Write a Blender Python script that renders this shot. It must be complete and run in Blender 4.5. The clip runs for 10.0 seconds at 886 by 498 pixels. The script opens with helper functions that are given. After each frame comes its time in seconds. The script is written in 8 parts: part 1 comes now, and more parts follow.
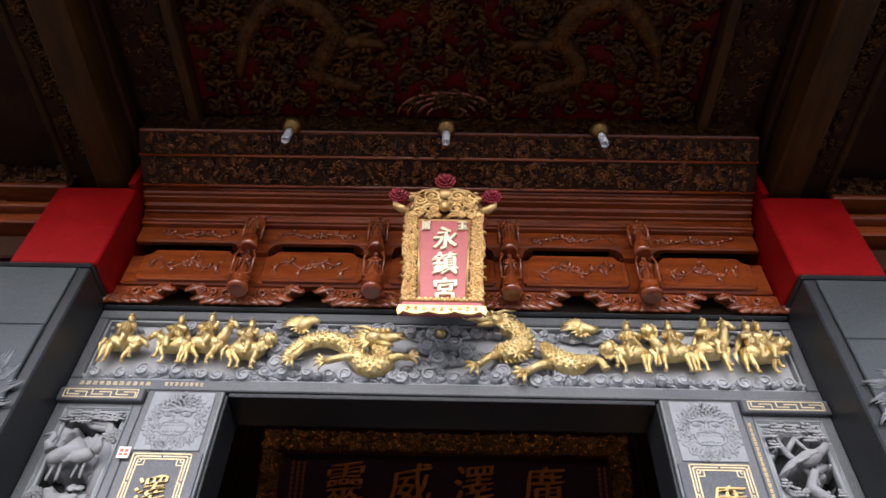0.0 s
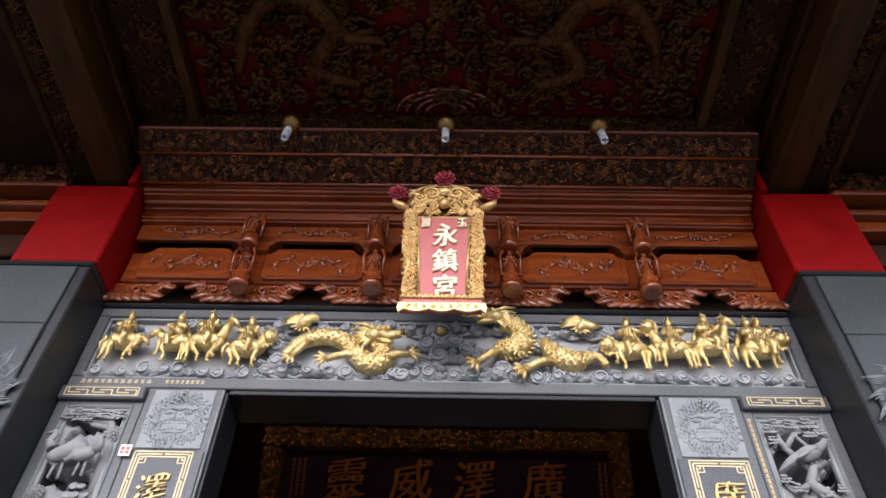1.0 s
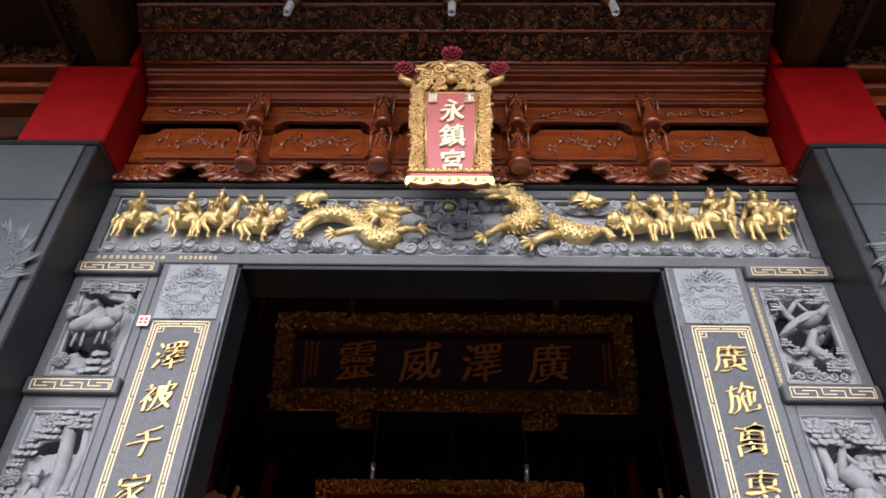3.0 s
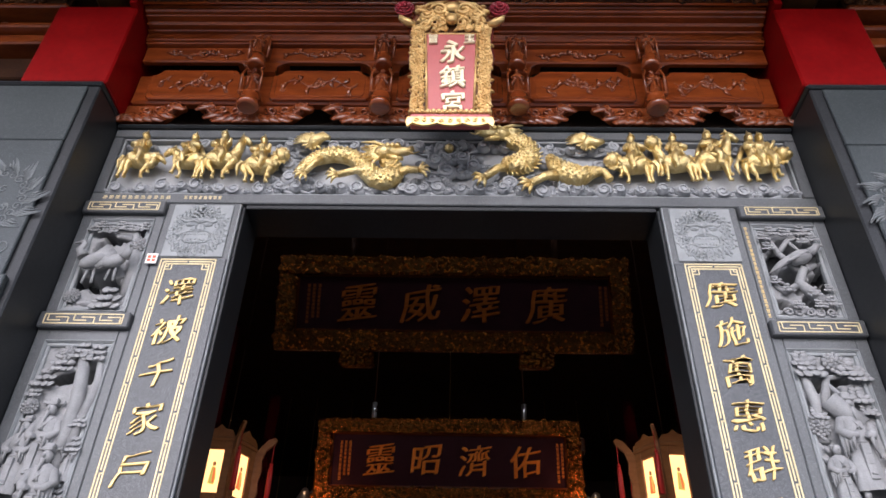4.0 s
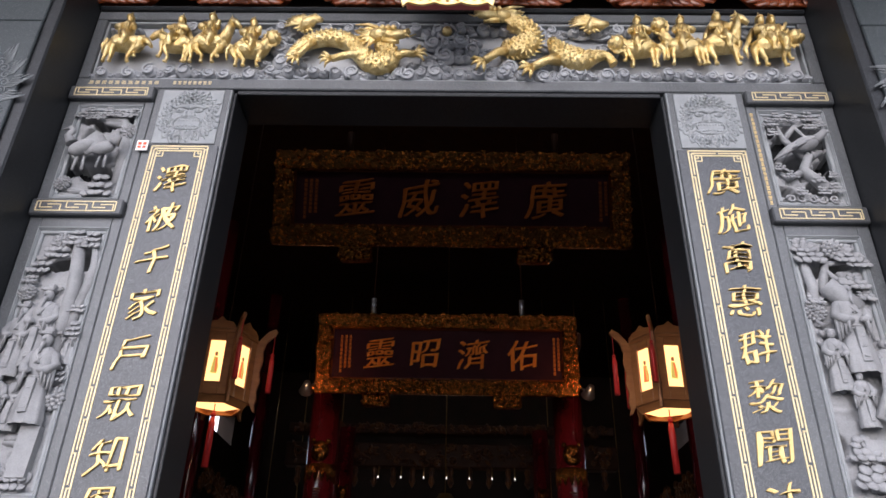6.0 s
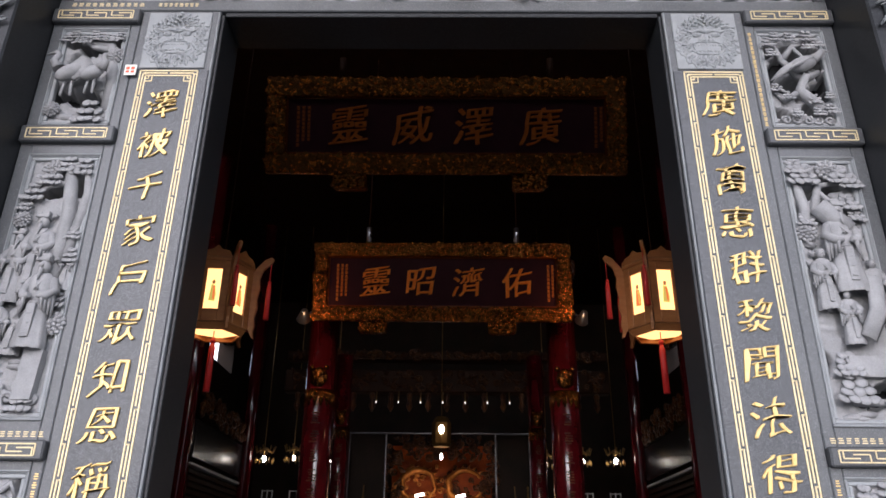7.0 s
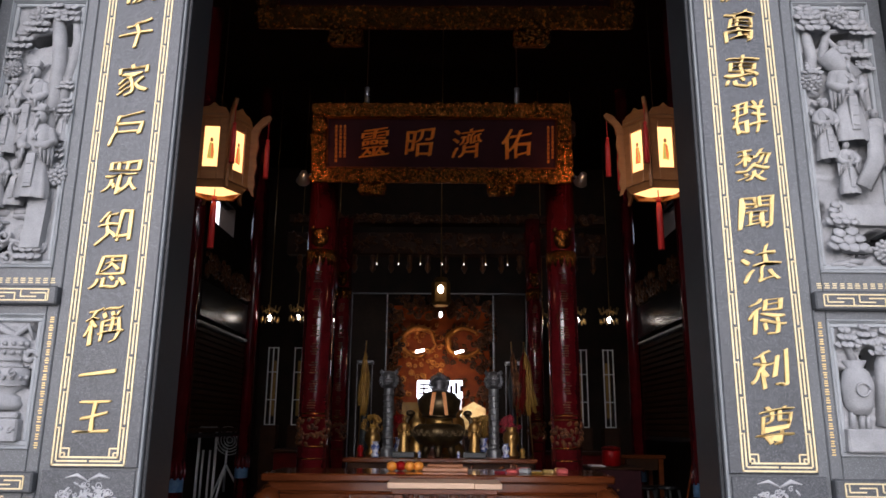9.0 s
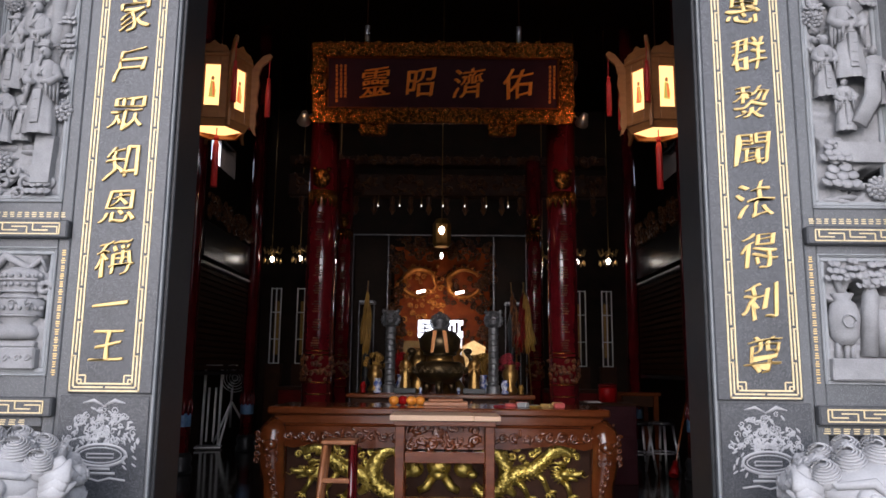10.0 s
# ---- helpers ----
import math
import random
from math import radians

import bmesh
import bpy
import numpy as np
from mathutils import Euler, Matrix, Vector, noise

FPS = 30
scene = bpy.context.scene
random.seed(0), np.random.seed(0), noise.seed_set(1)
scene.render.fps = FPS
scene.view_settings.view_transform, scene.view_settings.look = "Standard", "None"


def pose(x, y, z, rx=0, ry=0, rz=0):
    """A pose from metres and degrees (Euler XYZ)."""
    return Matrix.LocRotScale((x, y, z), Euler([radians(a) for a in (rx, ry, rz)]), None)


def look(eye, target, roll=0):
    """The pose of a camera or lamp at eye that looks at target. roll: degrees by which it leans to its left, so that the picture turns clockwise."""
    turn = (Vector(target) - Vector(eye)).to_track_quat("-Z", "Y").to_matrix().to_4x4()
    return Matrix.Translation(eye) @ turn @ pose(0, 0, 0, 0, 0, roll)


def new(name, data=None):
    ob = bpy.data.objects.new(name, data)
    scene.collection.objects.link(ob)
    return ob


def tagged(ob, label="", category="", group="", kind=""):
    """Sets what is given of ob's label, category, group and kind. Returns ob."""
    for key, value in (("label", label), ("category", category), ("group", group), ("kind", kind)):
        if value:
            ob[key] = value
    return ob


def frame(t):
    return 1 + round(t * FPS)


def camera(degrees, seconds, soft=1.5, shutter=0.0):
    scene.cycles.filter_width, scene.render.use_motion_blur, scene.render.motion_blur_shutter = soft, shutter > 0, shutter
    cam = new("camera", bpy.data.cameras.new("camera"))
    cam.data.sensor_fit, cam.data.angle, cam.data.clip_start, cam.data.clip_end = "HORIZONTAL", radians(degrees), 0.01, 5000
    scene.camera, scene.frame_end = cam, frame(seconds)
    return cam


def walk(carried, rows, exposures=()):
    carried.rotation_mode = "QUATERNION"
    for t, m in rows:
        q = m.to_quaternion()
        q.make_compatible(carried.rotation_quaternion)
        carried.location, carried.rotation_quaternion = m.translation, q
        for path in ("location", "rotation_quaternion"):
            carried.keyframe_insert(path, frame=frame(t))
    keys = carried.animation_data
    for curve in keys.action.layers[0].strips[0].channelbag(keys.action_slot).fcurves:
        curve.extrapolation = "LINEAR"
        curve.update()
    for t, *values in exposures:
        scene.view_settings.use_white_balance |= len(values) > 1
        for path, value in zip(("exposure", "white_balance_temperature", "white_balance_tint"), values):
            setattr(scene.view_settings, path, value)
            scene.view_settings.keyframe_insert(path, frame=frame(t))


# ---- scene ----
cam = camera(62.0, 10.0, soft=1.6)
PATH = [
    (0, (0.053, -2.913, 1.704), (0.022, -1.576, 3.191), 1.9),
    (0.5, (0.054, -2.92, 1.705), (0.028, -1.578, 3.188), 1.6),
    (1, (0.054, -2.923, 1.709), (0.023, -1.576, 3.187), 1.7),
    (1.5, (0.048, -2.911, 1.693), (0.012, -1.542, 3.15), 1.8),
    (2, (0.053, -2.876, 1.653), (0.015, -1.461, 3.067), 1.8),
    (2.5, (0.054, -2.848, 1.623), (0.012, -1.375, 2.976), 1.6),
    (3, (0.047, -2.825, 1.59), (0.002, -1.301, 2.884), 1.5),
    (4.5, (0.045, -2.867, 1.481), (0.004, -1.223, 2.619), 1.4),
    (5, (0.052, -2.798, 1.495), (0.009, -1.12, 2.582), 1.4),
    (5.2, (0.055, -2.796, 1.489), (0.011, -1.103, 2.553), 1.5),
    (6.5, (0.053, -2.758, 1.448), (0.023, -0.971, 2.345), 1.0),
    (7, (0.057, -2.767, 1.43), (0.034, -0.936, 2.234), 0.6),
    (7.5, (0.057, -2.766, 1.417), (0.04, -0.897, 2.129), 0.4),
    (8, (0.06, -2.761, 1.402), (0.041, -0.863, 2.032), 0.5),
    (8.5, (0.056, -2.764, 1.385), (0.039, -0.841, 1.933), 0.5),
    (8.7, (0.056, -2.77, 1.37), (0.041, -0.838, 1.887), 0.5),
    (9, (0.058, -2.762, 1.357), (0.039, -0.817, 1.824), 0.5),
    (9.5, (0.059, -2.777, 1.338), (0.036, -0.815, 1.725), 0.6),
    (10, (0.058, -2.822, 1.309), (0.038, -0.848, 1.627), 0.6),
]
walk(cam, [(t, look(eye, target, roll)) for t, eye, target, roll in PATH],
     exposures=((0, 1.03, 5960, 19), (5, 0.93, 5960, 19), (10, 0.83, 5960, 19)))

# ---- world, sun, exposure ----
world = bpy.data.worlds.new("sky")
scene.world = world
world.use_nodes = True
wn = world.node_tree.nodes
sky = wn.new("ShaderNodeTexSky")
sky.sky_type, sky.sun_disc = "NISHITA", False
SUN_EL, SUN_AZ = radians(25), radians(187)
sky.sun_elevation, sky.sun_rotation, sky.dust_density, sky.air_density = SUN_EL, SUN_AZ, 1.5, 1.2
hs = wn.new("ShaderNodeHueSaturation")
hs.inputs["Saturation"].default_value = 0.45
world.node_tree.links.new(sky.outputs[0], hs.inputs["Color"])
world.node_tree.links.new(hs.outputs[0], wn["Background"].inputs["Color"])
wn["Background"].inputs["Strength"].default_value = 0.15
sun = new("sun", bpy.data.lights.new("sun", "SUN"))
sun.data.energy, sun.data.angle, sun.data.color = 1.05, radians(70), (1.0, 0.99, 0.98)
# the sun stands behind the camera, a little to its left
sun.matrix_world = look((math.sin(SUN_AZ) * math.cos(SUN_EL) * 30, math.cos(SUN_AZ) * math.cos(SUN_EL) * 30, math.sin(SUN_EL) * 30), (0, 0, 0))

# ---- materials ----
def mat(name, c1, c2, rough=0.5, metal=0.0, scale=6.0, fine=90.0, bump=0.15, dist=0.003, speck=0.0, speck_col=(0.6, 0.6, 0.6), speck_scale=600.0,
        stretch=(1, 1, 1), per_piece=0.0, coat=0.0, contrast=0.25):
    """A surface with two scales of colour change, uneven gloss and fine relief; speck adds mineral grains, per_piece varies piece from piece."""
    m = bpy.data.materials.new(name)
    m.use_nodes = True
    n, l = m.node_tree.nodes, m.node_tree.links
    p = n["Principled BSDF"]
    tc = n.new("ShaderNodeTexCoord")
    mp = n.new("ShaderNodeMapping")
    mp.inputs["Scale"].default_value = stretch
    l.new(tc.outputs["Object"], mp.inputs["Vector"])
    big = n.new("ShaderNodeTexNoise")
    big.inputs["Scale"].default_value, big.inputs["Detail"].default_value = scale, 5
    small = n.new("ShaderNodeTexNoise")
    small.inputs["Scale"].default_value, small.inputs["Detail"].default_value = fine, 4
    l.new(mp.outputs[0], big.inputs["Vector"])
    l.new(mp.outputs[0], small.inputs["Vector"])
    mix1 = n.new("ShaderNodeMath")
    mix1.operation = "MULTIPLY_ADD"
    l.new(small.outputs["Fac"], mix1.inputs[0])
    mix1.inputs[1].default_value = 0.45
    l.new(big.outputs["Fac"], mix1.inputs[2])
    ramp = n.new("ShaderNodeMapRange")
    ramp.inputs["From Min"].default_value, ramp.inputs["From Max"].default_value = 0.72 - contrast, 0.72 + contrast
    l.new(mix1.outputs[0], ramp.inputs["Value"])
    col = n.new("ShaderNodeMix")
    col.data_type = "RGBA"
    col.inputs["A"].default_value, col.inputs["B"].default_value = (*c1, 1), (*c2, 1)
    l.new(ramp.outputs[0], col.inputs["Factor"])
    out = col.outputs["Result"]
    if speck:
        vor = n.new("ShaderNodeTexVoronoi")
        vor.inputs["Scale"].default_value = speck_scale
        l.new(tc.outputs["Object"], vor.inputs["Vector"])
        sep = n.new("ShaderNodeSeparateColor")
        l.new(vor.outputs["Color"], sep.inputs[0])
        gt = n.new("ShaderNodeMapRange")
        gt.inputs["From Min"].default_value, gt.inputs["From Max"].default_value = 1 - speck - 0.05, 1 - speck + 0.05
        l.new(sep.outputs[0], gt.inputs["Value"])
        mx = n.new("ShaderNodeMix")
        mx.data_type = "RGBA"
        l.new(gt.outputs[0], mx.inputs["Factor"])
        l.new(out, mx.inputs["A"])
        mx.inputs["B"].default_value = (*speck_col, 1)
        out = mx.outputs["Result"]
    if per_piece:
        oi = n.new("ShaderNodeObjectInfo")
        hv = n.new("ShaderNodeHueSaturation")
        mr = n.new("ShaderNodeMapRange")
        mr.inputs["To Min"].default_value, mr.inputs["To Max"].default_value = 1 - per_piece, 1 + per_piece
        l.new(oi.outputs["Random"], mr.inputs["Value"])
        l.new(mr.outputs[0], hv.inputs["Value"])
        l.new(out, hv.inputs["Color"])
        out = hv.outputs[0]
    l.new(out, p.inputs["Base Color"])
    rr = n.new("ShaderNodeMapRange")
    rr.inputs["To Min"].default_value, rr.inputs["To Max"].default_value = max(0.03, rough - 0.1), min(1, rough + 0.1)
    l.new(big.outputs["Fac"], rr.inputs["Value"])
    l.new(rr.outputs[0], p.inputs["Roughness"])
    p.inputs["Metallic"].default_value = metal
    p.inputs["Coat Weight"].default_value = coat
    p.inputs["Coat Roughness"].default_value = 0.15
    if bump:
        b = n.new("ShaderNodeBump")
        b.inputs["Strength"].default_value, b.inputs["Distance"].default_value = bump, dist
        l.new(mix1.outputs[0], b.inputs["Height"])
        l.new(b.outputs[0], p.inputs["Normal"])
    return m


def glow(name, colour, strength):
    m = bpy.data.materials.new(name)
    m.use_nodes = True
    p = m.node_tree.nodes["Principled BSDF"]
    p.inputs["Base Color"].default_value = (*colour, 1)
    p.inputs["Emission Color"].default_value = (*colour, 1)
    p.inputs["Emission Strength"].default_value = strength
    return m


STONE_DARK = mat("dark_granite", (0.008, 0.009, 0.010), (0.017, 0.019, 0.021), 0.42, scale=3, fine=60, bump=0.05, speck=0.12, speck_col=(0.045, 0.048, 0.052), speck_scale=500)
STONE_PIER = mat("pier_granite", (0.027, 0.034, 0.036), (0.044, 0.053, 0.055), 0.4, scale=2.5, fine=50, bump=0.05, speck=0.1, speck_col=(0.09, 0.1, 0.105), speck_scale=500)
STONE_FRAME = mat("grey_granite", (0.066, 0.071, 0.074), (0.104, 0.110, 0.114), 0.42, scale=4, fine=70, bump=0.06, speck=0.12, speck_col=(0.16, 0.167, 0.174), speck_scale=450)
STONE_PANEL = mat("speckled_granite", (0.027, 0.030, 0.034), (0.046, 0.050, 0.055), 0.38, scale=6, fine=90, bump=0.04, speck=0.22, speck_col=(0.12, 0.127, 0.135), speck_scale=520)
STONE_CARVED = mat("carved_grey_stone", (0.20, 0.203, 0.206), (0.31, 0.313, 0.316), 0.75, scale=14, fine=170, bump=0.5, dist=0.005)
STONE_CLOUD = mat("carved_dark_stone", (0.24, 0.252, 0.265), (0.38, 0.392, 0.405), 0.6, scale=10, fine=140, bump=0.3, dist=0.004)
STONE_LIGHT = mat("etched_light_stone", (0.22, 0.235, 0.24), (0.31, 0.325, 0.33), 0.7, scale=10, fine=200, bump=0.2, dist=0.002)
STONE_LION = mat("pale_carved_lion_stone", (0.30, 0.305, 0.31), (0.42, 0.425, 0.43), 0.75, scale=9, fine=140, bump=0.3, dist=0.004)
STONE_ETCH = mat("faint_etched_stone", (0.12, 0.132, 0.136), (0.19, 0.205, 0.21), 0.7, scale=10, fine=200, bump=0.2, dist=0.002)
STONE_SLAB = mat("smooth_grey_stone", (0.30, 0.31, 0.32), (0.38, 0.39, 0.40), 0.6, scale=7, fine=120, bump=0.12, dist=0.003)
GOLD = mat("gold_leaf", (0.62, 0.42, 0.13), (0.95, 0.80, 0.43), 0.36, metal=0.9, scale=22, fine=140, bump=1.0, dist=0.012)
GOLD_CREAM = mat("pale_cream_gilding", (0.78, 0.66, 0.42), (0.9, 0.8, 0.58), 0.4, metal=0.25, scale=30, fine=160, bump=0.2, dist=0.002)
GOLD_FLAT = mat("gold_lettering_paint", (0.62, 0.43, 0.15), (0.78, 0.58, 0.25), 0.42, metal=0.55, scale=30, fine=160, bump=0.2, dist=0.002)
GOLD_LINE = mat("pale_gold_line_paint", (0.62, 0.50, 0.27), (0.76, 0.64, 0.39), 0.5, metal=0.2, scale=30, fine=160, bump=0.1, dist=0.002)
# near-black to gold patches put the glints of carved gilt into the colour
GOLD_GLINT = mat("glinting_gilt_carving", (0.022, 0.006, 0.002), (0.44, 0.165, 0.025), 0.2, metal=0.9, scale=38, fine=120, bump=0.8, dist=0.010, contrast=0.12)
GOLD_PALE = mat("pale_gold_paint", (0.55, 0.31, 0.10), (0.86, 0.62, 0.27), 0.38, metal=0.6, scale=18, fine=120, bump=0.3, dist=0.004)
WOOD = mat("lacquered_brown_wood", (0.12, 0.021, 0.0045), (0.29, 0.062, 0.012), 0.17, scale=4, fine=40, bump=0.15, stretch=(0.6, 3, 5), coat=0.8)
WOOD_CARVED = mat("carved_brown_wood", (0.10, 0.019, 0.005), (0.29, 0.066, 0.014), 0.26, scale=10, fine=90, bump=0.5, dist=0.006, coat=0.3)
WOOD_DARK = mat("dark_brown_wood", (0.020, 0.006, 0.002), (0.052, 0.018, 0.005), 0.6, scale=6, fine=60, bump=0.4, dist=0.006)
WOOD_GILT = mat("dark_gilt_wood", (0.04, 0.012, 0.005), (0.15, 0.055, 0.013), 0.42, metal=0.2, scale=16, fine=70, bump=0.5, dist=0.006, contrast=0.15)
RED_LACQ = mat("red_lacquer_panel", (0.07, 0.0014, 0.001), (0.14, 0.0035, 0.002), 0.45, scale=8, fine=60, bump=0.2)
RED_PAINT = mat("red_wall_paint", (0.17, 0.0012, 0.0016), (0.26, 0.003, 0.003), 0.42, scale=5, fine=30, bump=0.12, dist=0.002)
RED_ROSE = mat("dark_red_flower", (0.16, 0.006, 0.015), (0.36, 0.02, 0.035), 0.4, scale=20, fine=90, bump=0.4)
PINK_RED = mat("faded_red_plaque_paint", (0.43, 0.075, 0.07), (0.52, 0.105, 0.095), 0.4, scale=7, fine=60, bump=0.08)
COL_RED = mat("dark_red_column_lacquer", (0.075, 0.004, 0.007), (0.13, 0.008, 0.011), 0.14, scale=5, fine=40, bump=0.05, coat=0.8)
BLUE_BLACK = mat("dark_purple_plaque_paint", (0.026, 0.005, 0.008), (0.045, 0.009, 0.013), 0.6, scale=7, fine=70, bump=0.15)
ROOM_DARK = mat("dark_brown_plaster", (0.014, 0.009, 0.006), (0.034, 0.02, 0.013), 0.7, scale=3, fine=30, bump=0.2)
FLOOR_IN = mat("polished_black_floor", (0.012, 0.011, 0.011), (0.03, 0.027, 0.025), 0.1, scale=4, fine=50, bump=0.02)
PAVING = mat("granite_paving", (0.15, 0.148, 0.142), (0.22, 0.216, 0.208), 0.7, scale=2, fine=40, bump=0.2)
BRASS = mat("aged_brass", (0.30, 0.17, 0.05), (0.46, 0.28, 0.09), 0.35, metal=0.9, scale=20, bump=0.1)
WHITE_GLASS = mat("white_lamp_glass", (0.72, 0.74, 0.78), (0.82, 0.84, 0.87), 0.15, scale=20, bump=0.0)
ORANGE_RED = mat("orange_red_ink", (0.62, 0.09, 0.03), (0.72, 0.13, 0.05), 0.5, scale=20, bump=0.02)
PLASTER_WHITE = mat("white_sticker", (0.80, 0.78, 0.72), (0.86, 0.84, 0.80), 0.5, scale=20, bump=0.05)
ASPHALT = mat("worn_concrete_forecourt", (0.12, 0.119, 0.115), (0.17, 0.168, 0.163), 0.85, scale=0.6, fine=30, bump=0.3)
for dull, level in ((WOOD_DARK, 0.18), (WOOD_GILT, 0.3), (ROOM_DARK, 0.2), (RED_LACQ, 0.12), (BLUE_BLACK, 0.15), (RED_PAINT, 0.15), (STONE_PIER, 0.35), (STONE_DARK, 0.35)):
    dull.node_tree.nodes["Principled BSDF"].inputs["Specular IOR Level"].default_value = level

# ---- mesh helpers ----
class Mesh:
    """Collects vertices and faces of one part."""

    def __init__(self):
        self.v, self.f, self.s = [], [], []

    def add(self, verts, faces, smooth=False):
        o = len(self.v)
        self.v += [tuple(p) for p in verts]
        self.f += [tuple(o + i for i in q) for q in faces]
        self.s += [smooth] * len(faces)
        return self

    def box(self, x0, x1, y0, y1, z0, z1, b=0.004, m=None):
        b = min(b, (x1 - x0) * 0.45, (y1 - y0) * 0.45, (z1 - z0) * 0.45)
        c, h = ((x0 + x1) / 2, (y0 + y1) / 2, (z0 + z1) / 2), ((x1 - x0) / 2, (y1 - y0) / 2, (z1 - z0) / 2)
        vs, idx = [], {}
        for sx in (-1, 1):
            for sy in (-1, 1):
                for sz in (-1, 1):
                    s = (sx, sy, sz)
                    for a in range(3):
                        idx[(s, a)] = len(vs)
                        vs.append(tuple(c[k] + s[k] * (h[k] - (0 if k == a else b)) for k in range(3)))
        fs = []
        for a in range(3):
            u, w = (a + 1) % 3, (a + 2) % 3
            for sg in (-1, 1):
                q = []
                for su, sw in ((-1, -1), (1, -1), (1, 1), (-1, 1)):
                    s = [0, 0, 0]
                    s[a], s[u], s[w] = sg, su, sw
                    q.append(idx[(tuple(s), a)])
                fs.append(q if sg > 0 else q[::-1])
            for su in (-1, 1):
                for sw in (-1, 1):
                    lo, hi = [0, 0, 0], [0, 0, 0]
                    lo[a], hi[a] = -1, 1
                    lo[u] = hi[u] = su
                    lo[w] = hi[w] = sw
                    q = [idx[(tuple(lo), u)], idx[(tuple(hi), u)], idx[(tuple(hi), w)], idx[(tuple(lo), w)]]
                    fs.append(q if su * sw < 0 else q[::-1])
        for sx in (-1, 1):
            for sy in (-1, 1):
                for sz in (-1, 1):
                    q = [idx[((sx, sy, sz), a)] for a in range(3)]
                    fs.append(q if sx * sy * sz > 0 else q[::-1])
        if m is not None:
            vs = [m @ Vector(p) for p in vs]
        return self.add(vs, fs)

    def tube(self, pts, r, n=6, flat=1.0, cap=True):
        """A round rod along points; r is one radius or one for each point; flat squeezes it along y."""
        pts = [Vector(p) for p in pts]
        rs = r if isinstance(r, (list, tuple)) else [r] * len(pts)
        vs, fs = [], []
        for i, p in enumerate(pts):
            d = (pts[min(i + 1, len(pts) - 1)] - pts[max(i - 1, 0)])
            d = d.normalized() if d.length > 1e-9 else Vector((0, 0, 1))
            ref = Vector((0, 1, 0)) if abs(d.y) < 0.9 else Vector((1, 0, 0))
            u = d.cross(ref).normalized()
            w = u.cross(d).normalized()
            for k in range(n):
                a = 2 * math.pi * k / n
                vs.append(p + (u * math.cos(a) + w * math.sin(a) * flat) * rs[i])
        for i in range(len(pts) - 1):
            for k in range(n):
                fs.append((i * n + k, i * n + (k + 1) % n, (i + 1) * n + (k + 1) % n, (i + 1) * n + k))
        self.add(vs, fs, True)
        if cap:
            o = len(self.v) - len(vs)
            self.f += [tuple(o + k for k in range(n))[::-1], tuple(o + (len(pts) - 1) * n + k for k in range(n))]
            self.s += [False, False]
        return self

    def blob(self, c, r, m=None, n=8, k=5):
        """An ellipsoid; m turns it about its middle."""
        c = Vector(c)
        r = r if isinstance(r, (list, tuple)) else (r, r, r)
        vs, fs = [], []
        for j in range(k + 1):
            th = math.pi * j / k
            for i in range(n):
                ph = 2 * math.pi * i / n
                q = Vector((r[0] * math.sin(th) * math.cos(ph), r[1] * math.sin(th) * math.sin(ph), r[2] * math.cos(th)))
                vs.append(c + (m @ q if m is not None else q))
        for j in range(k):
            for i in range(n):
                a, b2 = j * n + i, j * n + (i + 1) % n
                if j == 0:
                    fs.append((a, a + n, b2 + n))
                elif j == k - 1:
                    fs.append((a, a + n, b2))
                else:
                    fs.append((a, a + n, b2 + n, b2))
        return self.add(vs, fs, True)

    def lathe(self, prof, c=(0, 0, 0), n=20, smooth=True, m=None):
        """Turns a profile of (radius, height) about z."""
        vs, fs = [], []
        for r, z in prof:
            for i in range(n):
                a = 2 * math.pi * (i + 0.5) / n
                vs.append(Vector((r * math.cos(a), r * math.sin(a), z)))
        vs = [(m @ q if m is not None else q) + Vector(c) for q in vs]
        for j in range(len(prof) - 1):
            for i in range(n):
                fs.append((j * n + i, j * n + (i + 1) % n, (j + 1) * n + (i + 1) % n, (j + 1) * n + i))
        self.add(vs, fs, smooth)
        o = len(self.v) - len(vs)
        self.f += [tuple(o + i for i in range(n))[::-1], tuple(o + (len(prof) - 1) * n + i for i in range(n))]
        self.s += [False, False]
        return self

    def prism(self, outline, y0, y1, b=0.0, m=None):
        """An outline of (x, z), anticlockwise, standing between y0 (front) and y1; b rounds the front edge."""
        k = len(outline)
        cx, cz = sum(p[0] for p in outline) / k, sum(p[1] for p in outline) / k
        rings = [[(x, y1, z) for x, z in outline], [(x, y0 + b, z) for x, z in outline]]
        if b:
            ins = []
            for i in range(k):
                p, q, r = Vector(outline[i - 1]), Vector(outline[i]), Vector(outline[(i + 1) % k])
                e = (r - p)
                nn = Vector((-e.y, e.x))
                nn = nn.normalized() if nn.length > 1e-9 else Vector((0, 0))
                ins.append((q.x + nn.x * b, y0, q.y + nn.y * b))
            rings.append(ins)
        vs = [p for ring in rings for p in ring]
        if m is not None:
            vs = [m @ Vector(p) for p in vs]
        fs = [tuple(range(k))[::-1]]
        for j in range(len(rings) - 1):
            for i in range(k):
                fs.append((j * k + i, j * k + (i + 1) % k, (j + 1) * k + (i + 1) % k, (j + 1) * k + i))
        fs.append(tuple((len(rings) - 1) * k + i for i in range(k)))
        return self.add(vs, fs)

    def make(self, name):
        me = bpy.data.meshes.new(name)
        me.from_pydata(self.v, [], self.f)
        me.polygons.foreach_set("use_smooth", self.s)
        me.update()
        return me


def part(name, mesh, material, parent=None, label=""):
    me = mesh.make(name) if isinstance(mesh, Mesh) else mesh
    if not me.materials:
        me.materials.append(material)
    ob = new(name, me)
    if parent is not None:
        ob.parent = parent
    if label:
        ob["label"] = label
    return ob


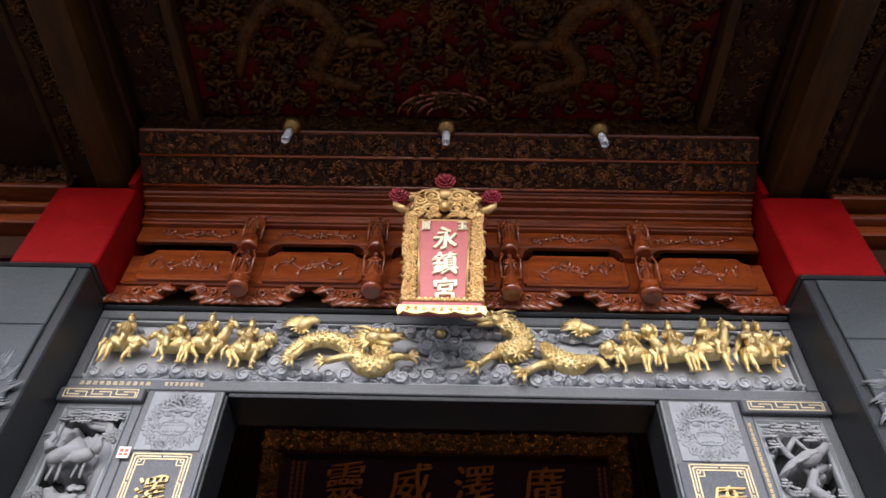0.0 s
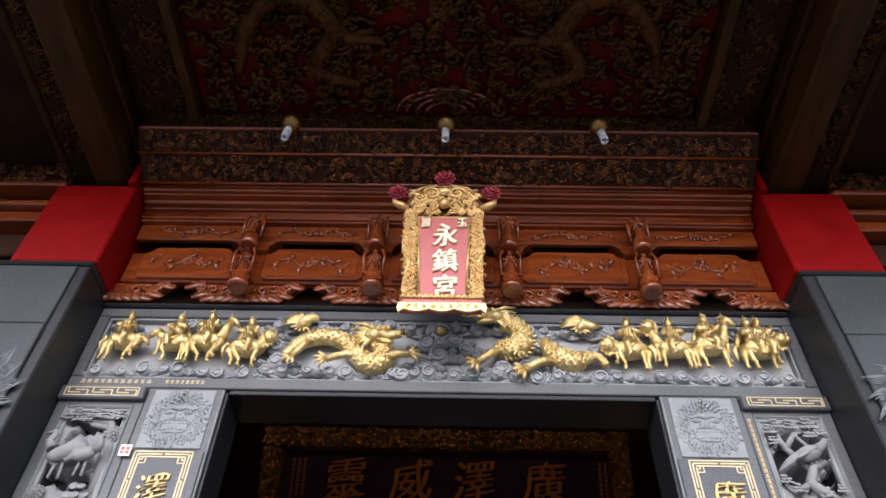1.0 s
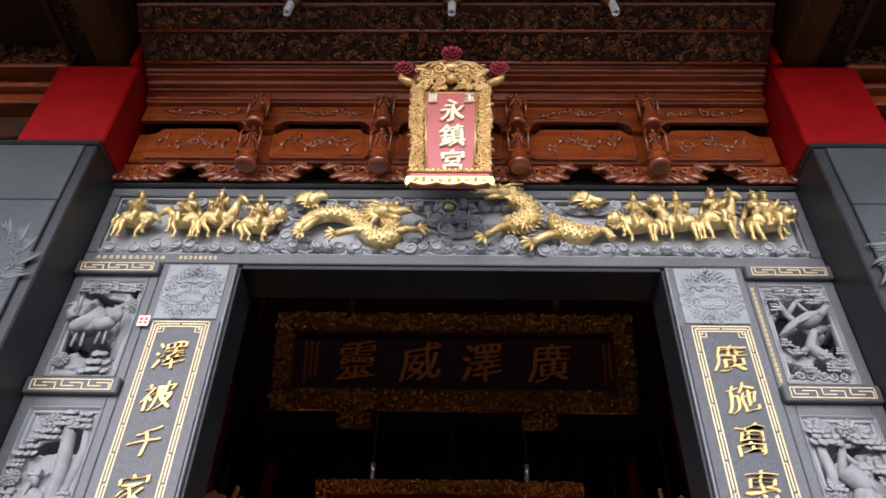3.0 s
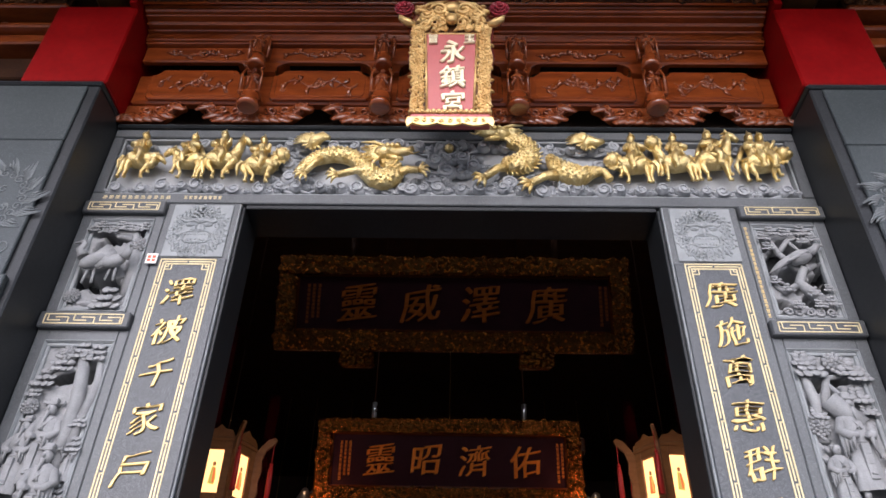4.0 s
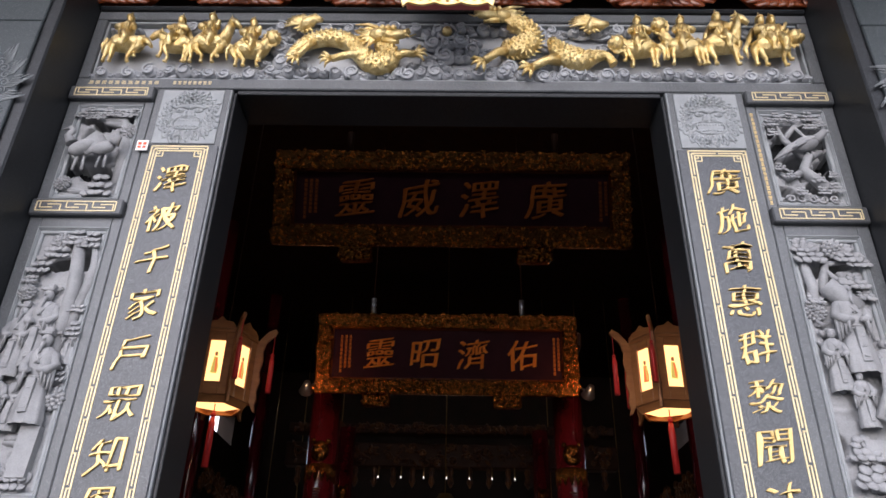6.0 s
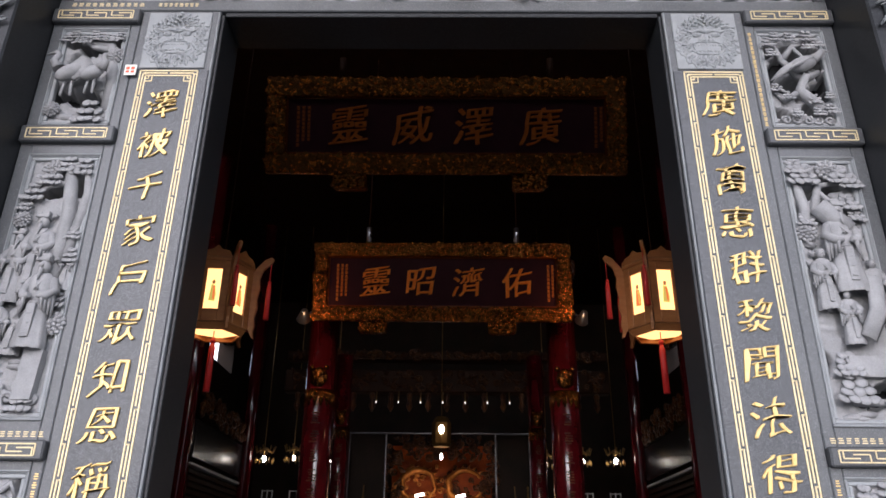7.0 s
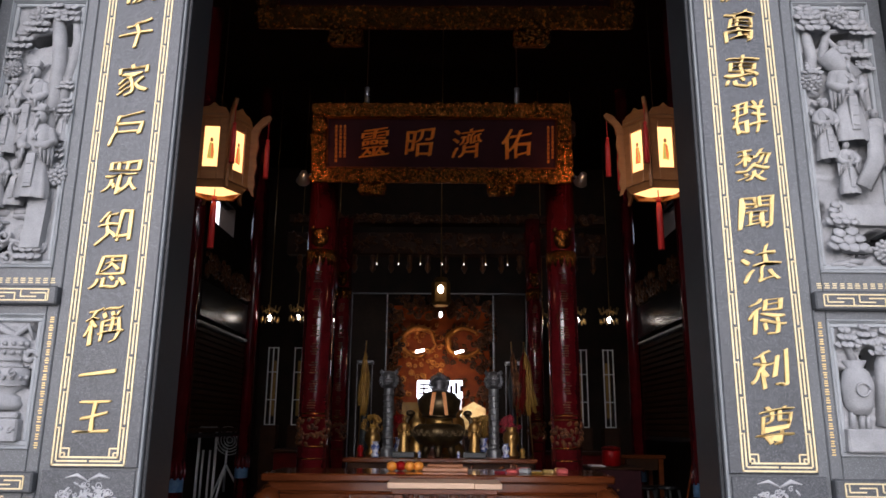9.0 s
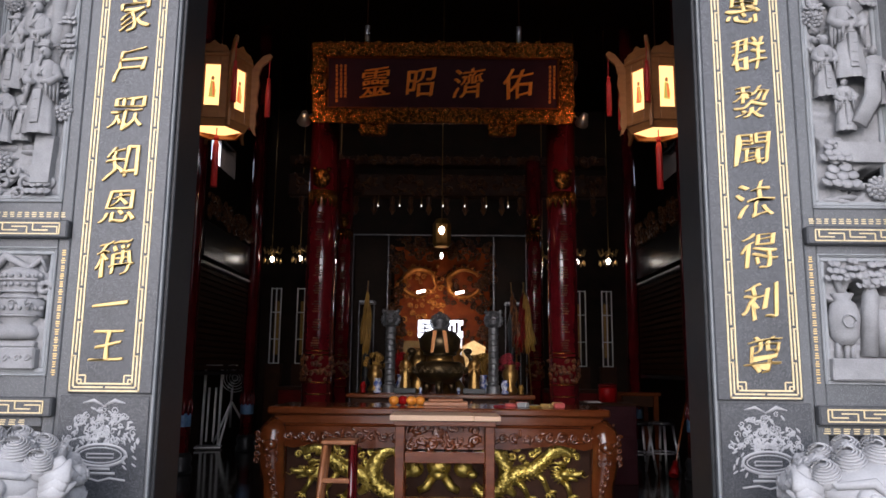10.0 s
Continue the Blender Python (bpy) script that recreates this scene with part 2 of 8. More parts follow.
def thing(name, label, category, group="", kind=""):
    return tagged(new(name), label, category, group, kind)


def carve(ob, voxel=0.006, rough=0.0, size=0.05, melt=False):
    """Small random knocks over a carving, so that no lump stays a perfect form; melt joins the lumps into one skin."""
    if melt:
        r = ob.modifiers.new("melt", "REMESH")
        r.mode, r.voxel_size, r.use_smooth_shade = "VOXEL", voxel, True
    if rough:
        for v in ob.data.vertices:
            v.co += noise.noise_vector(v.co / size) * rough
    return ob


def spiral(cx, y, cz, r, turns=1.5, start=0.0, hand=1, n=16, inner=0.2):
    return [(cx + hand * math.cos(start + 2 * math.pi * turns * i / n) * r * (1 - (1 - inner) * i / n), y,
             cz + math.sin(start + 2 * math.pi * turns * i / n) * r * (1 - (1 - inner) * i / n)) for i in range(n + 1)]


def letters(text, size, depth=0.006, bold=0.012, shear=0.0, brush=0.0, nib=0.0, rise=0.0):
    """A mesh of characters about its middle, facing -y, with its depth towards the viewer; nib gives thick and thin strokes of a broad brush, rise lifts the level strokes to the right."""
    cu = bpy.data.curves.new("characters", "FONT")
    cu.body, cu.size, cu.align_x, cu.align_y = text, size, "CENTER", "CENTER"
    cu.extrude, cu.offset, cu.shear, cu.bevel_depth, cu.bevel_resolution = depth / 2, bold * size, shear, depth * 0.3, 0
    cu.resolution_u = 4
    ob = bpy.data.objects.new("characters", cu)
    me = bpy.data.meshes.new_from_object(ob)
    bpy.data.objects.remove(ob)
    xs = [v.co.x for v in me.vertices] or [0]
    ys = [v.co.y for v in me.vertices] or [0]
    cx, cy = (min(xs) + max(xs)) / 2, (min(ys) + max(ys)) / 2
    me.transform(pose(0, 0, 0, 90, 0, 0) @ Matrix.Translation((-cx, -cy, 0)))
    if brush:
        # strokes that waver like brush writing
        sd = ord(text[0]) * 0.37
        for v in me.vertices:
            q = Vector((v.co.x / size * 3.1 + sd, v.co.z / size * 3.1, sd))
            v.co.x += size * brush * noise.noise(q)
            v.co.z += size * brush * noise.noise(q + Vector((7.3, 1.7, 4.1)))
    if rise:
        for v in me.vertices:
            v.co.z += rise * v.co.x
    if nib:
        vs, fs = [tuple(v.co) for v in me.vertices], [tuple(p.vertices) for p in me.polygons]
        m = Mesh()
        for k in range(5):
            u = (k - 2) / 4 * nib * size
            m.add([(x + u * 0.92, y - 0.0004 * k, z + u * 0.38) for x, y, z in vs], fs)
        me = m.make("characters")
    me.materials.clear()
    return me


def key_lines(me, x0, x1, z0, z1, y, w=0.005, d=0.003, pitch=0.13):
    """A Chinese key fret of raised lines in a lying band."""
    def h(a, b, z):
        me.box(a, b, y - d, y + 0.001, z - w / 2, z + w / 2, 0)
    def v(x, a, b):
        me.box(x - w / 2, x + w / 2, y - d, y + 0.001, a, b, 0)
    h(x0, x1, z0), h(x0, x1, z1), v(x0, z0, z1), v(x1, z0, z1)
    s = (z1 - z0) / 3
    n = max(1, round((x1 - x0) / pitch))
    p = (x1 - x0) / n
    for i in range(n):
        a = x0 + i * p
        h(a + s, a + p * 0.62, z0 + s), v(a + s, z0 + s, z1)
        h(a + p * 0.42, a + p - s * 0.6, z1 - s), v(a + p - s * 0.6, z0, z1 - s)

# ---- setting: ground, temple walls, floors, ceilings ----
def setting(name, mesh, material, label, category):
    return tagged(part(name, mesh, material), label, category, kind="structure")


setting("ground", Mesh().box(-400, 400, -400, 400, -0.6, -0.3, 0), ASPHALT, "grey forecourt reaching to the horizon", "ground")
setting("porch_floor", Mesh().box(-6, 6, -3.6, 0.26, -0.299, -0.02, 0.01), PAVING, "pale granite porch floor before the temple door", "floor")
setting("floor", Mesh().box(-5.2, 5.2, 0.26, 13.2, -0.29, 0.0, 0), FLOOR_IN, "polished black stone floor inside the hall", "floor")
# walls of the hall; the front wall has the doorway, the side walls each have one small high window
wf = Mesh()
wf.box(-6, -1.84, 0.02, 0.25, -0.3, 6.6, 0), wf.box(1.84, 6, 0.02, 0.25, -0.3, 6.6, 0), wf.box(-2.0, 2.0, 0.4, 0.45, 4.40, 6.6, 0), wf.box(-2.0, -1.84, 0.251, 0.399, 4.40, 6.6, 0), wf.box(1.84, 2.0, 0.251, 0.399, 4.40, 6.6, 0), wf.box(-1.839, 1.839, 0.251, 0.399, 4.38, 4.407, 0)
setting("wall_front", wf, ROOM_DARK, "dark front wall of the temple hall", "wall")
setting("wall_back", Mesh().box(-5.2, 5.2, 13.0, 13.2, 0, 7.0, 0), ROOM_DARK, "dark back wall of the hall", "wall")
for sx, nm in ((-1, "wall_west"), (1, "wall_east")):
    w = Mesh()
    for y0, y1, z0, z1 in ((0.25, 9.2, 0, 7), (10.6, 13.0, 0, 7), (9.2, 10.6, 0, 4.75), (9.2, 10.6, 5.3, 7)):
        a, b = sorted((sx * 4.0, sx * 4.2))
        w.box(a, b, y0, y1, z0, z1, 0)
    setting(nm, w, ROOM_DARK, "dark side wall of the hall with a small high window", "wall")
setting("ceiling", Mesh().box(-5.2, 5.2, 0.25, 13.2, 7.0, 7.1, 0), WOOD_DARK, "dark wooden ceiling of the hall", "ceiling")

# ---- door frame and carved stone facade ----
door = tagged(thing("door_1", "grey granite door frame, its polished reveals darkened for shade, standing open", "doorway"), kind="structure")
for sx in (-1, 1):
    a, b = sorted((sx * 1.05, sx * 1.425))
    part("door_post", Mesh().box(a, b, 0.0, 0.25, -0.02, 3.884, 0.006), STONE_FRAME, door)
    # reveal and soffit take dark granite, so their shade sits in the colour
    a, b = sorted((sx * 1.034, sx * 1.049))
    part("reveal", Mesh().box(a, b, 0.012, 0.25, 0.0, 3.87, 0.003), STONE_DARK, door, "polished stone reveal, darkened for shade")
    a, b = sorted((sx * 1.05, sx * 1.0585))
    part("edge_strip", Mesh().box(a, b, -0.012, -0.0005, 0.1, 3.87, 0.005), STONE_LIGHT, door, "narrow pale stone edge")
part("lintel", Mesh().box(-1.84, 1.84, 0.06, 0.25, 3.886, 4.42, 0.004), STONE_FRAME, door)
part("soffit", Mesh().box(-1.033, 1.033, 0.012, 0.25, 3.86, 3.884, 0.003), STONE_DARK, door, "polished stone soffit, darkened for shade")
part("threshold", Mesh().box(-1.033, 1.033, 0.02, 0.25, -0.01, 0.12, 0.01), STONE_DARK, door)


STONE_BAND = mat("band_granite", (0.045, 0.048, 0.051), (0.068, 0.072, 0.076), 0.42, scale=4, fine=70, bump=0.05, speck=0.1, speck_col=(0.12, 0.125, 0.13), speck_scale=450)


def band(x0, x1, z0, z1, y=0.0):
    """A ledge with a gold key fret."""
    th = thing("key_band", "grey granite ledge with a pale gold key fret", "stone ledge", "gold key bands on the facade")
    part("ledge", Mesh().box(x0, x1, y - 0.03, y + 0.02, z0, z1, 0.006), STONE_BAND, th)
    k = Mesh()
    w = (z1 - z0) * 0.26
    key_lines(k, x0 + 0.03, x1 - 0.03, z0 + w * 0.8, z1 - w * 0.8, y - 0.0302, w=0.0046)
    part("key_fret", k, GOLD_LINE, th, "pale gold key fret")
    return th


def bars(name, x0, x1, z0, z1, y, n, upright=False, mat_=None, parent=None):
    """A line of lettering that cannot be read, as plain bars."""
    m = Mesh()
    rnd = random.Random(n * 7 + int(abs(x0) * 100))
    for i in range(n):
        if upright:
            a, b = z1 - (z1 - z0) * (i + 0.12) / n, z1 - (z1 - z0) * (i + 0.82) / n
            for q in (0.0, 0.42, 0.8):
                e = rnd.uniform(0, 0.003)
                m.box(x0 - 0.002 + e, x1 + 0.002 - e, y - 0.0015, y + 0.001, b + (a - b) * q, b + (a - b) * (q + 0.2), 0)
        else:
            a, b = x0 + (x1 - x0) * (i + 0.1) / n, x0 + (x1 - x0) * (i + 0.82) / n
            for q in (0.0, 0.42, 0.8):
                e = rnd.uniform(0, 0.2) * (b - a)
                m.box(a + e, b - rnd.uniform(0, 0.2) * (b - a), y - 0.0015, y + 0.001, z0 + (z1 - z0) * q, z0 + (z1 - z0) * (q + 0.2), 0)
    return tagged(part(name, m, mat_ or GOLD_LINE, parent), kind="stuff")


# carving vocabulary; each puts lumps into one mesh, which is melted together afterwards
def pine(m, cx, cz, r, y, rnd, rows=4):
    """A fan of overlapping leaf scales, the lower ones in front."""
    for j in range(rows):
        f = j / max(1, rows - 1)
        w = r * (0.95 - 0.5 * f)
        k = max(2, int(w / (r * 0.21)))
        for i in range(k):
            px = cx + (i + 0.5 - k / 2) * 2 * w / k + rnd.uniform(-0.06, 0.06) * r + (r * 0.1 if j % 2 else 0)
            m.blob((px, y - 0.012 + 0.007 * j - 0.25 * r * (1 - ((px - cx) / (r * 1.3)) ** 2), cz + (f - 0.5) * r * 1.25 + rnd.uniform(-0.05, 0.05) * r), (r * 0.33, r * 0.12, r * 0.30), pose(0, 0, 0, -30 + rnd.uniform(-8, 8), rnd.uniform(-12, 12), (px - cx) / r * -22).to_3x3(), 10, 5)


def rock(m, cx, cz, w, h, y, rnd, n=7):
    for _ in range(n):
        m.blob((cx + rnd.uniform(-1, 1) * w, y + rnd.uniform(-0.01, 0.01), cz + rnd.uniform(-0.6, 0.6) * h), (w * rnd.uniform(0.25, 0.5), 0.03, h * rnd.uniform(0.3, 0.6)), None, 8, 5)


def robed(m, x, z, h, y, rnd, hat=True, hand=1):
    """A plain robed statue: a pleated gown, hanging sleeves, sash, apron and cap."""
    prof = [(0.150, 0.0), (0.155, 0.06), (0.128, 0.28), (0.104, 0.47), (0.112, 0.56), (0.130, 0.68), (0.118, 0.76), (0.045, 0.81)]
    n = 26
    vs, fs = [], []
    for j, (r, zz) in enumerate(prof):
        fold = 0.11 * max(0, 1 - zz / 0.5)
        for i in range(n):
            a = 2 * math.pi * i / n
            q = r * h * (1 + fold * math.sin(a * 9 + j * 0.35))
            vs.append((x + q * math.cos(a), y + q * 0.72 * math.sin(a), z + zz * h))
    for j in range(len(prof) - 1):
        for i in range(n):
            fs.append((j * n + i, j * n + (i + 1) % n, (j + 1) * n + (i + 1) % n, (j + 1) * n + i))
    m.add(vs, fs, True)
    m.blob((x, y - h * 0.03, z + h * 0.875), (h * 0.058, h * 0.06, h * 0.075), None, 10, 7)
    m.blob((x, y - h * 0.092, z + h * 0.868), (h * 0.014, h * 0.014, h * 0.02), None, 6, 4)
    if hat:
        m.box(x - h * 0.058, x + h * 0.058, y - h * 0.085, y + h * 0.05, z + h * 0.925, z + h * 0.965, 0.003)
        m.box(x - h * 0.045, x + h * 0.045, y - h * 0.05, y + h * 0.05, z + h * 0.965, z + h * 1.02, 0.004)
        for s in (-1, 1):
            m.tube([(x + s * h * 0.05, y, z + h * 0.96), (x + s * h * 0.12, y - 0.004, z + h * 0.975)], [h * 0.012, h * 0.022], 5, 0.5)
        m.tube([(x, y - h * 0.085, z + h * 0.83), (x, y - h * 0.11, z + h * 0.7)], [h * 0.028, h * 0.006], 6)
    else:
        for s in (-1, 1):
            m.blob((x + s * h * 0.045, y, z + h * 0.945), h * 0.026, None, 7, 5)
    for s in (-1, 1):
        m.tube([(x + s * h * 0.10, y, z + h * 0.735), (x + s * h * 0.155, y - 0.012, z + h * 0.6), (x + s * h * 0.10, y - h * 0.10, z + h * 0.53), (x + s * h * 0.035, y - h * 0.13, z + h * 0.53)], [h * 0.048, h * 0.05, h * 0.048, h * 0.028], 8)
        for k in range(4):
            m.tube([(x + s * h * (0.15 - 0.022 * k), y - h * (0.03 + 0.03 * k), z + h * 0.56), (x + s * h * (0.158 - 0.022 * k), y - h * (0.02 + 0.028 * k), z + h * (0.33 + 0.02 * k))], [h * 0.026, h * 0.01], 5)
    m.lathe([(h * 0.104, 0), (h * 0.116, h * 0.012), (h * 0.104, h * 0.026)], (x, y, z + h * 0.465), 14, True, Matrix.Diagonal((1, 0.78, 1)))
    for s in (-1, 1):
        m.tube([(x + s * h * 0.07, y - h * 0.06, z + h * 0.77), (x - s * h * 0.02, y - h * 0.105, z + h * 0.6)], h * 0.011, 5)
    m.box(x - h * 0.04, x + h * 0.04, y - h * 0.122, y, z + h * 0.1, z + h * 0.45, 0.002)
    for k in range(3):
        m.box(x - h * 0.028, x + h * 0.028, y - h * 0.13, y - h * 0.12, z + h * (0.14 + 0.1 * k), z + h * (0.155 + 0.1 * k), 0.001)


def bird(m, x, z, s, y, hand, raised=False):
    m.blob((x, y - 0.025, z), (s * 0.33, s * 0.17, s * 0.185), pose(0, 0, 0, 0, hand * (30 if raised else -25), 0).to_3x3(), 14, 8)
    n = [(x + hand * s * 0.24, y - 0.03, z + s * 0.1), (x + hand * s * 0.36, y - 0.04, z + s * 0.28), (x + hand * s * 0.28, y - 0.04, z + s * 0.44), (x + hand * s * 0.34, y - 0.04, z + s * 0.52)]
    m.tube(n, [s * 0.15, s * 0.09, s * 0.07, s * 0.075], 8)
    m.tube([n[-1], (x + hand * s * 0.56, y - 0.035, z + s * 0.46)], [s * 0.05, s * 0.015], 5)
    for k in (-0.08, 0.06):
        m.tube([(x + k * s, y - 0.01, z - s * 0.1), (x + k * s * 1.5, y - 0.01, z - s * 0.6)], s * 0.035, 5)
    for i in range(6):
        a = radians((115 if raised else 170) + i * 9)
        c0 = (x - hand * s * 0.03, y - 0.035, z + s * 0.05)
        m.tube([c0, (x + hand * math.cos(a) * s * 0.55, y - 0.02, z + math.sin(a) * s * (0.55 if raised else 0.35))], [s * 0.12, s * 0.05], 6, 0.6)


def cloud(m, cx, cz, r, y, rnd, t=0.16):
    """A ruyi cloud: a flat lobe with a curled ridge and lobes trailing off."""
    h = rnd.choice((-1, 1))
    m.blob((cx, y + 0.022, cz), (r * 1.05, 0.03, r * 0.95), None, 14, 6)
    m.tube(spiral(cx, y - 0.006, cz, r * 0.86, 1.5, rnd.uniform(0, 6), h, 14), [r * t] * 12 + [r * t * 0.8, r * t * 0.7, r * t * 0.6], 6)
    for i in range(3):
        a = rnd.uniform(-0.35, 0.35) + (math.pi if i % 2 else 0)
        px, pz, q = cx + math.cos(a) * r * (1.3 + 0.35 * i), cz + math.sin(a) * r * 0.6 - 0.15 * r, r * (0.62 - 0.08 * i)
        m.blob((px, y + 0.03, pz), (q * 1.25, 0.026, q * 0.8), None, 10, 5)
        m.tube(spiral(px, y + 0.006, pz, q * 0.62, 1.2, a, -h, 10), q * t, 5)
    m.tube([(cx - h * r * 0.8, y + 0.02, cz - r * 0.7), (cx - h * r * 2.0, y + 0.028, cz - r * 0.95), (cx - h * r * 3.0, y + 0.03, cz - r * 0.7)], [r * 0.28, r * 0.22, r * 0.05], 6)


def rider(m, x, z, s, y, hand, neck, rnd, beast=False, pair=False):
    """A plain gilt mount with its rider; neck is how high the mount holds its head."""
    b = 0.40 if not beast else 0.36
    m.tube([(x - hand * s * 0.36, y, z + s * (b + 0.0)), (x - hand * s * 0.2, y, z + s * (b + 0.03)), (x, y, z + s * (b - 0.02)), (x + hand * s * 0.2, y, z + s * (b + 0.02)), (x + hand * s * 0.31, y, z + s * (b + 0.03))], [s * 0.08, s * 0.145, s * 0.125, s * 0.14, s * 0.07], 12)
    hx, hz = x + hand * s * 0.42, z + s * neck
    m.tube([(x + hand * s * 0.24, y, z + s * (b + 0.04)), (x + hand * s * 0.33, y - 0.008, z + s * (b + neck) / 2 + s * 0.06), (hx - hand * s * 0.03, y - 0.012, hz)], [s * 0.12, s * 0.09, s * 0.065], 9)
    if beast:
        m.blob((hx, y - 0.018, hz), (s * 0.14, s * 0.12, s * 0.13), None, 12, 8)
        m.blob((hx + hand * s * 0.1, y - 0.03, hz - s * 0.04), (s * 0.08, s * 0.08, s * 0.06), None, 10, 6)
        for k in range(12):
            a = k * 0.5236
            m.tube(spiral(hx - hand * s * 0.04 + math.cos(a) * s * 0.15, y - 0.015, hz + math.sin(a) * s * 0.15, s * 0.045, 1.2, a, hand, 8), s * 0.016, 5)
        for q in (-1, 1):
            m.blob((hx + hand * s * 0.06 + q * s * 0.03, y - 0.045, hz + s * 0.05), s * 0.025, None, 6, 4)
    else:
        m.tube([(hx - hand * s * 0.06, y - 0.014, hz + s * 0.03), (hx + hand * s * 0.05, y - 0.018, hz - s * 0.02), (hx + hand * s * 0.15, y - 0.018, hz - s * 0.12)], [s * 0.065, s * 0.06, s * 0.036], 8)
        for q in (-1, 1):
            m.tube([(hx - hand * s * 0.05, y - 0.014 + q * 0.006, hz + s * 0.06), (hx - hand * s * 0.06, y - 0.014 + q * 0.008, hz + s * 0.14)], [s * 0.026, s * 0.006], 5)
        for k in range(6):
            f = 0.25 + k * 0.15
            mz = (z + s * (b + 0.1)) * (1 - f) + (hz + s * 0.05) * f
            m.tube([(x + hand * s * (0.24 + 0.13 * f), y - 0.006, mz + s * 0.05), (x + hand * s * (0.15 + 0.13 * f), y - 0.008, mz + s * 0.02)], [s * 0.024, s * 0.008], 5)
    m.tube([(x - hand * s * 0.34, y, z + s * (b + 0.04)), (x - hand * s * 0.44, y, z + s * (b + 0.1)), (x - hand * s * 0.5, y, z + s * (b - 0.02)), (x - hand * s * 0.47, y, z + s * (b - 0.2))], [s * 0.03, s * 0.045, s * 0.05, s * 0.01], 7)
    for k, lift in ((-0.31, 0.0), (-0.2, 0.0), (0.16, 0.0), (0.27, 0.14)):
        e = k + rnd.uniform(-0.09, 0.09)
        lift *= s
        back = -0.05 if k < 0 else 0.05
        m.tube([(x + hand * k * s, y - 0.004, z + s * (b - 0.02)), (x + hand * (k + back) * s, y - 0.012, z + s * 0.26 + lift), (x + hand * (e - back * 0.3) * s, y - 0.008, z + s * 0.12 + lift * 0.9), (x + hand * e * s, y - 0.01, z + lift * 0.8), (x + hand * (e + 0.05) * s, y - 0.014, z + lift * 0.8)], [s * 0.095, s * 0.06, s * 0.034, s * 0.03, s * 0.026], 8)
    # saddle cloth and fringe
    full = s
    m.tube([(x - hand * s * 0.14, y - s * 0.1, z + s * (b + 0.1)), (x, y - s * 0.145, z + s * (b - 0.02)), (x + hand * s * 0.14, y - s * 0.1, z + s * (b + 0.1))], [s * 0.03, s * 0.04, s * 0.03], 6)
    for tx in ([x - hand * s * 0.14, x + hand * s * 0.07] if pair else [x - hand * s * 0.03]):
        tz = z + full * (b + 0.08)
        k2 = 0.85 if pair else 1.0
        s = full * 1.22
        m.lathe([(s * 0.13 * k2, 0), (s * 0.10 * k2, s * 0.1), (s * 0.115 * k2, s * 0.2), (s * 0.10 * k2, s * 0.25), (s * 0.04, s * 0.29)], (tx, y - 0.014, tz), 12, True, Matrix.Diagonal((1, 0.8, 1)))
        m.blob((tx + hand * s * 0.01, y - 0.022, tz + s * 0.34), (s * 0.056, s * 0.056, s * 0.066), None, 10, 7)
        m.lathe([(s * 0.068, 0), (s * 0.055, s * 0.035), (s * 0.025, s * 0.06), (s * 0.008, s * 0.12)], (tx, y - 0.02, tz + s * 0.37), 9)
        for q, up in ((-1, rnd.uniform(-0.02, 0.03)), (1, rnd.uniform(0.02, 0.12))):
            m.tube([(tx + q * s * 0.09 * k2, y - 0.02, tz + s * 0.24), (tx + q * s * 0.145 * k2, y - 0.04, tz + s * 0.14), (tx + q * s * 0.10 * k2 + hand * s * 0.07, y - 0.055, tz + s * (0.11 + up))], [s * 0.045, s * 0.045, s * 0.026], 7)
        m.tube([(tx + hand * s * 0.03, y - 0.04, tz + s * 0.02), (tx + hand * s * 0.09, y - 0.055, tz - s * 0.1), (tx + hand * s * 0.05, y - 0.055, tz - s * 0.22), (tx + hand * s * 0.1, y - 0.06, tz - s * 0.24)], [s * 0.075, s * 0.055, s * 0.035, s * 0.025], 7)
        for k in range(4):
            m.tube([(tx - s * 0.06 + k * s * 0.04, y - 0.014 - s * 0.085, tz + s * 0.2), (tx - s * 0.07 + k * s * 0.047, y - 0.014 - s * 0.1, tz)], s * 0.011, 5)
        m.tube([(tx - hand * s * 0.09, y, tz + s * 0.26), (tx - hand * s * 0.18, y + 0.008, tz + s * 0.1), (tx - hand * s * 0.24, y + 0.008, tz - s * 0.02)], [s * 0.04, s * 0.05, s * 0.012], 6, 0.5)


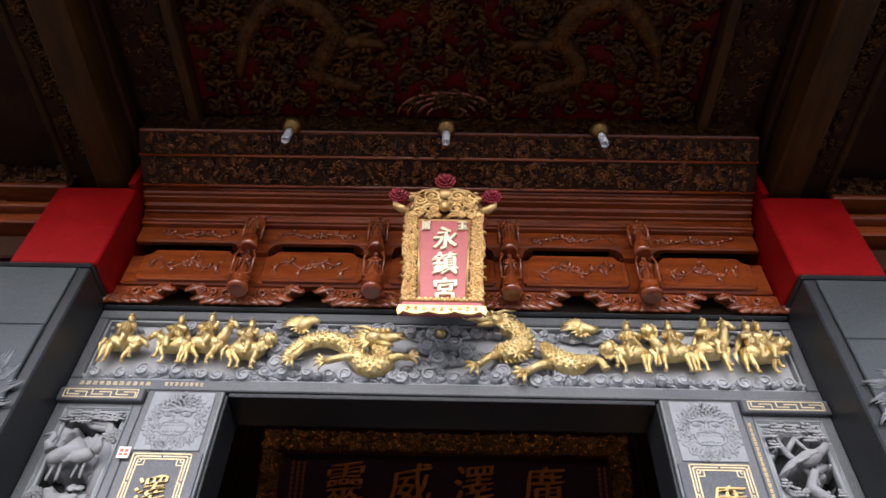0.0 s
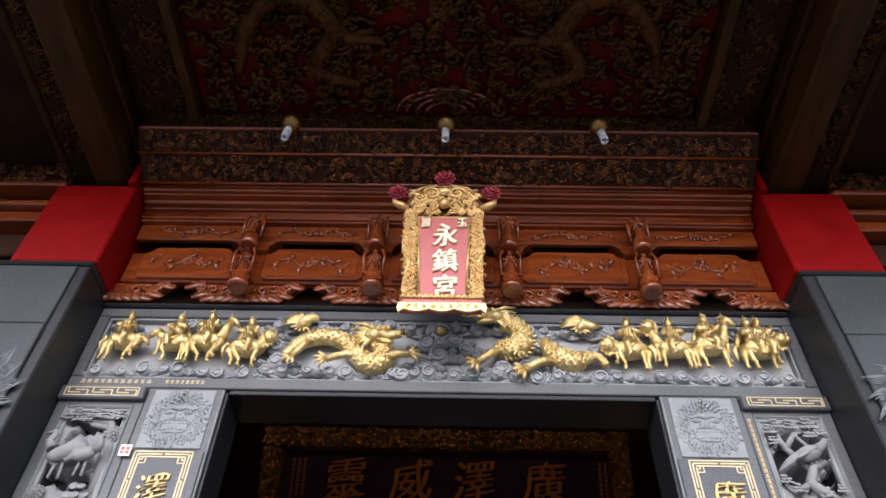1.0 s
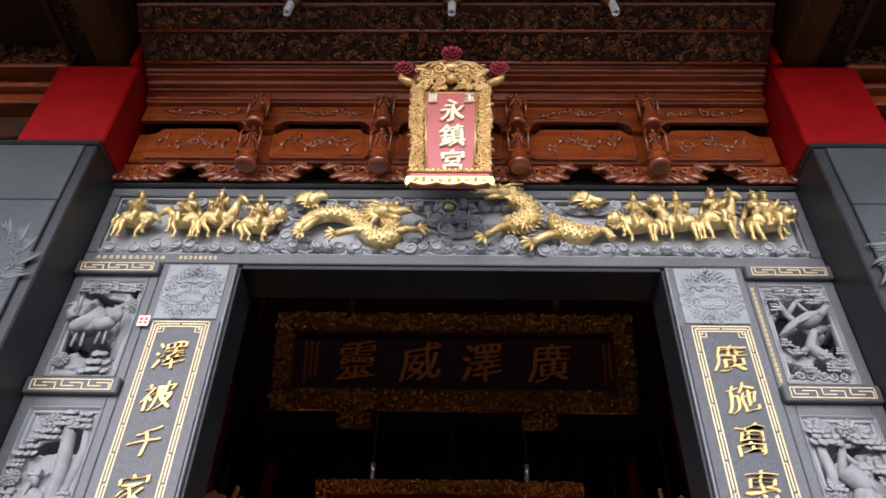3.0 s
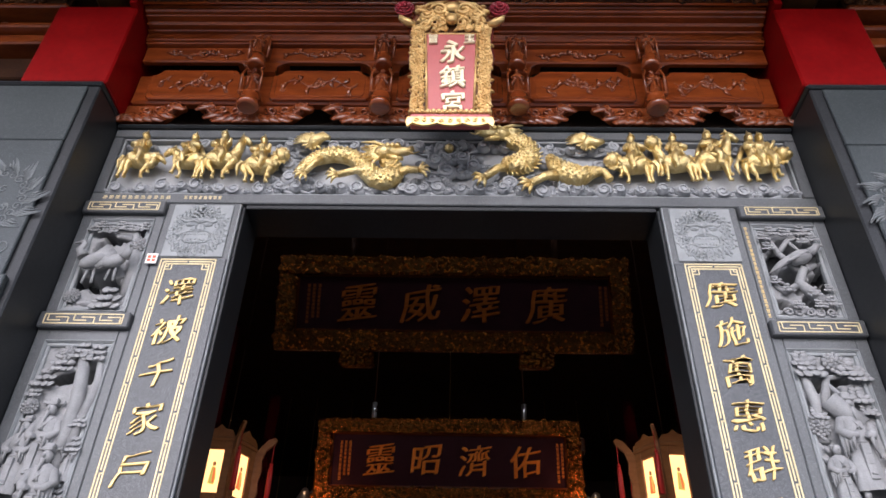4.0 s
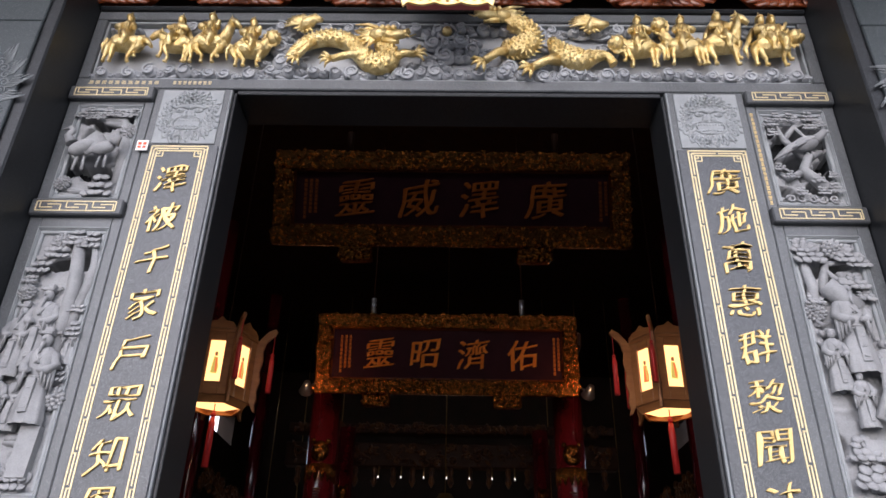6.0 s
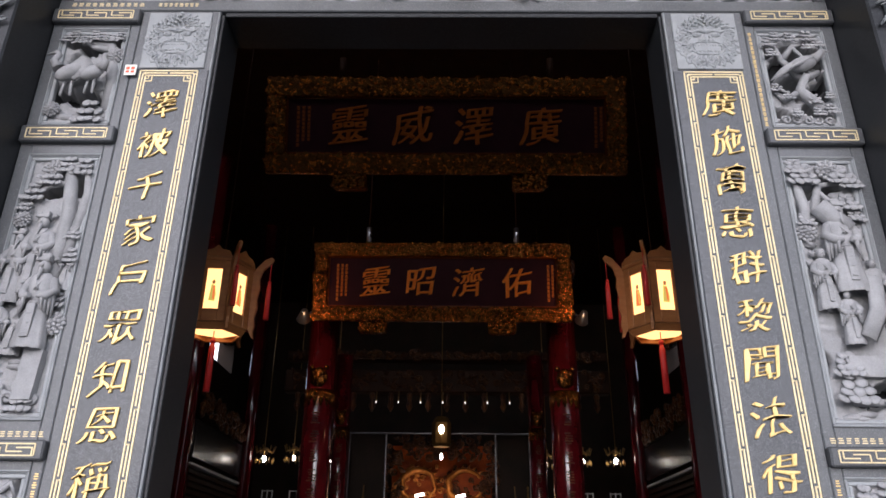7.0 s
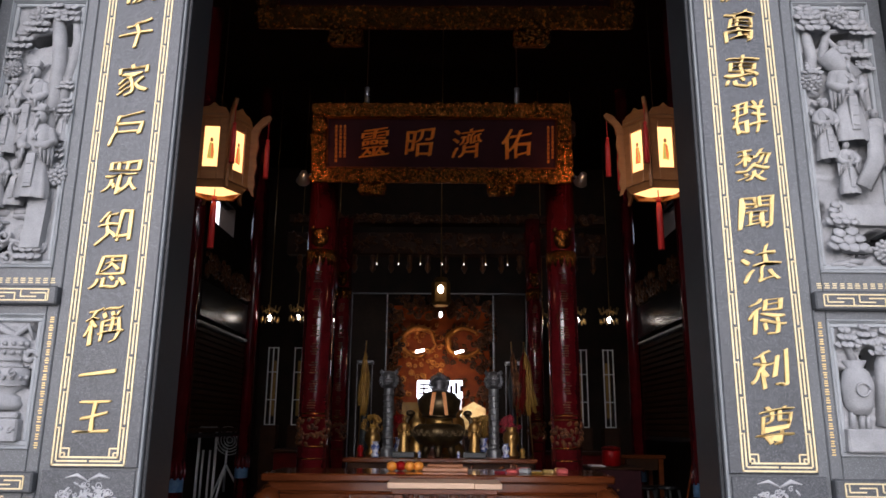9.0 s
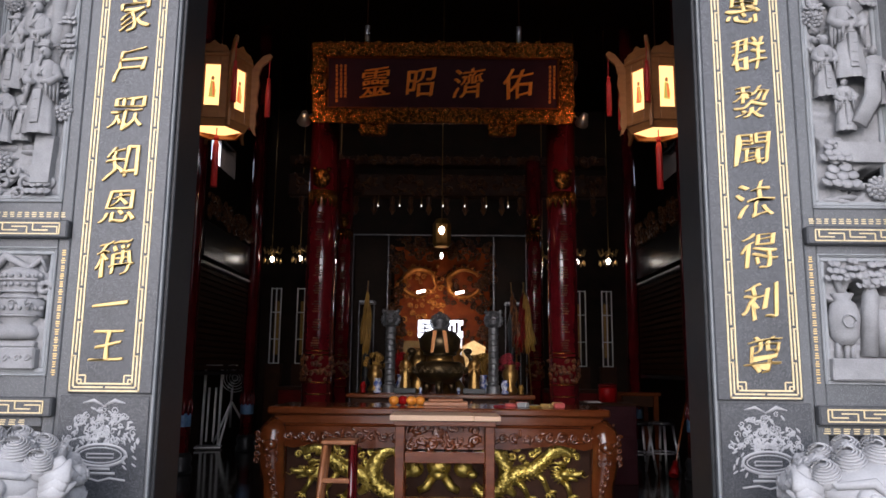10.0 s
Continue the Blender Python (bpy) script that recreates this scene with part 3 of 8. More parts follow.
def serpent(m, pts, rs, y, spikes=True, scale_r=0.4):
    """A scaled body along (x, z) points, with a crest."""
    fine = []
    for i in range(len(pts) - 1):
        p0, p1, p2, p3 = (Vector(pts[max(0, min(len(pts) - 1, j))]) for j in (i - 1, i, i + 1, i + 2))
        for k in range(5):
            t = k / 5
            q = 0.5 * ((2 * p1) + (p2 - p0) * t + (2 * p0 - 5 * p1 + 4 * p2 - p3) * t * t + (3 * p1 - p0 - 3 * p2 + p3) * t ** 3)
            fine.append((q.x, q.y, rs[i] * (1 - t) + rs[i + 1] * t))
    fine.append((*pts[-1], rs[-1]))
    m.tube([(a, y, b) for a, b, _ in fine], [r for *_, r in fine], 10)
    for i in range(1, len(fine) - 1):
        a, b, r = fine[i]
        d = Vector((fine[i + 1][0] - fine[i - 1][0], 0, fine[i + 1][1] - fine[i - 1][1])).normalized()
        n = Vector((-d.z, 0, d.x))
        if spikes:
            m.tube([Vector((a, y, b)) + n * r * 0.8, Vector((a, y, b)) + n * r * 1.32 - d * r * 0.35], [r * 0.17, r * 0.05], 4)
        for w in ((-0.75, -0.25, 0.25, 0.75) if i % 2 else (-0.5, 0, 0.5)):
            m.blob(Vector((a, y, b)) + n * w * r + Vector((0, -math.sqrt(1 - w * w) * r * 0.95, 0)), r * scale_r * 0.5, None, 6, 4)


def paw(m, p, q, r, y):
    (x0, z0), (x1, z1) = p, q
    m.tube([(x0, y - 0.01, z0), ((x0 + x1) / 2 + 0.012, y - 0.03, (z0 + z1) / 2 + 0.015), (x1, y - 0.03, z1)], [r, r * 0.8, r * 0.7], 7)
    for i in range(4):
        a = math.atan2(z1 - z0, x1 - x0) + (i - 1.5) * 0.6
        m.tube([(x1, y - 0.03, z1), (x1 + math.cos(a) * r * 1.8, y - 0.045, z1 + math.sin(a) * r * 1.8), (x1 + math.cos(a) * r * 2.4, y - 0.03, z1 + math.sin(a) * r * 2.4 - 0.004)], [r * 0.45, r * 0.35, r * 0.1], 5)


def dragon_head(m, x, z, s, y, hand):
    m.blob((x, y - 0.03, z), (s * 0.34, s * 0.24, s * 0.22))
    m.tube([(x + hand * s * 0.15, y - 0.03, z), (x + hand * s * 0.75, y - 0.04, z + s * 0.02), (x + hand * s * 0.88, y - 0.04, z + s * 0.14)], [s * 0.2, s * 0.13, s * 0.09], 8)
    m.tube([(x + hand * s * 0.1, y - 0.03, z - s * 0.15), (x + hand * s * 0.6, y - 0.035, z - s * 0.28)], [s * 0.12, s * 0.06], 7)
    for k in range(3):
        m.blob((x + hand * s * (0.1 + 0.16 * k), y - 0.05, z + s * 0.2), s * 0.1, None, 6, 4)
    for e in (0.0, 0.16):
        m.tube([(x, y - 0.02, z + s * (0.15 + e)), (x - hand * s * 0.35, y - 0.02, z + s * (0.34 + e)), (x - hand * s * 0.75, y - 0.02, z + s * (0.24 + e * 1.6))], [s * 0.09, s * 0.06, s * 0.02], 6)
    for i in range(6):
        a = radians(150 + i * 18)
        m.tube([(x, y - 0.02, z), (x + hand * math.cos(a) * s * 0.45, y - 0.03, z + math.sin(a) * s * 0.32), (x + hand * math.cos(a) * s * 0.72, y - 0.02, z + math.sin(a) * s * 0.6 + s * 0.06)], [s * 0.12, s * 0.07, s * 0.02], 5)
    m.tube([(x + hand * s * 0.7, y - 0.05, z), (x + hand * s * 0.9, y - 0.05, z - s * 0.14), (x + hand * s * 1.1, y - 0.05, z - s * 0.04)], [s * 0.04, s * 0.03, s * 0.012], 5)


# the long frieze over the door
fr = thing("carved_frieze", "grey stone frieze with gilt dragons and riders over the door", "stone frieze")
fm = Mesh()
fm.box(-1.84, 1.84, 0.0, 0.061, 3.886, 3.95, 0.005), fm.box(-1.84, 1.84, 0.0, 0.061, 4.35, 4.408, 0.005)
fm.box(-1.84, -1.785, 0.0, 0.061, 3.951, 4.349, 0.005), fm.box(1.785, 1.84, 0.0, 0.061, 3.951, 4.349, 0.005)
part("frieze_frame", fm, STONE_FRAME, fr)
part("inner_bead", Mesh().box(-1.784, 1.784, 0.012, 0.06, 3.951, 3.964, 0.004).box(-1.784, 1.784, 0.012, 0.06, 4.336, 4.349, 0.004).box(-1.784, -1.772, 0.012, 0.06, 3.965, 4.335, 0.004).box(1.772, 1.784, 0.012, 0.06, 3.965, 4.335, 0.004), STONE_LIGHT, fr)
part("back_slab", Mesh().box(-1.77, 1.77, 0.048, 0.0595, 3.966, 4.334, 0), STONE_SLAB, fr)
part("top_ledge", Mesh().box(-1.84, 1.84, -0.022, 0.4, 4.409, 4.436, 0.01), STONE_DARK, fr, "dark polished stone ledge")
rnd = random.Random(4)
cm = Mesh()
for i in range(34):
    x = -1.72 + i * 0.104
    cloud(cm, x + rnd.uniform(-0.02, 0.02), 3.985 + rnd.uniform(-0.005, 0.025), rnd.uniform(0.032, 0.046), -0.002, rnd)
for i in range(30):
    x = -1.68 + i * 0.116
    if abs(x) < 0.95 or rnd.random() < 0.35:
        cloud(cm, x, 4.30 + rnd.uniform(-0.015, 0.012), rnd.uniform(0.028, 0.04), 0.0, rnd)
for x, z, r in ((-0.86, 4.16, 0.05), (-0.84, 4.07, 0.05), (-0.9, 4.24, 0.04), (-0.62, 4.27, 0.045), (-0.35, 4.30, 0.04), (-0.08, 4.2, 0.05), (-0.02, 4.12, 0.055), (0.06, 4.22, 0.045), (-0.1, 4.06, 0.05),
                (0.12, 4.16, 0.04), (0.45, 4.28, 0.055), (0.5, 4.2, 0.045), (0.3, 4.04, 0.05), (0.42, 4.05, 0.045), (0.84, 4.2, 0.04), (0.78, 4.16, 0.035), (0.6, 4.03, 0.05), (0.86, 4.29, 0.04), (-0.48, 4.0, 0.05), (-0.2, 3.99, 0.05)):
    cloud(cm, x, z, r, 0.0, rnd)
tagged(carve(part("cloud_carving", cm, STONE_CLOUD, fr, "curled grey stone clouds"), 0.0042, 0.002, 0.02), kind="stuff")
for x, hand, neck, beast, pair, z, s in ((-1.63, 1, 0.42, False, False, 4.03, 0.285), (-1.375, -1, 0.60, False, False, 4.03, 0.275), (-1.205, 1, 0.84, False, False, 4.03, 0.295), (-0.99, 1, 0.56, True, False, 4.005, 0.295),
                                         (0.945, -1, 0.42, True, False, 4.02, 0.31), (1.165, -1, 0.78, True, False, 4.035, 0.30), (1.365, 1, 0.92, False, False, 4.04, 0.31), (1.61, 1, 0.52, True, True, 4.035, 0.31)):
    m = Mesh()
    rider(m, x, z, s * 1.06, -0.022, hand, neck, rnd, beast, pair)
    m.v = [(x + (p - x) * 0.80, -0.02 + (q + 0.02) * 1.15, w) for p, q, w in m.v]
    carve(part("mount_and_rider", m, GOLD, fr, "gilt mounted figure"), 0.0036, 0.0022, 0.010)
m = Mesh()
serpent(m, [(-0.80, 4.09), (-0.76, 4.14), (-0.70, 4.19), (-0.60, 4.215), (-0.50, 4.18), (-0.435, 4.10), (-0.37, 4.035), (-0.30, 4.06), (-0.30, 4.13), (-0.36, 4.18)], [0.018, 0.030, 0.040, 0.046, 0.046, 0.05, 0.055, 0.056, 0.046, 0.03], -0.012, scale_r=0.34)
dragon_head(m, -0.35, 4.195, 0.17, -0.022, 1)
paw(m, (-0.30, 4.06), (-0.165, 4.08), 0.026, -0.015), paw(m, (-0.42, 4.08), (-0.58, 4.045), 0.026, -0.015), paw(m, (-0.68, 4.18), (-0.755, 4.06), 0.024, -0.012)
carve(part("dragon", m, GOLD, fr, "gilt coiling dragon"), 0.0045, 0.0022, 0.012)
m = Mesh()
serpent(m, [(0.30, 4.32), (0.365, 4.305), (0.41, 4.245), (0.39, 4.17), (0.32, 4.15), (0.28, 4.18)], [0.04, 0.052, 0.058, 0.06, 0.055, 0.03], -0.012, scale_r=0.34)
dragon_head(m, 0.27, 4.335, 0.155, -0.022, -1)
paw(m, (0.29, 4.13), (0.175, 4.04), 0.028, -0.012), paw(m, (0.41, 4.2), (0.385, 4.12), 0.022, -0.014)
carve(part("dragon", m, GOLD, fr, "gilt coiling dragon"), 0.0045, 0.0022, 0.012)
m = Mesh()
serpent(m, [(0.515, 4.215), (0.545, 4.15), (0.59, 4.095), (0.655, 4.07), (0.73, 4.10), (0.79, 4.105), (0.82, 4.05)], [0.02, 0.045, 0.06, 0.06, 0.035, 0.02, 0.022], -0.012, scale_r=0.34)
paw(m, (0.54, 4.07), (0.41, 4.0), 0.03, -0.012)
carve(part("dragon_body", m, GOLD, fr, "gilt dragon body"), 0.0045, 0.0022, 0.012)
# two feathered creatures: a plumed body, wings and a curled neck
for x, z, hand in ((-0.735, 4.305, 1), (0.725, 4.315, 1)):
    m = Mesh()
    k = -1 if x < 0 else 1
    m.tube([(x - 0.02, -0.015, z - 0.045), (x + 0.01, -0.03, z), (x + 0.05, -0.035, z + 0.025 * -k), (x + 0.085, -0.035, z + 0.01 * -k)], [0.022, 0.036, 0.026, 0.012], 9)
    for i in range(7):
        a = radians(105 + i * 15)
        m.tube([(x, -0.02, z), (x + math.cos(a) * 0.06, -0.035, z + math.sin(a) * 0.045), (x + math.cos(a) * 0.115, -0.02, z + math.sin(a) * 0.075)], [0.016, 0.014, 0.003], 6, 0.6)
    for i in range(5):
        a = radians(215 + i * 22)
        m.tube([(x, -0.02, z - 0.02), (x + math.cos(a) * 0.075, -0.03, z + math.sin(a) * 0.07)], [0.016, 0.004], 6, 0.6)
    carve(part("carved_creature", m, GOLD, fr, "gilt plumed creature"), 0.0045, 0.0022, 0.012)
m = Mesh().blob((-0.01, -0.005, 4.275), 0.026, None, 14, 8)
part("pearl", m, GOLD, fr)
m = Mesh().tube([(-0.01 + 0.046 * math.cos(a * 0.3927), 0.0, 4.275 + 0.046 * math.sin(a * 0.3927)) for a in range(17)], 0.008, 6)
for i in range(12):
    a = i * math.pi / 6
    m.tube([(-0.01 + 0.05 * math.cos(a), 0.0, 4.275 + 0.05 * math.sin(a)), (-0.01 + 0.07 * math.cos(a + 0.25), 0.005, 4.275 + 0.07 * math.sin(a + 0.25))], [0.01, 0.003], 5)
part("pearl_ring", m, STONE_CLOUD, fr, "grey stone ring of flames")
bars("inscription", -1.78, -1.42, 3.911, 3.93, -0.0005, 11, parent=fr)
bars("inscription", -1.36, -1.16, 3.911, 3.93, -0.0005, 8, parent=fr)


def fret_border(m, x0, x1, z0, z1, y, w=0.0062, d=0.003):
    """A tall triple border: two rails with a broken line interlocking between them."""
    def rail(a, b, c, e):
        m.box(a, b, y - d, y + 0.001, c, e, 0)
    o = (0.0, w * 2.15, w * 4.3)
    for q in (o[0], o[2]):
        rail(x0 + q, x0 + q + w, z0 + q, z1 - q), rail(x1 - q - w, x1 - q, z0 + q, z1 - q)
        rail(x0 + q, x1 - q, z0 + q, z0 + q + w), rail(x0 + q, x1 - q, z1 - q - w, z1 - q)
    g = w * 0.8
    def line(length):
        n = max(2, round(length / 0.125))
        return n, length / n
    n, p = line(z1 - z0 - 2 * o[1])
    for i in range(n):
        a = z0 + o[1] + i * p
        for s in (0, 1):
            X = x0 + o[1] if s == 0 else x1 - o[1] - w
            rail(X, X + w, a + g, a + p - g)
            inner = (i + s) % 2
            c = x0 + (o[0] if not inner else o[1]) + w * 0.5 if s == 0 else x1 - (o[1] if not inner else o[2]) - w * 0.5
            rail(c, c + o[1], a + p - g - w * 0.8, a + p - g)
    n, p = line(x1 - x0 - 2 * o[1])
    for i in range(n):
        a = x0 + o[1] + i * p
        for z in (z0 + o[1], z1 - o[1] - w):
            rail(a + g, a + p - g, z, z + w)
    # stepped squares in the inner corners
    e, f = o[2] + w, w * 4.5
    for x, s in ((x0 + e, 1), (x1 - e, -1)):
        for z, t in ((z0 + e, 1), (z1 - e, -1)):
            for k in (0.45, 1.0):
                a, b = sorted((x, x + s * f * k))
                c = z + t * f * k
                rail(a, b, c - w * 0.4, c + w * 0.4)
                a, b = sorted((z, z + t * f * k))
                c = x + s * f * k
                rail(c - w * 0.4, c + w * 0.4, a, b)


def couplet(sx, text, steps):
    th = thing("couplet_panel", "dark speckled granite couplet panel with gilt characters and fret border", "couplet panel", "couplet panels beside the door")
    a, b = sorted((sx * 1.099, sx * 1.379))
    part("slab", Mesh().box(*sorted((sx * 1.0595, sx * 1.379)), -0.014, -0.0005, 1.2, 3.532, 0.004), STONE_PANEL, th)
    m = Mesh()
    fret_border(m, a + 0.006, b - 0.006, 1.207, 3.525, -0.0142)
    part("fret_border", m, GOLD_LINE, th, "pale gold interlocking fret")
    for i, ch in enumerate(text):
        o = part("character", letters(ch, 0.150, 0.005, -0.023, 0.12, 0.11, 0.058, 0.04 if ch in "一王" else 0.11), GOLD_FLAT, th)
        o.location = ((a + b) / 2 + rnd.uniform(-0.006, 0.006), -0.018, 3.37 - (i + steps[i]) * 0.199)
        o.rotation_euler = (0, radians(rnd.uniform(-5, 3)), 0)
    return th


couplet(-1, "澤被千家戶眾知恩稱一王", (0.15, 0.2, 0.28, 0.3, 0.36, 0.4, 0.37, 0.3, 0.3, 0.2, 0.0))
couplet(1, "廣施萬惠群黎聞法得利尊", (0.08, 0.06, 0.05, 0.05, 0.05, 0.08, 0.05, 0.06, 0.06, 0.04, 0.05))

# guardian mask squares over the couplets, etched vases under them
for sx in (-1, 1):
    cx = sx * 1.237
    th = thing("mask_relief", "pale etched stone square with a guardian beast mask", "stone relief", "mask squares above the couplets")
    part("slab", Mesh().box(cx - 0.15, cx + 0.15, -0.008, -0.0005, 3.545, 3.868, 0.003), STONE_LIGHT, th)
    m = Mesh()
    # wavy mane all round, in flat overlapping curls
    for k in range(120):
        a, q = k * 2.4, 0.075 + 0.075 * (k / 120)
        x, z = cx + math.cos(a) * q * 0.95, 3.705 + math.sin(a) * q * 1.02
        if abs(x - cx) < 0.135 and 3.56 < z < 3.855 and (abs(x - cx) > 0.085 or z > 3.765 or z < 3.61):
            m.tube(spiral(x, -0.0075, z, 0.017, 1.1, a, 1 if x > cx else -1, 8), [0.0085] * 6 + [0.006, 0.005, 0.003], 6, 0.45)
    m.blob((cx, -0.006, 3.70), (0.09, 0.007, 0.095), None, 18, 8)
    for s in (-1, 1):
        m.tube([(cx, -0.012, 3.748), (cx + s * 0.03, -0.014, 3.765), (cx + s * 0.065, -0.013, 3.752), (cx + s * 0.105, -0.010, 3.772)], [0.010, 0.012, 0.010, 0.003], 7, 0.5)
        m.blob((cx + s * 0.045, -0.012, 3.736), (0.022, 0.009, 0.014), None, 12, 7), m.blob((cx + s * 0.045, -0.020, 3.736), (0.008, 0.003, 0.007), None, 8, 5), m.blob((cx + s * 0.02, -0.012, 3.706), (0.018, 0.008, 0.013), None, 10, 6)
        m.tube([(cx + s * 0.012, -0.013, 3.735), (cx + s * 0.022, -0.015, 3.712), (cx + s * 0.034, -0.013, 3.703)], [0.006, 0.010, 0.005], 6, 0.5)
        m.tube([(cx, -0.013, 3.692), (cx + s * 0.04, -0.014, 3.696), (cx + s * 0.078, -0.012, 3.682), (cx + s * 0.09, -0.010, 3.655)], [0.004, 0.005, 0.004, 0.002], 6, 0.5)
        m.tube([(cx + s * 0.058, -0.012, 3.684), (cx + s * 0.066, -0.013, 3.668), (cx + s * 0.06, -0.011, 3.652)], [0.006, 0.005, 0.001], 6)
        m.tube([(cx, -0.011, 3.626), (cx + s * 0.045, -0.011, 3.63), (cx + s * 0.075, -0.009, 3.65)], [0.005, 0.005, 0.003], 6, 0.5)
        for k in range(5):
            m.tube(spiral(cx + s * (0.10 + 0.012 * (k % 2)), -0.009, 3.755 - 0.032 * k, 0.016, 1.2, k, s, 9), 0.006, 6, 0.5)
        for k in range(4):
            m.tube([(cx + s * (0.012 + 0.02 * k), -0.010, 3.62), (cx + s * (0.016 + 0.024 * k), -0.010, 3.595), (cx + s * (0.012 + 0.03 * k), -0.008, 3.57)], [0.006, 0.006, 0.002], 5, 0.5)
    for k in range(-4, 5):
        m.box(cx + k * 0.0135 - 0.0052, cx + k * 0.0135 + 0.0052, -0.014, -0.008, 3.672, 3.687, 0.002)
    for k in range(-3, 4):
        m.blob((cx + k * 0.017, -0.010, 3.648 - 0.002 * abs(k)), (0.010, 0.004, 0.008), None, 8, 5)
    part("mask", m, STONE_LIGHT, th)
    th = thing("etched_vase", "dark granite base with a pale etched flower basket", "stone relief", "etched baskets under the couplets")
    part("slab", Mesh().box(cx - 0.17, cx + 0.17, -0.006, -0.0005, 0.30, 1.192, 0.003), STONE_PANEL, th)
    m = Mesh()
    y = -0.0065
    m.tube([(cx + 0.095 * math.cos(t * math.pi / 12), y, 0.975 + 0.04 * math.sin(t * math.pi / 12)) for t in range(25)], 0.006, 5, 0.5)
    m.tube([(cx + 0.08 * math.cos(t * math.pi / 12), y, 0.975 + 0.028 * math.sin(t * math.pi / 12)) for t in range(25)], 0.003, 5, 0.5)
    m.tube([(cx - 0.05, y, 0.98), (cx + 0.05, y, 0.98), (cx + 0.05, y, 0.966), (cx - 0.05, y, 0.966), (cx - 0.05, y, 0.98)], 0.003, 5, 0.5)
    m.tube([(cx - 0.04, y, 0.926), (cx + 0.04, y, 0.926)], 0.006, 5, 0.5), m.tube([(cx - 0.06, y, 0.91), (cx + 0.06, y, 0.91)], 0.005, 5, 0.5)
    m.tube([(cx - 0.1, y, 0.885), (cx - 0.04, y, 0.893), (cx, y, 0.882), (cx + 0.04, y, 0.893), (cx + 0.1, y, 0.885)], 0.004, 5, 0.5)
    for i in range(150):
        a, r = rnd.uniform(0.05, math.pi - 0.05), rnd.uniform(0.02, 0.14)
        x, z = cx + math.cos(a) * r * 1.0, 1.015 + math.sin(a) * r * 1.0
        if rnd.random() < 0.4:
            m.tube(spiral(x, y, z, rnd.uniform(0.008, 0.016), 1.2, rnd.uniform(0, 6), 1, 8), 0.0024, 4, 0.5)
        else:
            b2 = rnd.uniform(0, 6.3)
            m.blob((x, y, z), (0.013, 0.002, 0.0045), pose(0, 0, 0, 0, math.degrees(b2), 0).to_3x3(), 6, 4)
    for s in (-1, 1):
        for i in range(12):
            m.blob((cx + s * (0.1 + rnd.uniform(-0.02, 0.035)), y, 1.03 - i * 0.009), (0.012, 0.002, 0.004), pose(0, 0, 0, 0, rnd.uniform(20, 80) * s, 0).to_3x3(), 6, 4)
        m.tube([(cx, y, 1.155), (cx + s * 0.04, y, 1.175), (cx + s * 0.08, y, 1.165)], [0.003, 0.008, 0.002], 5, 0.5)
    part("etching", m, STONE_LION, th, "pale etched flowers")

# the outer column of reliefs on each side
PX0, PX1 = 1.468, 1.785


def ground(m, a, b, z0, z1, holes, r):
    """The worked stone behind the figures, cut deep at the holes."""
    st, sd = 0.0075, r.uniform(0, 50)
    nx, nz = int((b - a - 0.036) / st), int((z1 - z0 - 0.036) / st)
    o = len(m.v)
    for j in range(nz + 1):
        for i in range(nx + 1):
            x, z = a + 0.018 + (b - a - 0.036) * i / nx, z0 + 0.018 + (z1 - z0 - 0.036) * j / nz
            q = Vector((x * 13 + sd, z * 13, sd))
            w = Vector((x + 0.012 * noise.noise(q), z + 0.012 * noise.noise(q + Vector((9, 3, 1))), 0))
            fold = abs(noise.noise(Vector((w.x * 30 + sd, w.y * 22, sd))))
            curl = abs(noise.noise(Vector((w.x * 70, w.y * 70 + sd, 0))))
            edge = min(1, min(x - a, b - x, z - z0, z1 - z) / 0.05)
            y = 0.026 + (0.026 * fold + 0.008 * curl) * max(0, edge - 0.35)
            for hx, hz, hr, hv in holes:
                d = math.hypot((x - hx) / hr, (z - hz) / (hr * hv)) + 0.5 * noise.noise(q * 2.2)
                if d < 1.15:
                    y += (0.135 - y) * min(1, max(0, (1.15 - d) / 0.2))
            m.v.append((x, y, z))
    for j in range(nz):
        for i in range(nx):
            k = o + j * (nx + 1) + i
            if min(m.v[q][1] for q in (k, k + 1, k + nx + 2, k + nx + 1)) > 0.125:
                continue
            m.f.append((k, k + 1, k + nx + 2, k + nx + 1))
            m.s.append(True)


def scale_clump(m, cx, cz, r, y):
    """A round tuft of overlapping leaf scales."""
    for j, (n, q) in enumerate(((13, 1.0), (9, 0.68), (5, 0.36), (1, 0.0))):
        for k in range(n):
            t = k * 2 * math.pi / n + j * 0.35
            m.blob((cx + r * q * math.cos(t), y - 0.006 * j, cz + r * q * math.sin(t)), (r * 0.27, 0.010, r * 0.24), pose(0, 0, 0, 0, -math.degrees(t), 0).to_3x3() @ pose(0, 0, 0, 0, 0, 20).to_3x3(), 9, 5)


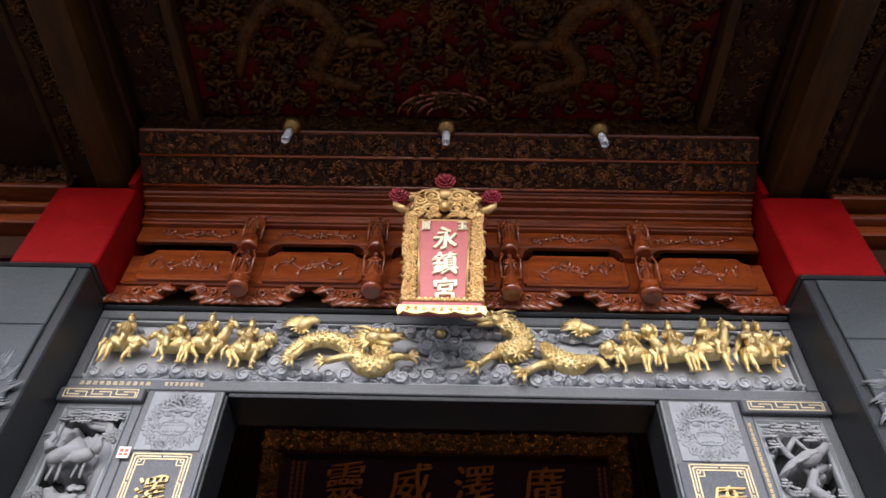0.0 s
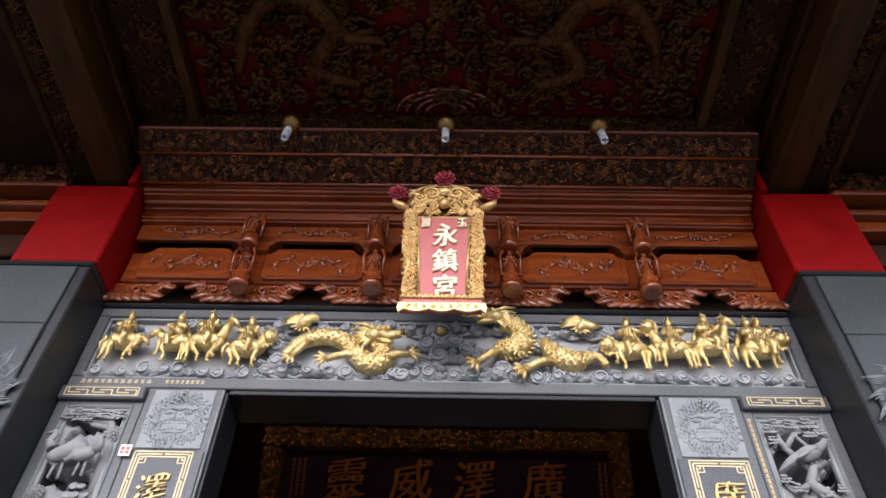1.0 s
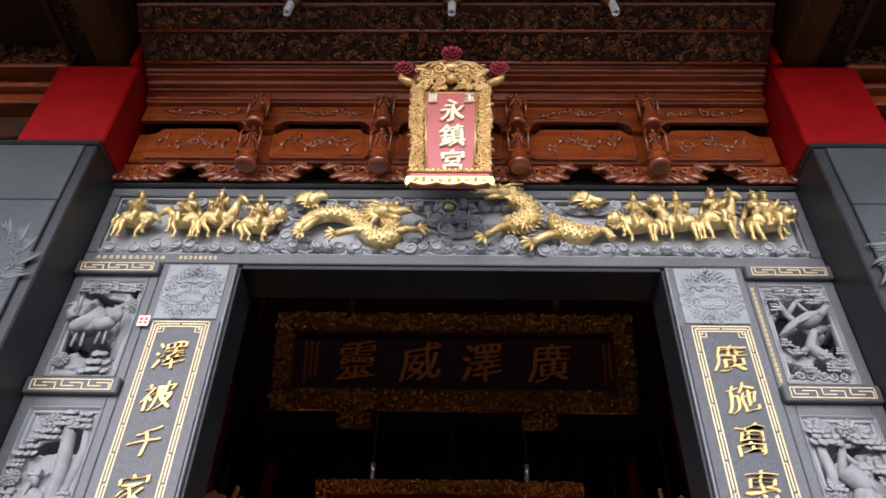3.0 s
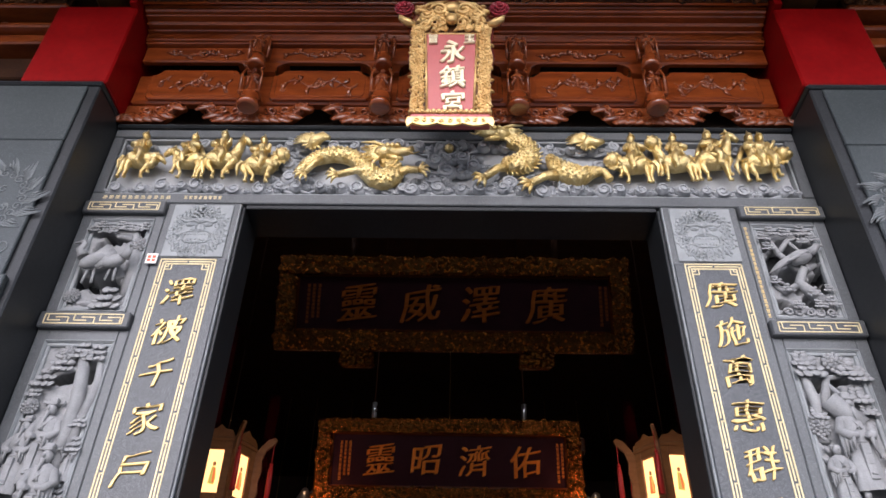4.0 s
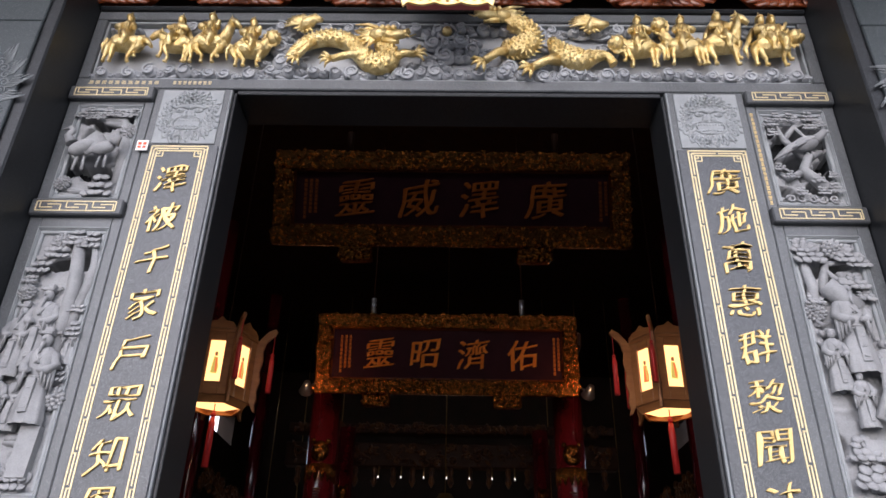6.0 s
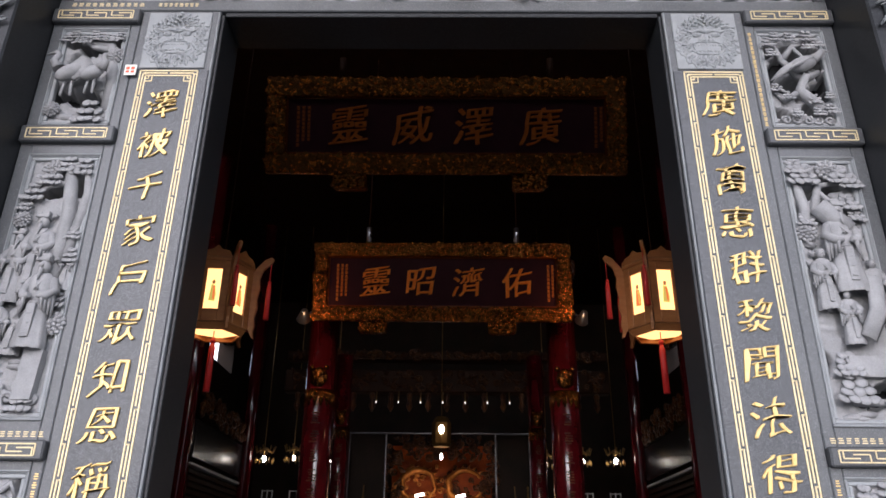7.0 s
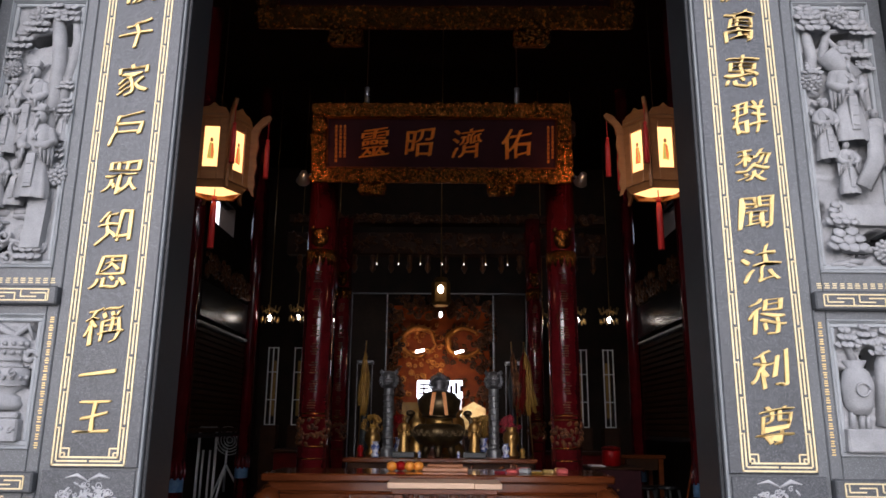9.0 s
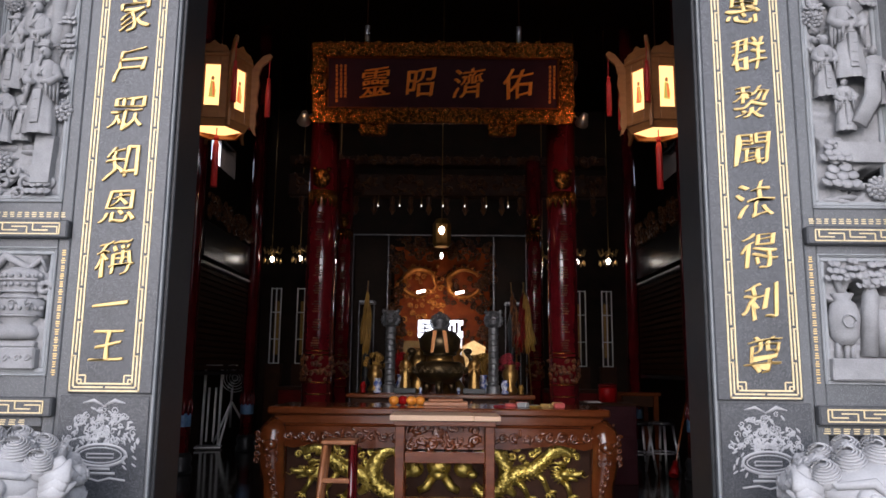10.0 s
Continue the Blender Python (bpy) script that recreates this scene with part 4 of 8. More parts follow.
def relief(sx, z0, z1, fill, label, deep=0.14, holes=()):
    th = thing("relief_panel", label, "stone relief", "pierced stone reliefs of the facade")
    a, b = sorted((sx * PX0, sx * PX1))
    m = Mesh()
    for t, y, w in ((0.0, -0.010, 0.007), (0.007, -0.004, 0.005), (0.012, 0.0, 0.017)):
        m.box(a + t, b - t, y, 0.03, z1 - t - w, z1 - t, 0.004), m.box(a + t, b - t, y, 0.03, z0 + t, z0 + t + w, 0.004)
        m.box(a + t, a + t + w, y, 0.03, z0 + t + w, z1 - t - w, 0.004), m.box(b - t - w, b - t, y, 0.03, z0 + t + w, z1 - t - w, 0.004)
    part("relief_frame", m, STONE_LIGHT, th)
    # slab coloured dark so that the pierced holes carry deep shade
    part("back_slab", Mesh().box(a + 0.014, b - 0.014, deep, deep + 0.02, z0 + 0.014, z1 - 0.014, 0), STONE_DARK, th, "backing slab, darkened for shade in the holes")
    m = Mesh()
    ground(m, a, b, z0, z1, [(a + u * (b - a), z0 + v * (z1 - z0), hr, hv) for u, v, hr, hv in holes], random.Random(len(label)))
    fill(m, (a + b) / 2, a, b, z0, z1)
    c = (a + b) / 2
    d = (z0 + z1) / 2
    m.v = [(c + (x - c) * 1.06, y - 0.016 if y < 0.1 else y, d + (z - d) * (1.0 + 0.025 * min(1, 0.5 / (z1 - z0)))) for x, y, z in m.v]
    carve(part("carving", m, STONE_CARVED, th), 0.0042, 0.003, 0.012)
    return th


for sx in (-1, 1):
    core = thing("facade_wall", "grey granite wall between door post and pier", "wall", kind="structure")
    a, b = sorted((sx * 1.4255, sx * 1.8395))
    m = Mesh()
    m.box(a, b, 0.165, 0.25, -0.02, 3.885, 0)
    i0, i1 = sorted((sx * (PX0 + 0.002), sx * (PX1 - 0.002)))
    m.box(a, i0, 0.0, 0.164, 0.0, 3.885, 0.004), m.box(i1, b, 0.0, 0.164, 0.0, 3.885, 0.004)
    for c, e in ((3.76, 3.885), (3.075, 3.245), (1.745, 1.945), (1.075, 1.272)):
        m.box(i0 + 0.0005, i1 - 0.0005, 0.0, 0.163, c, e, 0.003)
    part("stone_surround", m, STONE_FRAME, core)
    for c, e in ((3.798, 3.876), (3.138, 3.22), (1.79, 1.862), (1.112, 1.186)):
        band(a, b, c, e)
    bars("inscription", a + 0.02, b - 0.02, 1.876, 1.896, -0.0005, 13, parent=core)
    bars("inscription", a + 0.02, b - 0.1, 1.081, 1.101, -0.0005, 8, parent=core)
    x = sx * 1.444
    for z0, z1, n in ((1.26, 1.75, 16),) + (((3.24, 3.76, 20),) if sx > 0 else ()):
        bars("inscription", x - 0.006, x + 0.006, z0, z1, -0.0005, n, True, GOLD_FLAT, core)


def fill_birds(m, c, a, b, z0, z1):
    r = random.Random(11)
    m.tube([(b - 0.05, 0.05, z0 + 0.1), (b - 0.045, 0.03, z0 + 0.3), (b - 0.08, 0.03, z1 - 0.09), (a + 0.1, 0.04, z1 - 0.07)], [0.03, 0.028, 0.022, 0.014], 8)
    m.tube([(b - 0.07, 0.03, z1 - 0.12), (c, 0.03, z1 - 0.1), (a + 0.08, 0.03, z1 - 0.05)], [0.018, 0.012, 0.008], 6)
    for i in range(9):
        pine(m, a + 0.04 + i * 0.029, z1 - 0.05 + r.uniform(-0.025, 0.01), 0.032, 0.02, r, 3)
    bird(m, a + 0.115, z0 + 0.25, 0.19, -0.014, -1, True), bird(m, c + 0.055, z0 + 0.245, 0.165, -0.02, 1)
    for x, z, q in ((a + 0.05, z0 + 0.09, 0.03), (b - 0.05, z1 - 0.16, 0.035)):
        scale_clump(m, x, z, q, 0.012)
    rock(m, c, z0 + 0.05, 0.12, 0.05, 0.05, r, 9), pine(m, c + 0.05, z0 + 0.08, 0.07, 0.03, r, 3), rock(m, b - 0.06, z0 + 0.2, 0.03, 0.07, 0.06, r, 4)


def fill_pheasant(m, c, a, b, z0, z1):
    r = random.Random(12)
    # gnarled trunk and its branches
    m.tube([(b - 0.05, 0.05, z0 + 0.06), (b - 0.10, 0.02, z0 + 0.13), (c - 0.005, 0.015, z0 + 0.20), (c + 0.03, 0.015, z0 + 0.27), (b - 0.06, 0.03, z0 + 0.31)], [0.026, 0.028, 0.024, 0.02, 0.012], 9)
    m.tube([(c, 0.02, z0 + 0.2), (a + 0.08, 0.02, z0 + 0.15), (a + 0.045, 0.02, z0 + 0.19)], [0.018, 0.012, 0.005], 7)
    m.tube([(c + 0.02, 0.03, z0 + 0.27), (a + 0.10, 0.015, z0 + 0.37), (a + 0.08, 0.015, z1 - 0.09)], [0.018, 0.014, 0.008], 7)
    m.tube([(a + 0.1, 0.015, z0 + 0.36), (c, 0.015, z1 - 0.10), (b - 0.07, 0.015, z1 - 0.07)], [0.014, 0.012, 0.007], 7)
    m.tube([(c, 0.015, z1 - 0.1), (c + 0.04, 0.015, z1 - 0.16), (b - 0.06, 0.015, z1 - 0.17)], [0.009, 0.008, 0.004], 6)
    for x, z, q in ((a + 0.05, z1 - 0.08, 0.036), (a + 0.09, z1 - 0.05, 0.034), (a + 0.055, z1 - 0.14, 0.032), (c - 0.01, z1 - 0.055, 0.036), (b - 0.09, z1 - 0.05, 0.04), (b - 0.055, z1 - 0.085, 0.034), (b - 0.10, z1 - 0.10, 0.032), (a + 0.05, z0 + 0.21, 0.03), (a + 0.09, z0 + 0.17, 0.03), (c + 0.04, z0 + 0.15, 0.034), (b - 0.06, z0 + 0.10, 0.036), (b - 0.11, z0 + 0.085, 0.03), (b - 0.05, z0 + 0.17, 0.026), (c - 0.04, z0 + 0.08, 0.03)):
        pine(m, x, z, q, 0.012, r, 3)
    # the bird: a plump body, folded wing, long tail, raised head
    bx, bz = c + 0.02, z0 + 0.325
    m.blob((bx, -0.012, bz), (0.062, 0.034, 0.036), pose(0, 0, 0, 0, -22, 0).to_3x3(), 14, 9)
    m.tube([(bx + 0.04, -0.012, bz + 0.02), (bx + 0.075, -0.016, bz + 0.048), (bx + 0.088, -0.018, bz + 0.066)], [0.026, 0.017, 0.015], 9)
    m.tube([(bx + 0.09, -0.02, bz + 0.068), (bx + 0.118, -0.02, bz + 0.062)], [0.010, 0.002], 6)
    for k in range(5):
        m.tube([(bx - 0.03, -0.02, bz - 0.01 + 0.004 * k), (bx - 0.09, -0.016, bz - 0.045 + 0.004 * k), (bx - 0.15 + 0.008 * k, -0.006, bz - 0.085 + 0.010 * k)], [0.014, 0.009, 0.003], 6, 0.6)
        m.tube([(bx + 0.03 - 0.012 * k, -0.042, bz + 0.012 - 0.006 * k), (bx - 0.01 - 0.012 * k, -0.044, bz - 0.006 - 0.007 * k), (bx - 0.045 - 0.008 * k, -0.034, bz - 0.02 - 0.006 * k)], [0.006, 0.008, 0.002], 6, 0.6)
    for k in (0.0, 0.022):
        m.tube([(bx + k, 0.0, bz - 0.025), (bx + 0.01 + k, 0.005, bz - 0.065)], 0.006, 5)
    rock(m, c, z0 + 0.035, 0.13, 0.03, 0.05, r, 8)
    for k in range(5):
        m.tube(spiral(a + 0.07 + k * 0.045, 0.012, z0 + 0.045, 0.022, 1.3, k, 1 if k % 2 else -1, 10), 0.006, 6)


def fill_elders(m, c, a, b, z0, z1):
    r = random.Random(13)
    m.prism([(a + 0.03, z0 + 0.2), (b - 0.04, z0 + 0.2), (b - 0.03, z0 + 0.52), (b - 0.1, z1 - 0.32), (a + 0.03, z1 - 0.36)], 0.06, 0.105)
    m.tube([(b - 0.1, 0.03, z0 + 0.5), (b - 0.09, 0.02, z1 - 0.3), (b - 0.12, 0.02, z1 - 0.06)], [0.028, 0.03, 0.024], 8)
    m.tube([(b - 0.075, 0.03, z0 + 0.6), (b - 0.03, 0.02, z1 - 0.2), (b - 0.05, 0.02, z1 - 0.08)], [0.02, 0.02, 0.014], 7)
    m.tube([(b - 0.11, 0.02, z1 - 0.14), (c - 0.04, 0.02, z1 - 0.16), (a + 0.05, 0.03, z1 - 0.22)], [0.016, 0.013, 0.008], 6)
    for x, z, q in ((a + 0.07, z1 - 0.19, 0.05), (c - 0.03, z1 - 0.12, 0.05), (c + 0.03, z1 - 0.06, 0.05), (b - 0.07, z1 - 0.07, 0.05), (a + 0.12, z1 - 0.09, 0.05), (a + 0.05, z1 - 0.25, 0.035), (b - 0.05, z1 - 0.38, 0.035), (b - 0.045, z1 - 0.48, 0.04), (b - 0.06, z0 + 0.48, 0.04)):
        pine(m, x, z, q, 0.02, r, 3)
    robed(m, a + 0.07, z0 + 0.46, 0.32, 0.015, r), robed(m, a + 0.142, z0 + 0.50, 0.36, 0.02, r), robed(m, a + 0.205, z0 + 0.27, 0.385, -0.008, r)
    robed(m, a + 0.062, z0 + 0.24, 0.25, 0.0, r, False), robed(m, a + 0.13, z0 + 0.25, 0.24, 0.012, r, False), robed(m, b - 0.05, z0 + 0.52, 0.2, 0.03, r, False)
    m.prism([(a + 0.12, z1 - 0.31), (a + 0.2, z1 - 0.29), (a + 0.19, z1 - 0.25), (a + 0.13, z1 - 0.26)], 0.03, 0.06)
    rock(m, c - 0.02, z0 + 0.21, 0.12, 0.04, 0.04, r, 9)
    m.prism([(b - 0.13, z0 + 0.08), (b - 0.06, z0 + 0.08), (b - 0.05, z0 + 0.27), (b - 0.12, z0 + 0.28)], -0.01, 0.05)
    m.tube([(a + 0.04, 0.04, z0 + 0.05), (c - 0.03, 0.03, z0 + 0.12), (b - 0.1, 0.03, z0 + 0.07)], 0.014, 6)
    for x, z, q in ((a + 0.05, z1 - 0.32, 0.03), (b - 0.05, z0 + 0.38, 0.04), (c - 0.03, z1 - 0.08, 0.035), (a + 0.06, z0 + 0.17, 0.035)):
        scale_clump(m, x, z, q, 0.012)
    for k in range(8):
        x, z = a + 0.05 + k * 0.028, z0 + 0.05 + 0.04 * (k % 3)
        m.tube(spiral(x, 0.02, z, 0.028, 1.2, k * 1.3, 1 if k % 2 else -1, 12), 0.009, 6)
    pine(m, b - 0.1, z0 + 0.08, 0.05, 0.02, r, 3), rock(m, a + 0.08, z0 + 0.05, 0.06, 0.03, 0.05, r, 5)


def fill_official(m, c, a, b, z0, z1):
    r = random.Random(14)
    m.prism([(a + 0.05, z0 + 0.3), (b - 0.03, z0 + 0.26), (b - 0.03, z1 - 0.5), (c, z1 - 0.2), (a + 0.04, z1 - 0.3)], 0.06, 0.105)
    m.tube([(a + 0.06, 0.04, z1 - 0.42), (a + 0.07, 0.02, z1 - 0.25), (a + 0.05, 0.02, z1 - 0.1)], [0.022, 0.022, 0.016], 7)
    m.tube([(a + 0.1, 0.03, z1 - 0.3), (a + 0.14, 0.02, z1 - 0.14), (b - 0.09, 0.02, z1 - 0.13)], [0.022, 0.016, 0.009], 7)
    m.tube([(c - 0.03, 0.02, z1 - 0.16), (b - 0.12, 0.02, z1 - 0.24), (b - 0.05, 0.02, z1 - 0.26)], [0.012, 0.01, 0.007], 6)
    for x, z, q in ((a + 0.08, z1 - 0.09, 0.065), (a + 0.06, z1 - 0.05, 0.05), (b - 0.09, z1 - 0.09, 0.06), (b - 0.05, z1 - 0.12, 0.05), (b - 0.08, z1 - 0.22, 0.05), (b - 0.06, z1 - 0.28, 0.04), (a + 0.06, z1 - 0.3, 0.04), (a + 0.1, z0 + 0.24, 0.06), (a + 0.11, z0 + 0.15, 0.075)):
        pine(m, x, z, q, 0.02, r, 4)
    m.tube([(c - 0.05, -0.005, z1 - 0.25), (c + 0.05, -0.005, z1 - 0.36)], 0.04, 8)
    robed(m, c + 0.015, z0 + 0.52, 0.40, -0.004, r), robed(m, a + 0.082, z0 + 0.45, 0.27, 0.0, r, False), robed(m, b - 0.045, z0 + 0.42, 0.26, 0.01, r, False), robed(m, c - 0.015, z0 + 0.31, 0.23, -0.006, r, False)
    m.tube([(b - 0.06, -0.02, z0 + 0.58), (c + 0.08, -0.03, z0 + 0.44), (c + 0.02, -0.03, z0 + 0.33)], [0.03, 0.034, 0.03], 8, 0.4)
    m.prism([(c - 0.05, z0 + 0.19), (b - 0.03, z0 + 0.19), (b - 0.03, z0 + 0.27), (c - 0.05, z0 + 0.27)], 0.0, 0.06)
    rock(m, c - 0.01, z0 + 0.04, 0.12, 0.03, 0.04, r, 8), m.tube([(a + 0.1, 0.03, z0 + 0.1), (b - 0.08, 0.03, z0 + 0.1)], 0.014, 6)
    for x, z, q in ((b - 0.06, z0 + 0.09, 0.04), (a + 0.055, z1 - 0.36, 0.035), (c + 0.03, z1 - 0.07, 0.04)):
        scale_clump(m, x, z, q, 0.012)
    for i in range(7):
        cx2, cz2 = a + 0.06 + r.uniform(0, 0.05), z1 - 0.42 - i * 0.045
        m.tube([(cx2, 0.03, cz2), (cx2 - 0.03, 0.01, cz2 + 0.02)], [0.016, 0.006], 5)


def fill_burner(m, c, a, b, z0, z1):
    r = random.Random(15)
    m.lathe([(0.07, 0), (0.085, 0.02), (0.07, 0.05), (0.05, 0.06), (0.09, 0.09), (0.095, 0.14), (0.06, 0.17), (0.075, 0.2), (0.08, 0.25), (0.045, 0.27)], (c + 0.02, 0.03, z0 + 0.14), 16, True, Matrix.Diagonal((1, 0.6, 1)))
    for s in (-1, 1):
        m.tube(spiral(c + 0.02 + s * 0.09, 0.02, z0 + 0.33, 0.03, 1, 0, s, 10), 0.011, 6)
    m.tube([(a + 0.04, 0.04, z1 - 0.12), (c - 0.04, 0.02, z1 - 0.04), (c + 0.05, 0.02, z1 - 0.09), (b - 0.07, 0.02, z1 - 0.05), (b - 0.05, 0.03, z1 - 0.1)], [0.02, 0.02, 0.016, 0.012, 0.006], 7)
    m.box(c - 0.1, c + 0.11, -0.01, 0.09, z0 + 0.03, z0 + 0.11, 0.006), m.box(c - 0.09, c + 0.1, 0.0, 0.09, z0 + 0.11, z0 + 0.135, 0.006)
    for i in range(5):
        m.tube(spiral(c - 0.07 + i * 0.04, -0.012, z0 + 0.07, 0.015, 1, 0, 1, 8), 0.004, 5)
    pine(m, a + 0.05, z0 + 0.26, 0.05, 0.03, r, 4)
    # studs, ribs and feet of the burner
    for z, q, n in ((0.255, 0.094, 9), (0.345, 0.078, 8), (0.378, 0.08, 8)):
        for k in range(n):
            t = math.pi * (1.1 + 0.8 * k / (n - 1))
            m.blob((c + 0.02 + q * math.cos(t), 0.03 + q * 0.62 * math.sin(t), z0 + z), (0.0095, 0.008, 0.0095), None, 7, 5)
    for z, q in ((0.295, 0.083), (0.318, 0.07), (0.228, 0.088), (0.362, 0.08)):
        m.tube([(c + 0.02 + q * math.cos(math.pi * (1 + k / 12)), 0.03 + q * 0.64 * math.sin(math.pi * (1 + k / 12)), z0 + z) for k in range(13)], 0.0045, 5)
    for k in (-0.06, 0.0, 0.06):
        m.tube(spiral(c + 0.02 + k, -0.028, z0 + 0.27, 0.018, 1.3, k * 30, 1, 10), 0.004, 5)


def fill_vases(m, c, a, b, z0, z1):
    r = random.Random(16)
    m.lathe([(0.03, 0), (0.05, 0.03), (0.058, 0.1), (0.045, 0.15), (0.028, 0.165), (0.042, 0.19)], (c - 0.065, 0.02, z0 + 0.15), 14, True, Matrix.Diagonal((1, 0.7, 1)))
    m.tube(spiral(c - 0.065, -0.022, z0 + 0.235, 0.024, 1, 0, 1, 12, 0.9), 0.004, 5)
    for k in (-0.09, -0.06, -0.04):
        m.tube([(c + k, 0.02, z0 + 0.16), (c + k * 1.05, 0.02, z0 + 0.1)], 0.011, 6)
    m.tube([(c + 0.02, 0.03, z0 + 0.11), (c + 0.035, 0.02, z0 + 0.33), (c + 0.04, 0.02, z0 + 0.38)], [0.032, 0.03, 0.012], 8)
    m.tube([(c + 0.08, 0.03, z0 + 0.11), (c + 0.08, 0.02, z0 + 0.28)], [0.03, 0.036], 8)
    m.tube([(c - 0.065, 0.02, z0 + 0.33), (c - 0.09, 0.02, z1 - 0.08), (a + 0.05, 0.02, z1 - 0.06)], [0.016, 0.012, 0.006], 6)
    for x, z, q in ((a + 0.07, z1 - 0.07, 0.045), (c - 0.02, z1 - 0.06, 0.045), (c + 0.06, z1 - 0.08, 0.055), (b - 0.06, z1 - 0.07, 0.045), (c + 0.02, z1 - 0.1, 0.04)):
        pine(m, x, z, q, 0.02, r, 3)
    m.box(c - 0.13, c + 0.13, -0.012, 0.09, z0 + 0.02, z0 + 0.1, 0.005)


relief(-1, 3.232, 3.772, fill_birds, "pierced grey stone relief of two cranes under a pine", holes=((0.45, 0.8, 0.045, 1.0), (0.72, 0.83, 0.045, 1.2), (0.25, 0.86, 0.035, 0.8), (0.5, 0.33, 0.05, 1.1), (0.17, 0.33, 0.045, 1.0), (0.86, 0.5, 0.03, 1.8), (0.3, 0.68, 0.035, 1.0), (0.78, 0.3, 0.04, 0.9)))
relief(1, 3.232, 3.772, fill_pheasant, "pierced grey stone relief of a bird among branches", holes=((0.14, 0.52, 0.05, 1.4), (0.5, 0.74, 0.055, 0.8), (0.42, 0.42, 0.055, 1.1), (0.84, 0.7, 0.04, 1.1), (0.2, 0.13, 0.05, 0.8), (0.8, 0.38, 0.045, 1.1), (0.33, 0.66, 0.04, 1.2), (0.62, 0.2, 0.035, 0.8), (0.86, 0.52, 0.03, 1), (0.16, 0.78, 0.03, 1)))
ob = relief(-1, 1.935, 3.085, fill_elders, "tall grey stone relief of robed figures under a pine", holes=((0.45, 0.85, 0.045, 0.9), (0.25, 0.83, 0.03, 0.8), (0.78, 0.86, 0.03, 1.3), (0.9, 0.74, 0.02, 1), (0.2, 0.09, 0.06, 0.8), (0.45, 0.06, 0.03, 1)))
for i, ch in enumerate("五路財神"):
    o = part("tablet_character", letters(ch, 0.042, 0.004, 0.01), STONE_FRAME, ob)
    o.location = (-PX0 - 0.092, -0.012, 1.935 + 0.25 - i * 0.046)
ob = relief(1, 1.935, 3.085, fill_official, "tall grey stone relief of robed figures with a scroll", holes=((0.32, 0.85, 0.03, 1.0), (0.58, 0.88, 0.05, 0.6), (0.52, 0.82, 0.03, 1), (0.09, 0.77, 0.025, 1.3), (0.1, 0.22, 0.03, 1.2), (0.55, 0.1, 0.06, 0.7), (0.8, 0.12, 0.06, 0.7)))
for i, ch in enumerate("福賜官天"):
    o = part("tablet_character", letters(ch, 0.04, 0.004, 0.01), STONE_FRAME, ob)
    o.location = (PX0 + 0.14 + i * 0.043, -0.003, 1.935 + 0.23)
relief(-1, 1.262, 1.757, fill_burner, "grey stone relief of an incense burner on a stand", holes=((0.14, 0.83, 0.04, 1), (0.9, 0.5, 0.03, 1.2), (0.9, 0.88, 0.03, 1), (0.12, 0.45, 0.03, 1.2)))
ob = relief(1, 1.262, 1.757, fill_vases, "grey stone relief of vases and flowers on a stand", holes=((0.5, 0.68, 0.04, 1.0), (0.12, 0.55, 0.03, 1.4), (0.78, 0.75, 0.03, 1)))
for i, ch in enumerate("早春開梅"):
    o = part("tablet_character", letters(ch, 0.045, 0.004, 0.01), STONE_LIGHT, ob)
    o.location = (PX0 + 0.075 + i * 0.047, -0.015, 1.262 + 0.06)

# house number sticker on the post, its figures as plain bars
th = thing("number_sticker", "small white number sticker with red figures", "sticker")
part("plate", Mesh().box(-0.027, 0.027, -0.002, 0.0, -0.029, 0.029, 0.0009), PLASTER_WHITE, th)
m = Mesh()
for x in (-0.0115, 0.0115):
    m.box(x - 0.008, x + 0.008, -0.004, -0.002, -0.017, -0.004, 0.001), m.box(x - 0.008, x + 0.008, -0.004, -0.002, 0.001, 0.017, 0.001)
part("figure_bars", m, ORANGE_RED, th, "orange-red bars")
th.location = (-1.418, -0.0165, 3.525)

